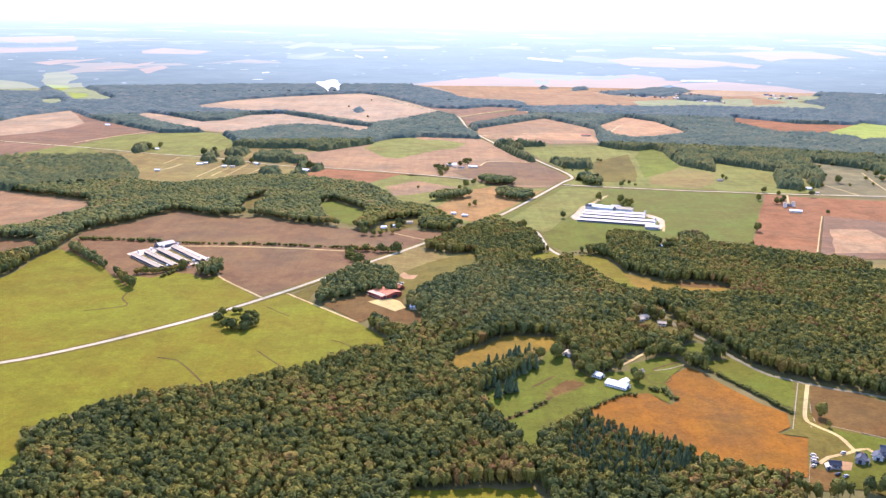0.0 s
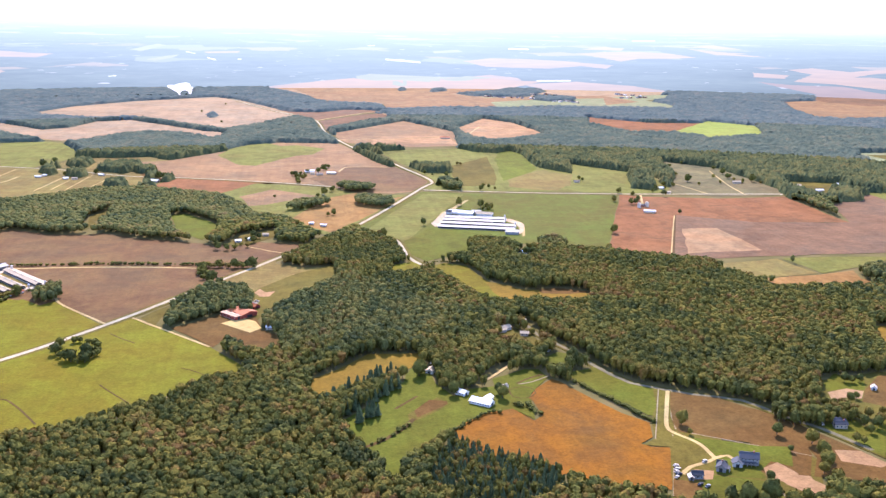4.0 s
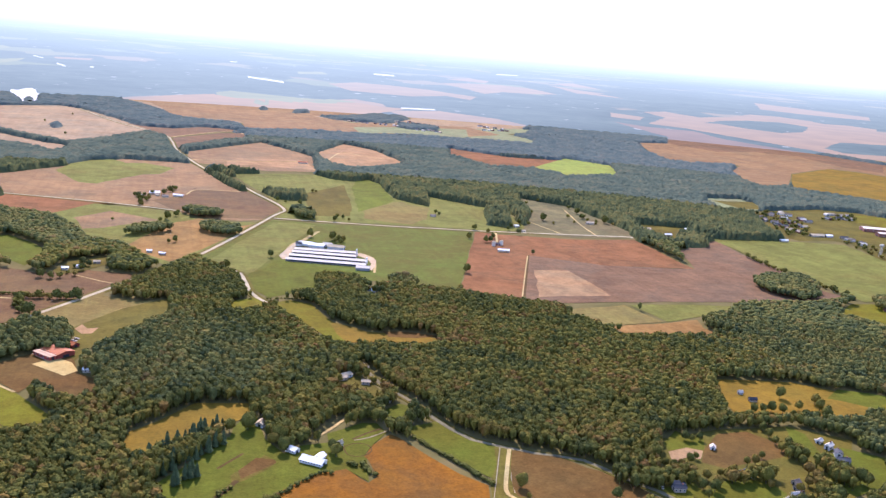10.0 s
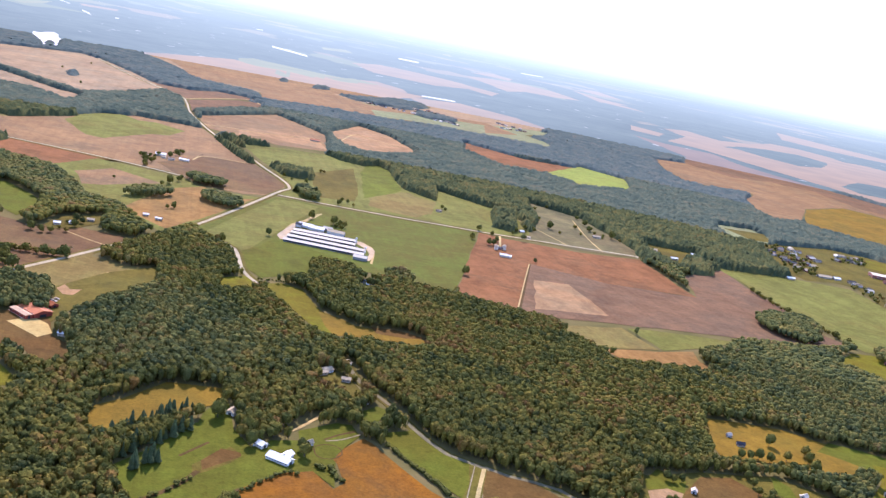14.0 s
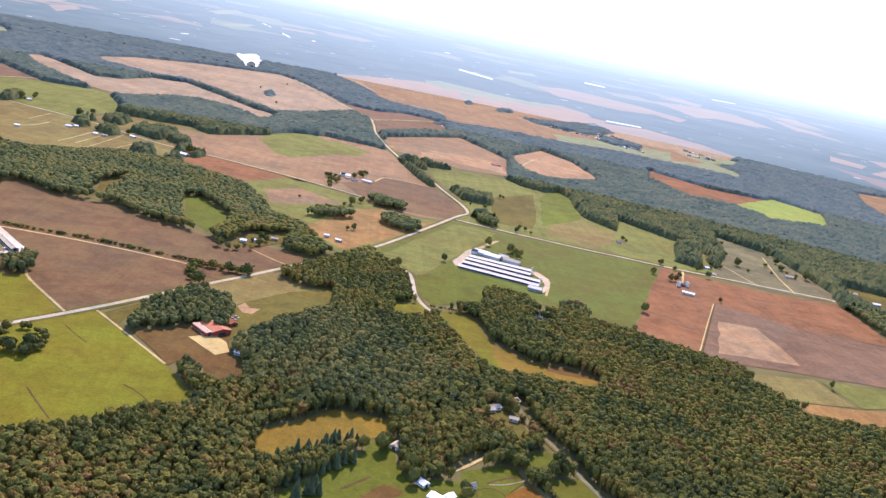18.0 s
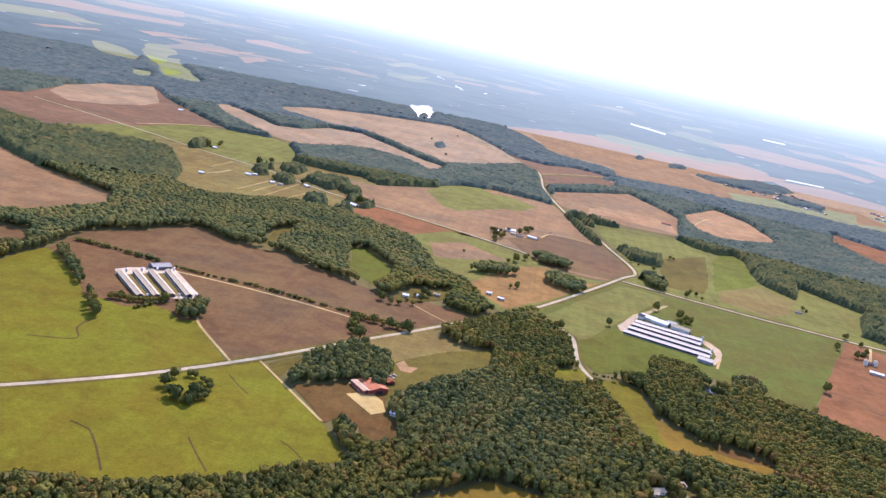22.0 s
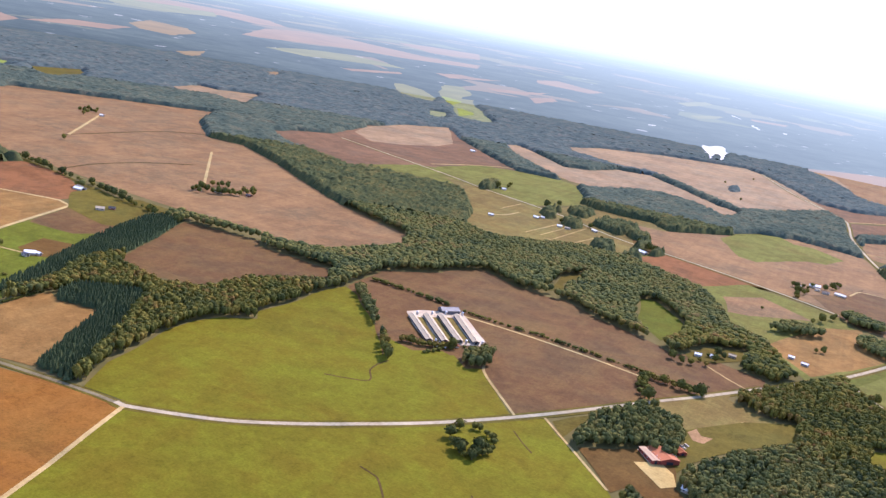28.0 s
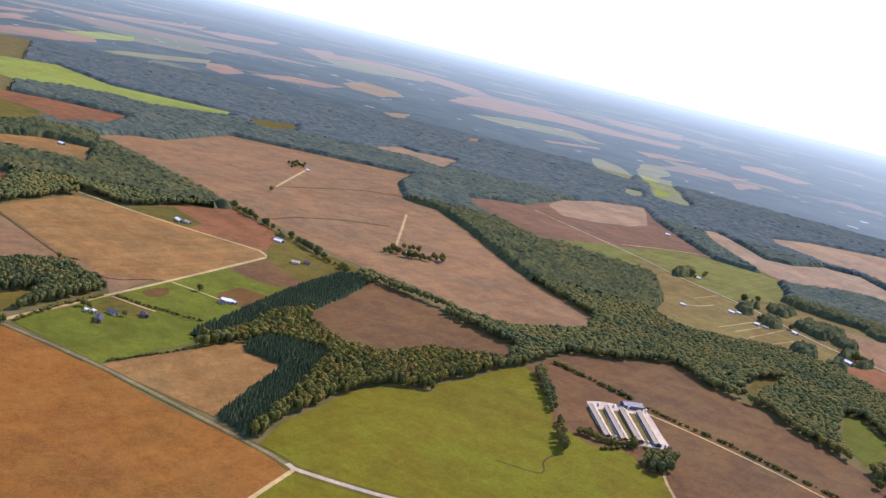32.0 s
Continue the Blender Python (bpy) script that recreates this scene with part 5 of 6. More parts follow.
def canopy(r0, r1, step, high, leaf, label):
    """The closed canopy of far woods: an uneven sheet of crowns that falls to the ground at its edges."""
    k = int(2 * r1 / step) + 1
    ix, iy = np.meshgrid(np.arange(k), np.arange(int((r1 + 100) / step) + 1), indexing="ij")
    gx = ix * step - r1 + rng.uniform(-0.35, 0.35, ix.shape) * step
    gy = iy * step - 100 + rng.uniform(-0.35, 0.35, ix.shape) * step
    d, a = np.hypot(gx, gy), np.degrees(np.arctan2(gx, gy))
    ring_of = (d > r0 - 1.5 * step) & (d < r1) & (a > -58) & (a < 52)
    px, py = gx + 20, gy + 110
    wood = np.zeros(ix.shape, bool)
    wood[ring_of] = wooded(px[ring_of], py[ring_of], step * 0.4)
    pz = np.where(wood, rng.uniform(*high, ix.shape), 0.1)
    some = ring_of[:-1, :-1] & ring_of[1:, :-1] & ring_of[:-1, 1:] & ring_of[1:, 1:]
    some &= wood[:-1, :-1] | wood[1:, :-1] | wood[:-1, 1:] | wood[1:, 1:]
    i, j = np.nonzero(some)
    n = ix.shape[1]
    p, q, r, s = i * n + j, (i + 1) * n + j, (i + 1) * n + j + 1, i * n + j + 1
    tri = np.concatenate([np.stack([p, q, r], -1), np.stack([p, r, s], -1)])
    used_v, tri = np.unique(tri, return_inverse=True)
    co = np.stack([px.ravel(), py.ravel(), pz.ravel()], -1)[used_v]
    ob = tri_mesh("woodland", co, tri.reshape(-1, 3), leaf, rng.beta(1.5, 1.8, len(co)), True)
    return tagged(ob, label, "woods", kind="stuff")


canopy(1720, 2250, 4.6, (5.5, 16.5), MID_LEAF, "broadleaf woods in dull green beyond the fields")
canopy(2250, 3000, 6.5, (6, 13.5), FAR_HAZE_LEAF, "far broadleaf woods between the fields")
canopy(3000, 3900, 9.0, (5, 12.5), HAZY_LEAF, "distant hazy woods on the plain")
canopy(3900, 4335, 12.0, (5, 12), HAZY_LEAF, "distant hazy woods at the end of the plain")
x, y = scatter(600, 1500, 3.3)
low = inside(x, y, list(CONIFER_WOOD))
k = in_pines(x, y) & ~low
plant("pine_plantation", x[k], y[k], [spire(8, 4) for _ in range(6)], (2.3, 3.0), (8.2, 9.8), 0, PINE, "dark green planted pines in close rows", "pines")
x, y = scatter(430, 700, 4.3)
k = inside(x, y, list(CONIFER_WOOD))
cedar = rng.random(len(x)) < 0.55
plant("conifer_wood", x[k & cedar], y[k & cedar], [spire(9, 6) for _ in range(6)], (2.2, 3.2), (7.5, 13), 0, PINE, "dark pointed conifers crowding below the orange field", "conifers")
plant("woodland", x[k & ~cedar], y[k & ~cedar], near_crowns, (1.8, 3.0), (8, 13), 0.55, LEAF, "slender broadleaf trees among dark conifers")
x, y = scatter(1000, 2600, 20.0)
k = np.zeros(len(x), bool)
for p in TOWN:
    k |= inside(x, y, list(p))
plant("village_trees", x[k], y[k], mid_crowns, (3.2, 5.5), (7, 12), 0.45, LEAF, "dull green trees crowding the village gardens", "trees")

# ---- buildings ----
def paint(name, c, rough=0.6, spec=0.3, worn=0.25, metal=0.0, ribs=0.0):
    """Paint, roofing or siding: the colour with dirt, fading and, for sheets, ribs."""
    n = Nodes(name, rough, spec)
    n.b.inputs["Metallic"].default_value = metal
    dirt = n.ramp(n.noise(0.35, 5, 0.65), [(0.35, (0.45, 0.40, 0.33)), (0.65, (1, 1, 1))])
    streak = n.ramp(n.noise(1.2, 3, 0.6), [(0.3, (0.7, 0.68, 0.64)), (0.7, (1, 1, 1))])
    col = n.mix(worn, n.mix(worn * 0.8, c, dirt, "MULTIPLY"), streak, "MULTIPLY")
    n.color(col).bump(n.noise(2.0 if not ribs else ribs, 3), 0.3, 0.1)
    return n.mat


WHITE_ROOF = paint("white_metal_roof", (0.60, 0.51, 0.40), 0.8, 0.1, 0.25)
BRIGHT_ROOF = paint("bright_white_roof", (0.8, 0.77, 0.72), 0.7, 0.2, 0.12)
GREY_ROOF = paint("galvanised_roof", (0.48, 0.37, 0.235), 0.8, 0.1, 0.35)
DARK_ROOF = paint("slate_grey_shingles", (0.055, 0.055, 0.06), 0.9)
BLUE_ROOF = paint("blue_grey_shingles", (0.075, 0.078, 0.086), 0.9)
BROWN_ROOF = paint("brown_shingles", (0.2, 0.15, 0.11), 0.85)
RED_ROOF = paint("red_oxide_metal_roof", (0.42, 0.12, 0.04), 0.75, 0.15, 0.3)
WHITE_WALL = paint("white_siding", (0.58, 0.56, 0.52), 0.7)
GREY_WALL = paint("grey_siding", (0.27, 0.265, 0.26), 0.8)
TAN_WALL = paint("tan_siding", (0.46, 0.38, 0.28), 0.75)
RED_WALL = paint("barn_red_boards", (0.3, 0.06, 0.035), 0.8)
# darkened to paint in the shade of walls turned from the sun
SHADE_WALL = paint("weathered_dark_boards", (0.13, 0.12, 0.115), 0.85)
BRICK_WALL = paint("red_brick", (0.28, 0.11, 0.075), 0.85)
DARK_GAP = paint("dark_opening", (0.03, 0.03, 0.032), 0.7)
GLASS = Nodes("window_glass", 0.08, 0.6).color((0.03, 0.04, 0.05)).mat
PALE_RED = paint("sun_bleached_roof", (0.46, 0.29, 0.17), 0.75, 0.15, 0.3)
SHED_ROOF = paint("dull_grey_sheet", (0.17, 0.16, 0.155), 0.6, 0.3, 0.3)
STEEL = paint("galvanised_steel", (0.6, 0.6, 0.6), 0.35, 0.5, 0.2, 0.6)
RUBBER = Nodes("rubber", 0.9).color((0.02, 0.02, 0.02)).mat
LAND = [(list(p), 0.05 + 0.003 * i) for i, (_, p) in enumerate(FIELDS)]


def land_z(x, y):
    """The height of the topmost surface at a place."""
    a, b, z = np.array([float(x)]), np.array([float(y)]), 0.0
    for p, h in LAND:
        if inside(a, b, p)[0]:
            z = max(z, h)
    return z


def box(bm, x0, x1, y0, y1, z0, z1):
    v = [bm.verts.new((x, y, z)) for z in (z0, z1) for x, y in ((x0, y0), (x1, y0), (x1, y1), (x0, y1))]
    for q in ((3, 2, 1, 0), (4, 5, 6, 7), (0, 1, 5, 4), (1, 2, 6, 5), (2, 3, 7, 6), (3, 0, 4, 7)):
        bm.faces.new([v[i] for i in q])
    return bm


def box_part(name, parent, material, x0, x1, y0, y1, z0, z1, label=""):
    return part(name, box(bmesh.new(), x0, x1, y0, y1, z0, z1), material, parent, label)


def base(name, x, y, yaw, label, category, group=""):
    ob = new(name)
    ob.matrix_basis = pose(x, y, land_z(x, y), 0, 0, yaw)
    return tagged(ob, label, category, group)


def gable_body(length, width, eave, rise):
    """Walls with pointed ends, the ridge along x."""
    bm = bmesh.new()
    a, b = length / 2, width / 2
    v = [bm.verts.new(q) for q in ((-a, -b, -0.5), (a, -b, -0.5), (a, b, -0.5), (-a, b, -0.5), (-a, -b, eave), (a, -b, eave), (a, b, eave), (-a, b, eave),
                                   (-a, 0, eave + rise), (a, 0, eave + rise))]
    for q in ((3, 2, 1, 0), (0, 1, 5, 4), (2, 3, 7, 6), (1, 2, 6, 9, 5), (3, 0, 4, 8, 7), (4, 5, 9, 8), (6, 7, 8, 9)):
        bm.faces.new([v[i] for i in q])
    return bm


def roof_slope(length, width, eave, rise, side, over=0.6, thick=0.25):
    """One slope of a gable roof as a slab with an overhang."""
    bm = bmesh.new()
    a, b = length / 2 + over, width / 2
    drop = rise / b * over
    prof = [(side * (b + over), eave - drop), (0, eave + rise), (0, eave + rise + thick), (side * (b + over), eave - drop + thick)]
    v = [bm.verts.new((x, y, z + 0.04)) for x in (-a, a) for y, z in prof]
    for q in ((0, 1, 2, 3), (7, 6, 5, 4), (0, 4, 5, 1), (1, 5, 6, 2), (2, 6, 7, 3), (3, 7, 4, 0)):
        bm.faces.new([v[i] for i in q])
    bmesh.ops.recalc_face_normals(bm, faces=bm.faces)
    return bm


def gable(name, x, y, yaw, length, width, eave, rise, wall, roof, label, category, group="", windows=0, chimney=False, door=True, porch=False, roof_b=None):
    ob = base(name, x, y, yaw, label, category, group)
    part("wall", gable_body(length, width, eave, rise), wall, ob)
    for side in (-1, 1):
        part("roof", roof_slope(length, width, eave, rise, side), roof_b if roof_b and side < 0 else roof, ob)
    box_part("ridge_cap", ob, roof, -length / 2 - 0.6, length / 2 + 0.6, -0.25, 0.25, eave + rise + 0.2, eave + rise + 0.42)
    for side in (-1, 1):
        y0 = side * width / 2
        for level in range(1 + (eave > 4.5)):
            for i in range(windows):
                wx = (i + 0.5) / windows * length - length / 2
                z0 = 1.0 + 2.8 * level
                w = box_part("window", ob, WHITE_WALL, wx - 0.75, wx + 0.75, y0 - 0.09, y0 + 0.09, z0, z0 + 1.5)
                box_part("pane", w, GLASS, wx - 0.6, wx + 0.6, y0 - 0.11, y0 + 0.11, z0 + 0.12, z0 + 1.38)
    if door:
        box_part("door", ob, DARK_GAP, -length / 2 - 0.06, -length / 2 + 0.06, -width * 0.18, width * 0.18, 0, min(eave, 3.6) * 0.9)
        box_part("door", ob, DARK_GAP, length / 2 - 0.06, length / 2 + 0.06, -width * 0.18, width * 0.18, 0, min(eave, 3.6) * 0.9)
    if chimney:
        box_part("chimney", ob, BRICK_WALL, length * 0.2, length * 0.2 + 0.9, -0.5, 0.6, eave, eave + rise + 1.3)
    if porch:
        box_part("porch_roof", ob, roof, -length * 0.35, length * 0.35, -width / 2 - 2.6, -width / 2 - 0.15, 2.7, 2.9)
        for k in (-0.33, -0.11, 0.11, 0.33):
            box_part("porch_post", ob, WHITE_WALL, length * k - 0.1, length * k + 0.1, -width / 2 - 2.5, -width / 2 - 2.3, 0, 2.7)
    return ob


def along(a, b):
    """Middle, turn and length of the line between two places."""
    return (a[0] + b[0]) / 2, (a[1] + b[1]) / 2, math.degrees(math.atan2(b[1] - a[1], b[0] - a[0])), math.hypot(b[0] - a[0], b[1] - a[1])


def poultry_house(a, b, width, roof, label, group):
    """A long low broiler house with curtain sides, tunnel fans and a row of side inlets."""
    x, y, yaw, length = along(a, b)
    ob = base("poultry_house", x, y, yaw, label, "poultry house", group)
    e, r = 3.0, 1.5
    part("wall", gable_body(length, width, e, r), SHADE_WALL, ob)
    for side in (-1, 1):
        part("roof", roof_slope(length, width, e, r, side, 0.8), roof, ob)
        y0 = side * width / 2
        box_part("curtain", ob, DARK_GAP, -length * 0.46, length * 0.46, y0 - 0.08, y0 + 0.08, 1.0, 2.2, "dark side curtain")
        box_part("foundation", ob, GREY_WALL, -length / 2, length / 2, y0 - 0.12, y0 + 0.12, -0.4, 0.4)
    box_part("ridge_cap", ob, roof, -length / 2 - 0.7, length / 2 + 0.7, -0.3, 0.3, e + r + 0.2, e + r + 0.5)
    for s in (-1, 1):
        x0 = s * length / 2
        box_part("end_door", ob, DARK_GAP, x0 - 0.08, x0 + 0.08, -2.0, 2.0, 0, 2.9, "dark end door")
        for k in (-1, 1):
            f = box_part("fan_housing", ob, STEEL, x0 - 0.4, x0 + 0.4, k * width * 0.33 - 0.8, k * width * 0.33 + 0.8, 0.5, 2.1)
            box_part("fan_mouth", f, DARK_GAP, x0 - 0.44, x0 + 0.44, k * width * 0.33 - 0.6, k * width * 0.33 + 0.6, 0.7, 1.9)
    for i in range(5):
        vx = (i - 2) * length * 0.2
        box_part("roof_vent", ob, GREY_WALL, vx - 0.5, vx + 0.5, -0.5, 0.5, e + r + 0.2, e + r + 1.0)
    return ob


def ring(bm, r0, r1, z0, z1, n=14):
    lo = [bm.verts.new((r0 * math.cos(2 * math.pi * i / n), r0 * math.sin(2 * math.pi * i / n), z0)) for i in range(n)]
    hi = [bm.verts.new((r1 * math.cos(2 * math.pi * i / n), r1 * math.sin(2 * math.pi * i / n), z1)) for i in range(n)]
    for i in range(n):
        bm.faces.new((lo[i], lo[(i + 1) % n], hi[(i + 1) % n], hi[i]))
    bm.faces.new(lo[::-1])
    bm.faces.new(hi)
    return bm


def feed_bin(x, y, group):
    ob = base("feed_bin", x, y, 0, "galvanised conical feed bin standing beside a poultry house", "feed bin", group)
    part("tank", ring(bmesh.new(), 1.4, 1.4, 2.6, 5.6), STEEL, ob)
    part("hopper", ring(bmesh.new(), 0.3, 1.4, 1.0, 2.6), STEEL, ob)
    part("lid", ring(bmesh.new(), 1.45, 0.3, 5.6, 6.4), STEEL, ob)
    for k in range(4):
        a = math.pi / 2 * k + 0.78
        box_part("leg", ob, STEEL, 1.35 * math.cos(a) - 0.07, 1.35 * math.cos(a) + 0.07, 1.35 * math.sin(a) - 0.07, 1.35 * math.sin(a) + 0.07, -0.3, 3.0)
    return ob


def silo(x, y, r, h, group=""):
    ob = base("grain_silo", x, y, 0, "white round grain silo with a conical roof", "silo", group)
    part("drum", ring(bmesh.new(), r, r, -0.5, h, 24), WHITE_ROOF, ob)
    part("roof", ring(bmesh.new(), r * 1.05, 0.4, h, h + r * 0.55, 24), GREY_ROOF, ob)
    return ob


def vehicle(x, y, yaw, length, material, label, category="car"):
    ob = base(category, x, y, yaw, label, category, "vehicles in the yards")
    a = length / 2
    part("body", box(bmesh.new(), -a, a, -0.95, 0.95, 0.45, 1.15), material, ob)
    bm = bmesh.new()
    lo = [bm.verts.new(q) for q in ((-a * 0.8, -0.9, 1.15), (a * 0.45, -0.9, 1.15), (a * 0.45, 0.9, 1.15), (-a * 0.8, 0.9, 1.15))]
    hi = [bm.verts.new(q) for q in ((-a * 0.65, -0.75, 1.75), (a * 0.2, -0.75, 1.75), (a * 0.2, 0.75, 1.75), (-a * 0.65, 0.75, 1.75))]
    for i in range(4):
        bm.faces.new((lo[i], lo[(i + 1) % 4], hi[(i + 1) % 4], hi[i]))
    bm.faces.new(hi)
    part("cabin", bm, GLASS, ob)
    box_part("roof_panel", ob, material, -a * 0.65, a * 0.2, -0.75, 0.75, 1.75, 1.82)
    for wx in (-a * 0.62, a * 0.62):
        for wy in (-0.85, 0.85):
            box_part("wheel", ob, RUBBER, wx - 0.34, wx + 0.34, wy - 0.12, wy + 0.12, 0, 0.68)
    return ob


# the farm of four houses beside the meadow
lf = "poultry houses beside the meadow"
for a, b, m in (((-397, 1185), (-343, 1121), 0), ((-385, 1201), (-329, 1132), 0), ((-373, 1216), (-317, 1146), 0), ((-358, 1231), (-302, 1158), 0)):
    poultry_house(a, b, 7.4, GREY_ROOF, "long low poultry house with a pale weathered metal roof", lf)
    feed_bin(a[0] + 4, a[1] + 7, lf)
    feed_bin(b[0] + 7, b[1] + 1, lf)
x, y, yaw, length = along(*((-379, 1232), (-366, 1247)))
gable("equipment_shed", x, y, yaw, max(length, 24), 13, 4.2, 2.6, SHADE_WALL, SHED_ROOF, "grey metal equipment shed behind the poultry houses", "shed")
for p in ((-325, 1118), (-323, 1130), (-315, 1131), (-332, 1115)):
    gable("small_shed", p[0], p[1], 40, 6, 4, 2.4, 1.2, WHITE_WALL, RED_ROOF if p[0] % 2 else WHITE_ROOF, "small shed at the end of a poultry house", "shed")

# the farm of four houses in the green crop
rf = "poultry houses in the green field"
for a, b in (((207, 1432), (317, 1397)), ((215, 1457), (322, 1421)), ((222, 1480), (313, 1451)), ((228, 1499), (317, 1474))):
    poultry_house(a, b, 12.0, WHITE_ROOF, "long white poultry house with a bright metal roof", rf)
    feed_bin(b[0] + 3, b[1] + 8, rf)
x, y, yaw, length = along(*((300, 1379), (318, 1373)))
gable("litter_shed", x, y, yaw, length, 12, 4, 2.2, GREY_WALL, WHITE_ROOF, "open-sided litter shed with a white roof", "shed")
for (x, y), l, w, rm in zip(((249, 1533), (265, 1522), (282, 1527), (293, 1511), (238, 1531)), (22, 24, 14, 26, 9), (13, 13, 10, 11, 8), (BRIGHT_ROOF, BRIGHT_ROOF, WHITE_ROOF, GREY_ROOF, DARK_ROOF)):
    gable("farm_building", x, y, -24, l, w, 4, 2.4, WHITE_WALL, rm, "white farm building at the head of the poultry yard", "farm building", rf)

# the red-roofed riding barn
a, b = ((-72, 1028), (-56, 1009))
x, y, yaw, length = along(a, b)
ux, uy = -math.sin(radians(yaw)), math.cos(radians(yaw))
gable("riding_barn", x + ux * 3.5, y + uy * 3.5, yaw, length + 2, 19, 4.6, 2.0, RED_WALL, RED_ROOF, "large stable with an orange-red metal roof beside the sand arena", "barn", windows=5)
gable("lean_to", x - ux * 10.3, y - uy * 10.3, yaw, length + 1, 7.2, 3.6, 0.5, RED_WALL, PALE_RED, "low lean-to with a pale orange roof along the stable", "shed", windows=4)
x, y = ((-50, 1045),)[0]
gable("small_barn", x, y, yaw, 11, 8, 3, 2, RED_WALL, RED_ROOF, "small red-roofed shed next to the stable", "shed")
for (x, y), l in zip(((-58, 1058), (-51, 1061), (-48, 1066)), (7, 9, 5.5)):
    vehicle(x, y, yaw + 30, l, WHITE_ROOF, "white horse trailer parked behind the stable", "trailer")

# the white barns on the pasture
a, b = ((141, 757), (155, 746))
x, y, yaw, length = along(a, b)
gable("stable", x, y, yaw, length + 1, 9.5, 2.5, 2.2, WHITE_WALL, BRIGHT_ROOF, "long white stable with a bright metal roof", "barn", windows=8)
x, y = ((154, 758),)[0]
gable("stable_wing", x, y, yaw + 90, 9, 6, 2.4, 1.7, WHITE_WALL, BRIGHT_ROOF, "white stable wing set across the long stable", "barn", windows=3)
a, b = ((132, 777), (138, 770))
x, y, yaw, length = along(a, b)
gable("white_shed", x, y, yaw, length, 6.5, 2.6, 1.6, WHITE_WALL, BRIGHT_ROOF, "white shed beside the long stable", "shed", windows=3)
for (x, y), l in zip(((123, 850), (173, 780), (227, 960), (116, 829), (206, 938), (234, 873)), (8, 5, 12, 10, 11, 7)):
    gable("outbuilding", x, y, 25 + x % 40, l, l * 0.7, 2.8, 1.8, WHITE_WALL, GREY_ROOF, "small pale outbuilding among the trees", "shed", windows=2)

# the new houses on the drive
(x, y), = ((318, 622),)
house = gable("house", x, y, -20, 13, 8.6, 5.2, 2.8, GREY_WALL, BLUE_ROOF, "large two-storey grey house with a blue-grey roof", "house", windows=5, chimney=True, porch=True)
gable("garage", x - 10, y - 3, 70, 7, 6.5, 2.8, 2.2, WHITE_WALL, BLUE_ROOF, "white garage beside the grey house", "garage")
(x, y), = ((294, 614),)
gable("house", x, y, 58, 8.2, 6.4, 3.2, 2.2, GREY_WALL, DARK_ROOF, "dark-roofed grey house at the end of the drive", "house", windows=4, chimney=True, porch=True)
gable("house_wing", x + 2, y + 4.5, -32, 6, 5, 2.8, 1.8, GREY_WALL, DARK_ROOF, "dark-roofed wing of the grey house", "house", windows=3)
(x, y), = ((272, 605),)
gable("workshop", x, y, -10, 7.4, 5.6, 3.2, 1.8, GREY_WALL, DARK_ROOF, "slate-grey workshop on a gravel yard", "workshop", windows=3)
gable("lean_to", x - 5, y - 1.5, 80, 5, 3, 2.2, 0.9, GREY_WALL, WHITE_ROOF, "white-roofed lean-to against the workshop", "shed")
for i, (x, y) in enumerate(((264, 623), (263, 618), (261, 614), (261, 610), (258, 606))):
    vehicle(x, y, 10 + 7 * i, 5.4 if i % 2 else 4, WHITE_ROOF if i != 3 else DARK_ROOF, "white trailer parked along the fence", "trailer")
for (x, y), c in zip(((287, 627), (308, 625), (270, 594), (274, 591)), (WHITE_ROOF, WHITE_ROOF, DARK_ROOF, GREY_WALL)):
    vehicle(x, y, 35, 4.8, c, "car parked on the gravel drive")

# the houses along the lane
def home(x, y, l, w, wall, roof, yaw):
    """A house or shed in a garden along the lane."""
    l, w = l * 0.62, w * 0.62
    gable("house" if l > 5.8 else "shed", x, y, yaw, l, w, 2.4 if l < 8.6 else 3.6, 1.6, wall, roof,
          "house with a %s roof among garden trees" % roof.name.split("_")[0] if l > 5.8 else "small pale shed in a garden", "house" if l > 5.8 else "shed", windows=3, chimney=l > 7.5)


home(410, 718, 14, 9, GREY_WALL, GREY_ROOF, -15)
home(417, 671, 15, 9, TAN_WALL, DARK_ROOF, -10)
home(486, 687, 13, 9, WHITE_WALL, BLUE_ROOF, 10)
home(489, 741, 8, 7, WHITE_WALL, WHITE_ROOF, 60)
home(517, 661, 12, 8, TAN_WALL, BROWN_ROOF, 0)
home(509, 648, 13, 9, GREY_WALL, DARK_ROOF, 40)
home(493, 643, 8, 6, WHITE_WALL, WHITE_ROOF, 25)
home(457, 620, 14, 9, BRICK_WALL, RED_ROOF, 20)
home(444, 595, 13, 7, WHITE_WALL, GREY_ROOF, -40)
home(598, 743, 10, 7, WHITE_WALL, WHITE_ROOF, 30)
home(598, 730, 14, 8, WHITE_WALL, WHITE_ROOF, 28)
home(596, 715, 14, 10, WHITE_WALL, DARK_ROOF, 60)
home(590, 701, 16, 11, GREY_WALL, BLUE_ROOF, -20)
home(698, 754, 17, 12, WHITE_WALL, BLUE_ROOF, -10)
home(595, 863, 7, 6, WHITE_WALL, WHITE_ROOF, 0)
home(596, 843, 12, 7, TAN_WALL, DARK_ROOF, -10)
home(521, 670, 10, 8, TAN_WALL, BROWN_ROOF, 15)
home(489, 693, 12, 8, WHITE_WALL, BLUE_ROOF, 20)
home(419, 677, 15, 9, GREY_WALL, BLUE_ROOF, -15)
home(506, 650, 9, 7, WHITE_WALL, WHITE_ROOF, 0)
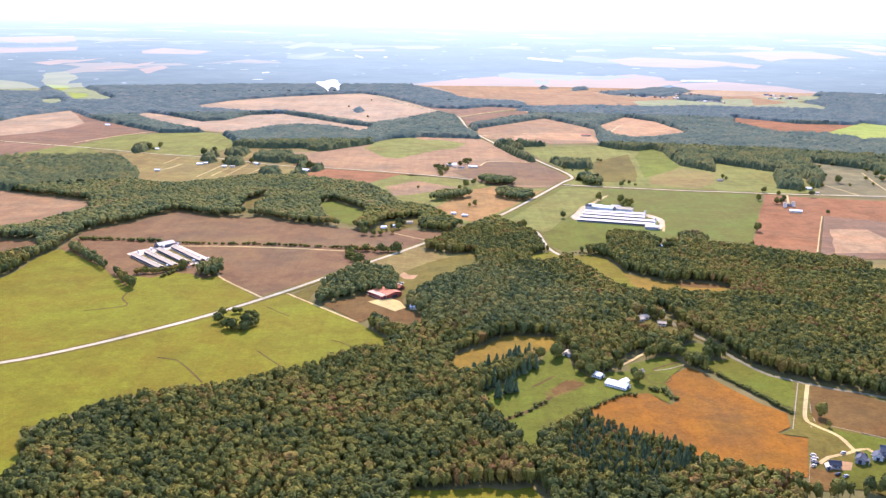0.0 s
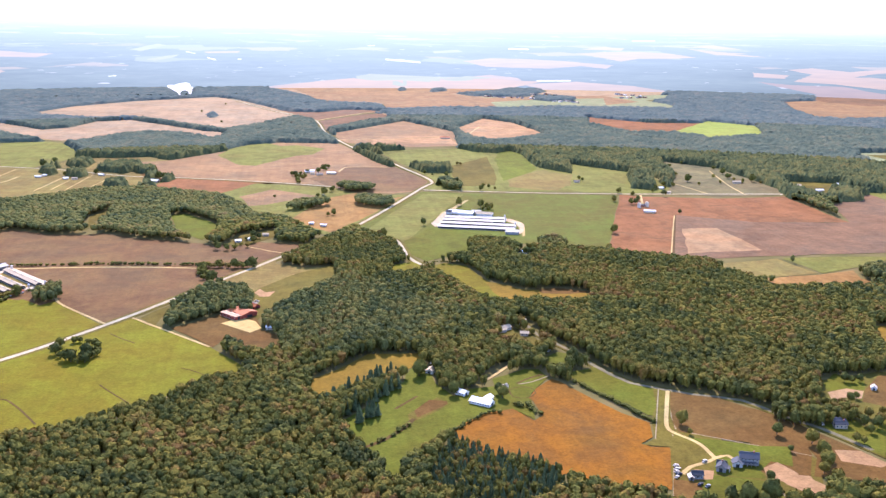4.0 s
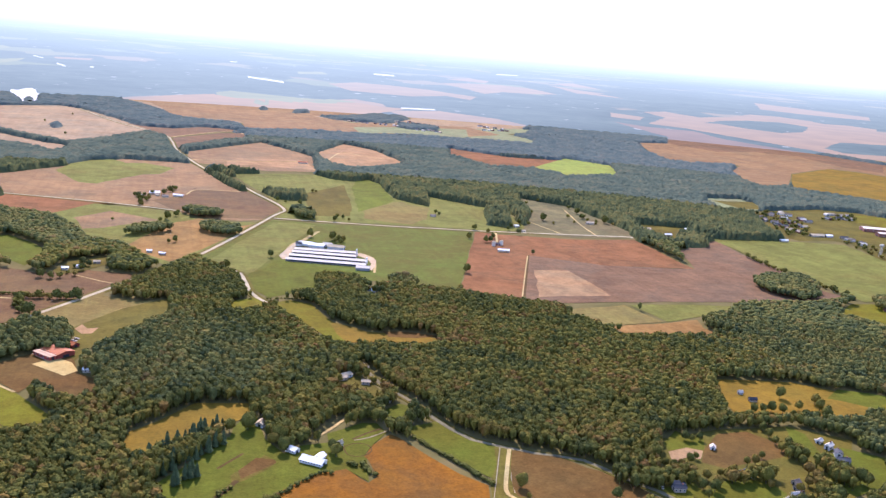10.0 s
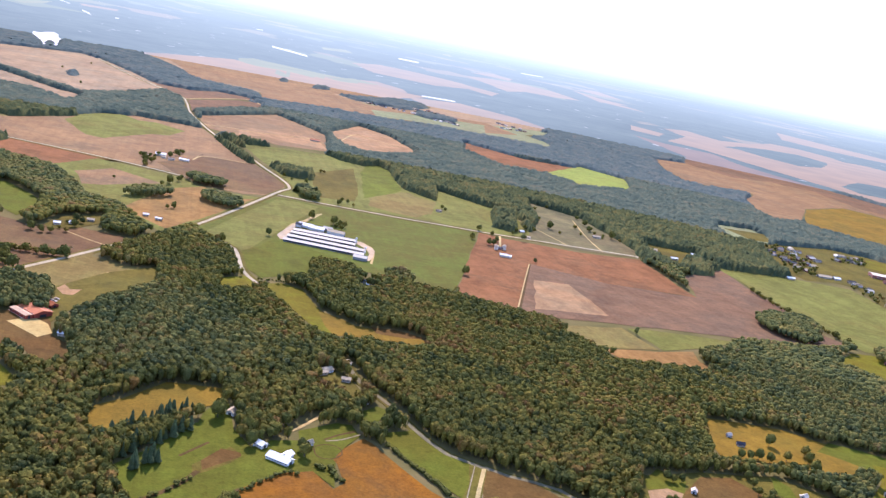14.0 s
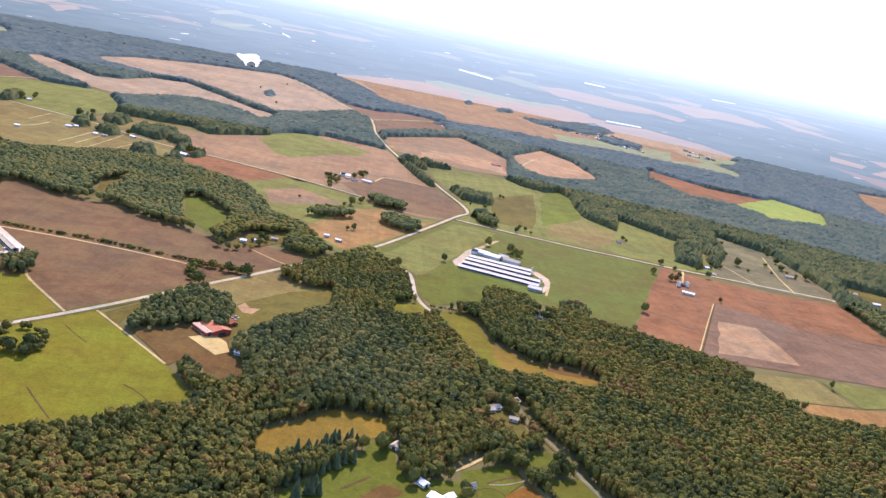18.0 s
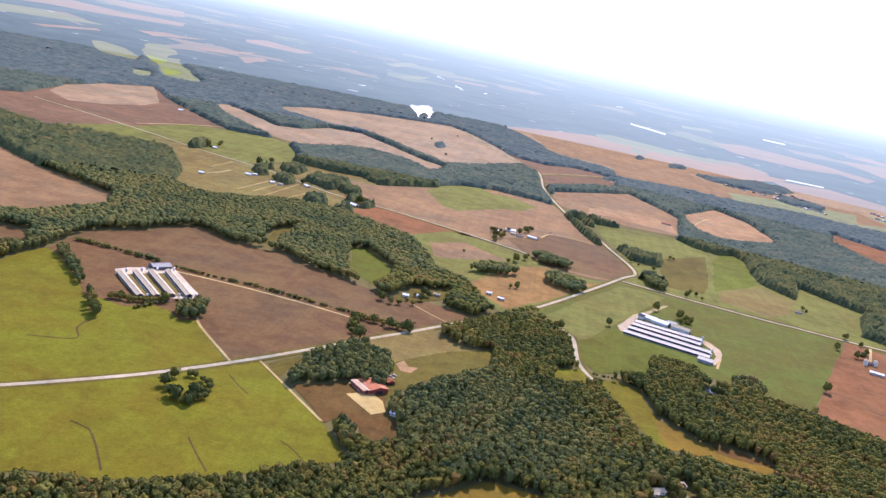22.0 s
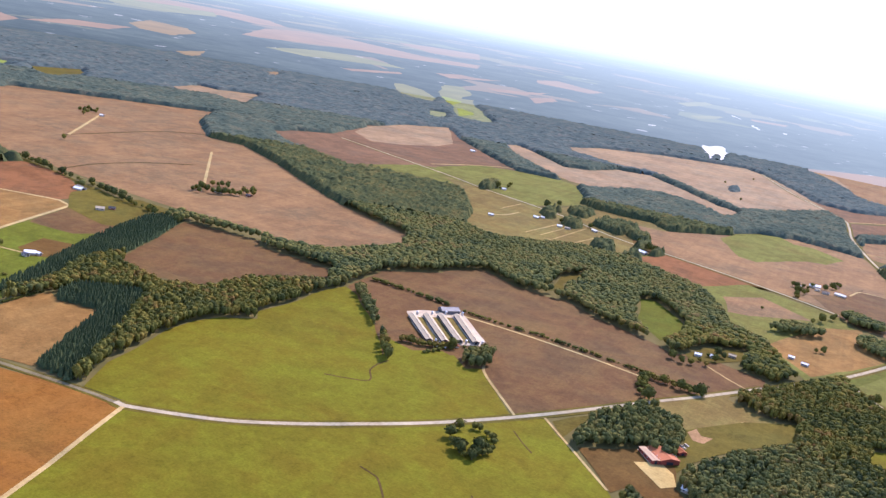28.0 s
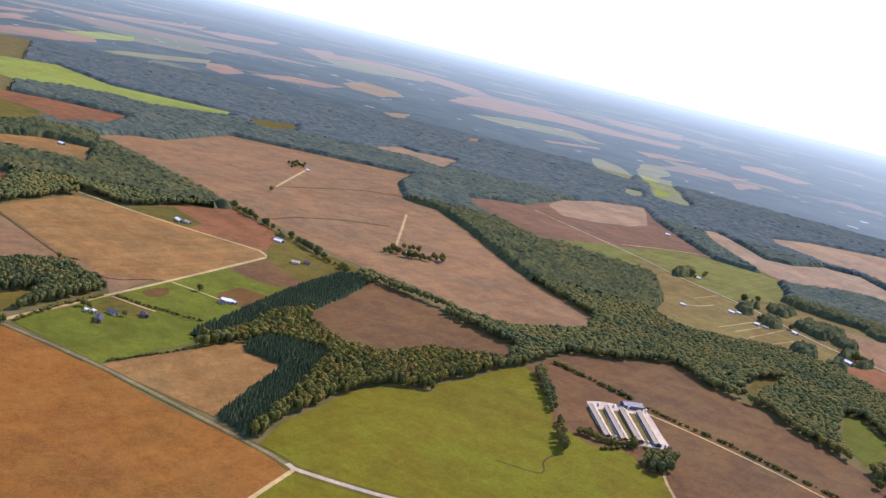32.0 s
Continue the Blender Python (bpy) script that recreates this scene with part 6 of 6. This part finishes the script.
for (x, y) in ((443, 631), (450, 601), (437, 590), (597, 746), (582, 703), (406, 677)):
    vehicle(x, y, 20 + x % 90, 5, WHITE_ROOF, "white vehicle parked in a garden")

# farms and houses farther off
def farm(x, y, l, w, roof, yaw):
    """A farmhouse or, when large, a barn."""
    l, w = l * 0.72, w * 0.72
    if l:
        big = l > 13.5
        gable("barn" if big else "farmhouse", x, y, yaw, l, w, 3.4 if big else 2.9, w * 0.2, TAN_WALL if roof is not DARK_ROOF else BRICK_WALL, BRIGHT_ROOF if roof is WHITE_ROOF else roof,
              "%s-roofed %s among the fields" % (roof.name.split("_")[0], "barn" if big else "farmhouse"), "barn" if big else "house", windows=2)


farm(17, 1981, 26, 16, WHITE_ROOF, 5)
farm(-8, 1946, 10, 8, WHITE_ROOF, 0)
farm(61, 1957, 26, 9, WHITE_ROOF, -22)
farm(37, 1948, 16, 10, BROWN_ROOF, 10)
farm(23, 1958, 12, 9, GREY_ROOF, 0)
farm(569, 1509, 26, 9, WHITE_ROOF, -20)
farm(576, 1561, 12, 9, DARK_ROOF, 15)
farm(671, 1727, 13, 9, WHITE_ROOF, 10)
farm(667, 1683, 16, 9, GREY_ROOF, -20)
farm(844, 1775, 22, 9, GREY_ROOF, -10)
farm(-507, 1965, 16, 10, WHITE_ROOF, -10)
farm(-498, 1979, 10, 7, WHITE_ROOF, 0)
farm(-450, 1937, 12, 9, WHITE_ROOF, 20)
farm(-433, 1936, 14, 8, GREY_ROOF, 0)
farm(-391, 1977, 17, 8, WHITE_ROOF, -35)
farm(-276, 1890, 22, 14, WHITE_ROOF, -30)
farm(-293, 1885, 12, 9, GREY_ROOF, 10)
farm(-663, 2192, 14, 9, WHITE_ROOF, 0)
farm(-351, 2262, 16, 9, WHITE_ROOF, 0)
farm(-788, 812, 24, 9, DARK_ROOF, -40)
farm(-801, 838, 15, 10, BLUE_ROOF, 10)
farm(-785, 866, 15, 9, DARK_ROOF, -20)
farm(-801, 995, 17, 12, WHITE_ROOF, 40)
farm(-793, 1000, 9, 6, WHITE_ROOF, 0)
farm(-798, 986, 10, 8, BLUE_ROOF, 0)
farm(-814, 815, 6, 5, WHITE_ROOF, 0)
farm(-808, 820, 6, 5, WHITE_ROOF, 0)
farm(-1121, 1191, 16, 10, GREY_ROOF, 0)
farm(-1018, 1291, 24, 13, GREY_ROOF, -15)
farm(-908, 1240, 12, 9, DARK_ROOF, 30)
farm(-1654, 1306, 20, 12, WHITE_ROOF, 0)
farm(-1586, 1373, 40, 16, GREY_ROOF, -10)
farm(-1528, 1334, 30, 14, GREY_ROOF, -10)
farm(-1016, 1285, 18, 12, WHITE_ROOF, 15)
farm(-914, 1223, 16, 12, GREY_ROOF, 40)
farm(-1133, 1183, 20, 10, WHITE_ROOF, -10)
farm(-914, 1492, 24, 9, GREY_ROOF, -12)
farm(-873, 1521, 12, 8, DARK_ROOF, 0)
farm(-1520, 1860, 14, 9, WHITE_ROOF, 0)
farm(-29, 969, 14, 9, WHITE_ROOF, -10)
farm(-16, 969, 16, 9, GREY_ROOF, 10)
farm(16, 1471, 10, 7, WHITE_ROOF, 0)
farm(34, 1455, 12, 7, WHITE_ROOF, -20)
farm(532, 1814, 14, 9, BROWN_ROOF, 0)
farm(377, 2528, 34, 14, RED_ROOF, -10)
farm(-945, 2682, 18, 12, WHITE_ROOF, 0)
farm(-570, 1879, 14, 9, WHITE_ROOF, 0)
farm(1035, 1727, 24, 12, WHITE_ROOF, -30)
farm(940, 1727, 30, 14, GREY_ROOF, -5)
farm(959, 1671, 20, 10, WHITE_ROOF, 0)
farm(1195, 1639, 22, 10, WHITE_ROOF, -5)
farm(1315, 1699, 40, 16, GREY_ROOF, -5)
farm(1341, 1695, 20, 14, WHITE_ROOF, -5)
farm(1029, 1153, 26, 12, DARK_ROOF, -12)
farm(1039, 1142, 10, 8, WHITE_ROOF, 0)
farm(953, 1042, 16, 9, GREY_ROOF, 10)
farm(955, 1032, 8, 6, WHITE_ROOF, 0)
farm(201, 931, 13, 9, GREY_ROOF, 20)
farm(222, 918, 11, 8, GREY_ROOF, -15)
farm(233, 883, 13, 9, BROWN_ROOF, 40)
farm(-87, 1362, 11, 8, WHITE_ROOF, 10)
farm(-69, 1372, 13, 8, WHITE_ROOF, -10)
farm(-50, 1399, 12, 8, GREY_ROOF, 0)
for (x, y) in ((567, 1554), (583, 1561)):
    silo(x, y, 3.2, 7.5, "silos at the roadside farm")
for (x, y), l, w, yaw in zip(((1521, 1770), (1509, 1713)), (62, 58), (30, 20), (-22, -14)):
    gable("factory_hall", x, y, yaw, l, w, 7, 1.6, BRICK_WALL, WHITE_ROOF, "long factory hall with a flat white roof", "factory", windows=8)

(x, y), = ((1314, 1513),)
tower = base("water_tower", x, y, 0, "pale water tower on tall legs at the village edge", "water tower")
bm = bmesh.new()
bmesh.ops.create_uvsphere(bm, u_segments=20, v_segments=12, radius=4.2, matrix=Matrix.Translation((0, 0, 22)) @ Matrix.Diagonal((1, 1, 0.75, 1)))
part("tank", bm, WHITE_ROOF, tower)
part("riser", ring(bmesh.new(), 0.45, 0.45, -0.5, 20), WHITE_ROOF, tower)
for k in range(6):
    a = math.pi / 3 * k
    bm = bmesh.new()
    box(bm, 2.6 * math.cos(a) - 0.13, 2.6 * math.cos(a) + 0.13, 2.6 * math.sin(a) - 0.13, 2.6 * math.sin(a) + 0.13, -0.5, 22)
    part("leg", bm, WHITE_ROOF, tower)
part("catwalk", ring(bmesh.new(), 4.5, 4.5, 21.2, 21.5, 20), GREY_ROOF, tower)

# village houses, each its own
vil = random.Random(3)
STREETS = (((1323, 1914), (1293, 1715)), ((1375, 1961), (1357, 1784)), ((1416, 1991), (1415, 1845)), ((1478, 1910), (1578, 1906)), ((1533, 1964), (1600, 1952)),
           ((1407, 1604), (1341, 1424)), ((1451, 1631), (1403, 1485)), ((1500, 1672), (1466, 1550)), ((1375, 1696), (1357, 1608)),
           ((907, 3829), (1001, 3648)), ((1019, 4049), (1114, 3850)), ((1280, 3816), (1422, 3849)), ((735, 3922), (886, 3821)), ((962, 4036), (1047, 3605)), ((1327, 4029), (1406, 3905)))
for a, b in STREETS:
    x, y, yaw, length = along(a, b)
    count = max(5, min(18, int(length / 21)))
    for i in range(count):
        t = (i + vil.uniform(0.2, 0.8)) / count
        gable("house", a[0] + (b[0] - a[0]) * t + vil.uniform(-8, 8), a[1] + (b[1] - a[1]) * t + vil.uniform(-8, 8), yaw + vil.choice((0, 90)) + vil.uniform(-8, 8),
              vil.uniform(12, 17), vil.uniform(8, 10), 3.2, 2.4, vil.choice((WHITE_WALL, TAN_WALL, BRICK_WALL)), vil.choice((GREY_ROOF, DARK_ROOF, BROWN_ROOF, WHITE_ROOF, BLUE_ROOF)),
              "small village house among trees", "house", "village houses", windows=1)


# ---- single trees ----
def blob(v, f, scale, lift):
    return v * np.array(scale) + np.array([0, 0, lift]), f


def mesh_part(name, v, f, material, parent, tone=0.4, label=""):
    ob = tri_mesh(name, v, f, material, np.full(len(v), tone))
    ob.parent = parent
    return tagged(ob, label)


def limb(a, b, r0, r1, n=6):
    d = Vector(b) - Vector(a)
    m = Matrix.Translation(a) @ d.to_track_quat("Z", "Y").to_matrix().to_4x4()
    bm = ring(bmesh.new(), r0, r1, 0, d.length, n)
    bmesh.ops.transform(bm, matrix=m, verts=bm.verts)
    return bm


def broad_tree(height, radius, tone, label):
    ob = tagged(new("tree"), label, "tree")
    part("trunk", limb((0, 0, -0.6), (0.1, 0, height * 0.45), 0.4, 0.22), BARK, ob)
    for k in range(4):
        a = 1.57 * k + rnd.uniform(-0.4, 0.4)
        part("limb", limb((0, 0, height * 0.3), (radius * 0.6 * math.cos(a), radius * 0.6 * math.sin(a), height * 0.62), 0.16, 0.06), BARK, ob)
    v, f = crown(2, 12, 150, (0.12, 0.26))
    mesh_part("crown", *blob(v, f, (radius, radius, height * 0.42), height * 0.58), LEAF, ob, tone)
    return ob


def small_tree(height, radius, tone, label):
    ob = tagged(new("small_tree"), label, "small tree")
    part("trunk", limb((0, 0, -0.6), (0.1, 0, height * 0.5), 0.35, 0.15), BARK, ob)
    v, f = crown(1, 9, 70, (0.16, 0.32))
    mesh_part("crown", *blob(v, f, (radius, radius, height * 0.45), height * 0.55), LEAF, ob, tone)
    return ob


def conifer(height, radius, label):
    ob = tagged(new("conifer"), label, "conifer tree")
    part("trunk", limb((0, 0, -0.6), (0, 0, height * 0.6), 0.3, 0.12), BARK, ob)
    v, f = spire(9, 7)
    mesh_part("crown", v * np.array([radius, radius, height]), f, PINE, ob, 0.45)
    return ob


def shrub(label):
    ob = tagged(new("shrub"), label, "shrub")
    part("stem", limb((0, 0, -0.3), (0.1, 0, 1.5), 0.12, 0.05), BARK, ob)
    v, f = crown(1, 6, 40, (0.2, 0.4))
    mesh_part("crown", *blob(v, f, (2.3, 2.3, 1.7), 1.6), LEAF, ob, 0.3)
    return ob


TREES = [broad_tree(15, 5.5, 0.25, "dark green broadleaf tree standing in a field"), broad_tree(13, 5.0, 0.5, "olive green broadleaf tree beside a farm"),
         broad_tree(11, 4.4, 0.7, "yellowing broadleaf tree in a garden")]
CONES = [conifer(14, 3.4, "dark blue-green conifer in a shelter belt"), conifer(11, 2.9, "slender dark conifer in a shelter belt")]
LOW = [small_tree(9, 4.0, 0.2, "dark green small tree near the houses"), small_tree(7.5, 3.4, 0.4, "olive green small tree in a hedge"), small_tree(6.5, 3.2, 0.6, "yellowish small tree in a hedge")]
SHRUBS = [shrub("rounded dark green hedge shrub")]
used = set()
trees = random.Random(21)


def put_tree(kinds, x, y, lo=0.8, hi=1.2, group=""):
    ob = kinds[trees.randrange(len(kinds))]
    m = pose(x, y, land_z(x, y), 0, 0, trees.uniform(0, 360)) @ Matrix.Scale(trees.uniform(lo, hi), 4)
    if ob.name in used:
        ob = copy_thing(ob, m)
    else:
        used.add(ob.name)
        ob.matrix_basis = m
    if group:
        tagged(ob, group=group)


def row(kinds, line, count, lo=0.8, hi=1.2, spread=1.5, group=""):
    """Trees strung along a line."""
    total = [0.0]
    for a, b in zip(line, line[1:]):
        total.append(total[-1] + math.hypot(b[0] - a[0], b[1] - a[1]))
    for i in range(count):
        d = (i + trees.uniform(0.2, 0.8)) / count * total[-1]
        k = max(j for j in range(len(line) - 1) if total[j] <= d)
        t = (d - total[k]) / max(total[k + 1] - total[k], 1e-6)
        put_tree(kinds, line[k][0] + (line[k + 1][0] - line[k][0]) * t + trees.uniform(-spread, spread), line[k][1] + (line[k + 1][1] - line[k][1]) * t + trees.uniform(-spread, spread), lo, hi, group)


def spots(kinds, places, lo=0.8, hi=1.2, group=""):
    for x, y in places:
        put_tree(kinds, x, y, lo, hi, group)


spots(TREES, ((461, 1365), (542, 1613), (577, 1691), (113, 1376), (118, 1377)), 0.8, 1.1)
row(CONES, ((12, 747), (26, 766), (40, 783), (54, 800), (72, 818), (88, 822)), 26, 0.9, 1.35, 3, "conifer belt by the orange field")
row(CONES, ((35, 738), (50, 762), (65, 777), (82, 797)), 13, 0.8, 1.2, 5, "conifer belt by the orange field")
row(CONES, ((40, 722), (49, 730), (63, 745)), 7, 0.8, 1.1, 4, "conifer belt by the orange field")
row(SHRUBS, ((239, 784), (251, 758), (263, 731), (275, 699)), 30, 0.8, 1.35, 1.0, "hedge along the orange field")
row(SHRUBS, ((222, 821), (229, 806), (239, 784)), 9, 1.0, 1.5, 1.5, "hedge along the orange field")
row(SHRUBS, ((175, 746), (183, 741), (190, 724)), 11, 0.9, 1.5, 2.0, "thicket in the orange field")
row(SHRUBS, ((117, 702), (133, 718), (150, 733), (161, 732)), 14, 0.7, 1.1, 1.0, "hedge along the pasture")
row(SHRUBS, ((51, 685), (66, 695), (83, 715)), 10, 0.7, 1.2, 2.0, "scrub along the pasture ditch")
spots(TREES, ((104, 819), (121, 787), (128, 774), (121, 808), (127, 794), (166, 771), (167, 761), (80, 793), (89, 817), (107, 828), (135, 810), (149, 795)), 0.7, 1.1, "trees round the stable")
row(SHRUBS, ((-361, 1260), (-327, 1257), (-268, 1257), (-193, 1249), (-127, 1239), (-99, 1236), (-67, 1234)), 62, 0.6, 1.7, 1.6, "hedge along the farm track")
row(SHRUBS, ((-500, 1279), (-456, 1276), (-415, 1271), (-382, 1265)), 26, 0.9, 2.0, 2, "hedge along the farm track")
row(SHRUBS, ((-333, 1080), (-323, 1114), (-307, 1140)), 10, 0.9, 1.5, 3, "shrubs round the poultry yard")
spots(TREES, ((-943, 1472), (-942, 1482), (-928, 1480), (-953, 1526), (-944, 1531), (-943, 1540), (-931, 1540), (-907, 1483), (-895, 1498), (-889, 1504), (-894, 1535), (-879, 1541)), 0.7, 1.05, "trees round the lone farm")
spots(TREES, ((-1555, 1852), (-1569, 1878), (-1554, 1877), (-1541, 1826), (-1036, 1309), (-1031, 1296), (-1227, 1191), (-1327, 1560)), 0.7, 1.0)
row(SHRUBS, ((-850, 876), (-815, 888), (-785, 903), (-753, 921)), 22, 0.8, 1.3, 1.0, "row of young trees in the meadow")
row(SHRUBS, ((-810, 734), (-839, 801), (-854, 863)), 38, 0.9, 1.6, 1.5, "roadside hedge by the meadow")
row(SHRUBS, ((-692, 756), (-691, 811), (-692, 870), (-695, 915)), 48, 0.6, 1.1, 1.0, "hedge between meadow and stubble")
spots(TREES, ((-808, 719), (-804, 712), (-842, 988), (-791, 845), (-822, 823), (-829, 821)), 0.6, 0.9)
spots(TREES, ((-6, 1864), (-5, 1912), (7, 1910), (29, 1700), (41, 1721), (55, 1753), (57, 2036), (3, 1895), (59, 1777), (-18, 1942)), 0.7, 1.1, "trees round the white barn")
spots(TREES, ((563, 1584), (572, 1585), (594, 1666), (587, 1616), (541, 1609), (577, 1699), (657, 1722), (643, 1695), (709, 1783), (703, 1747), (689, 1762), (616, 1497), (811, 1777), (850, 1831), (863, 1788), (905, 1824)), 0.5, 0.85)
spots(TREES, ((298, 1577), (299, 1557), (313, 1564), (306, 1544), (306, 1568), (265, 1600), (186, 1450)), 0.7, 1.1)
spots(LOW, ((-11, 1937), (-7, 1898), (-3, 1854), (-1, 1959), (7, 1954), (13, 1978), (35, 1980), (46, 2009), (53, 2050), (51, 2007)), 0.8, 1.3, "trees round the white barn")
row(LOW, ((1016, 1498), (1012, 1399), (1017, 1323), (1021, 1219)), 34, 0.7, 1.05, 3, "hedge across the valley fields")
row(LOW, ((-122, 1188), (-122, 1225), (-108, 1226), (-87, 1222), (-67, 1218), (-55, 1218)), 24, 0.7, 1.3, 3.0, "tree line across the bean field")
spots(LOW, ((-116, 1168), (-109, 1159), (-104, 1157), (-111, 1180), (-118, 1190)), 1.0, 1.5, "tree line across the bean field")
row(SHRUBS, ((158, 1221), (178, 1222), (199, 1219), (220, 1220)), 22, 0.5, 1.0, 1.5, "hedge below the green crop")
spots(LOW, ((-522, 2051), (-513, 2043), (-500, 2029), (-504, 2057), (-518, 2068), (-493, 2018), (-497, 2042), (-516, 2117), (-522, 2161), (-535, 2111), (-454, 1984), (-455, 2007), (-448, 2010), (-439, 2005), (-430, 1994), (-429, 2012), (-455, 2032), (-463, 2025), (-462, 1986), (-359, 1874), (-356, 1895), (-347, 1894), (-336, 1883), (-325, 1862), (-352, 1842), (-341, 1859), (-296, 1934), (-299, 1966), (-263, 1918), (-255, 1925), (-250, 1926), (-273, 1930), (-266, 1947), (-330, 2021), (-309, 2034), (-296, 2012), (-305, 2017), (-681, 2198), (-670, 2188), (-675, 2264), (-668, 2233), (-406, 2000)), 0.9, 1.5, "trees round the roadside houses")
row(LOW, ((-368, 1097), (-358, 1103), (-347, 1102), (-335, 1110), (-325, 1117), (-315, 1127)), 20, 0.7, 1.2, 2, "low trees south of the poultry houses")
spots(LOW, ((197, 926), (211, 949), (220, 938), (230, 922), (228, 881), (242, 895), (210, 909)), 0.8, 1.3, "trees along the wooded lane")
row(TREES, ((383, 646), (374, 621), (361, 582), (354, 548)), 9, 0.8, 1.2, 4, "trees beside the lane")
row(TREES, ((280, 567), (297, 566), (316, 562), (341, 557), (356, 541)), 14, 0.7, 1.1, 5, "trees below the new houses")
spots(TREES[:2], ((295, 691), (357, 635), (320, 593), (295, 673)), 0.4, 0.6)
spots(TREES, ((296, 692), (361, 664), (631, 848), (658, 829), (652, 814), (740, 875), (629, 816), (468, 678), (496, 674), (561, 663), (577, 664), (497, 617), (498, 630), (535, 637), (580, 659), (623, 684)), 0.7, 1.1)
spots(TREES, ((29, 1700), (39, 1730), (-46, 1705), (52, 1542), (43, 1535), (-236, 2959), (-6, 1852), (-271, 3579), (-328, 3303)), 0.5, 0.8)
spots(TREES, ((349, 1770), (340, 1778), (329, 1741), (356, 1747), (546, 1845), (548, 1827), (342, 2058), (335, 2059), (273, 1964), (289, 1909), (287, 1809), (268, 1825), (262, 1919), (249, 1943)), 0.5, 0.8)
spots(TREES, ((474, 761), (479, 758), (487, 759), (428, 713), (433, 709), (442, 712), (453, 717), (462, 723), (391, 703), (394, 696), (409, 693), (420, 695), (440, 682), (438, 672), (435, 658), (445, 666), (450, 686), (453, 674), (415, 645), (419, 641), (465, 691), (468, 686), (477, 692), (491, 689), (501, 693), (510, 697), (507, 686), (509, 708), (522, 718), (501, 708), (495, 666), (434, 622), (435, 615), (444, 618), (445, 611), (445, 632), (421, 611), (466, 635), (466, 624), (465, 614), (480, 627)), 0.55, 0.85, "garden trees along the lane")
spots(TREES, ((490, 630), (501, 635), (512, 640), (526, 648), (539, 656), (515, 657), (529, 665), (543, 673), (560, 785), (560, 773), (557, 759), (553, 744), (549, 729), (547, 716), (555, 717), (551, 702), (544, 685), (579, 815), (588, 814), (598, 815), (607, 810), (613, 801), (619, 792), (632, 793), (646, 795)), 0.6, 0.95, "tree belts between the gardens")
spots(LOW, ((-230, 928), (-226, 916), (-220, 906), (-213, 898), (-207, 893), (-201, 889), (-194, 889), (-193, 897), (-190, 903), (-187, 908), (-187, 918), (-190, 929), (-195, 937), (-202, 942), (-211, 948), (-216, 947), (-226, 937), (-229, 935), (-198, 903), (-199, 896), (-196, 908), (-208, 901), (-192, 916)), 0.75, 1.2, "trees round the small clearing in the meadow")
row(LOW, ((-1246, 1367), (-1161, 1351), (-1090, 1336), (-1028, 1328), (-936, 1298), (-857, 1276), (-804, 1266)), 44, 0.7, 1.25, 3.5, "hedgerow beside the wide stubble field")
spots(TREES, ((-941, 1459), (-927, 1458), (-939, 1487), (-913, 1476), (-924, 1505), (-900, 1490), (-896, 1506), (-882, 1507), (-884, 1530), (-873, 1534)), 0.75, 1.0, "trees round the lone farm")
spots(TREES, ((-1583, 1857), (-1571, 1859), (-1591, 1892), (-1566, 1883), (-1580, 1908)), 0.7, 1.0, "trees round the far farm")
spots(LOW, ((-112, 1323), (-99, 1316), (-89, 1320), (-82, 1342), (-76, 1372), (-66, 1360), (-72, 1330), (-67, 1389), (-59, 1383)), 0.7, 1.2, "trees round the cottages at the wood")
spots(LOW, ((834, 2033), (885, 2098), (793, 1996), (883, 2045), (883, 2003), (762, 1885), (754, 1802), (761, 1762), (707, 1768), (872, 1948), (865, 1888), (857, 1838), (852, 1804), (854, 1770), (881, 1787), (925, 1852), (930, 1903), (933, 1957), (919, 2024), (922, 2112), (729, 1846), (678, 1728), (721, 1889), (733, 1948), (789, 2038), (889, 1766), (920, 1796), (939, 2022), (825, 1842)), 0.8, 1.5, "trees in the scrub land")
for a in TREES + CONES + LOW + SHRUBS:
    if a.name not in used:
        put_tree([a], -200, 800)
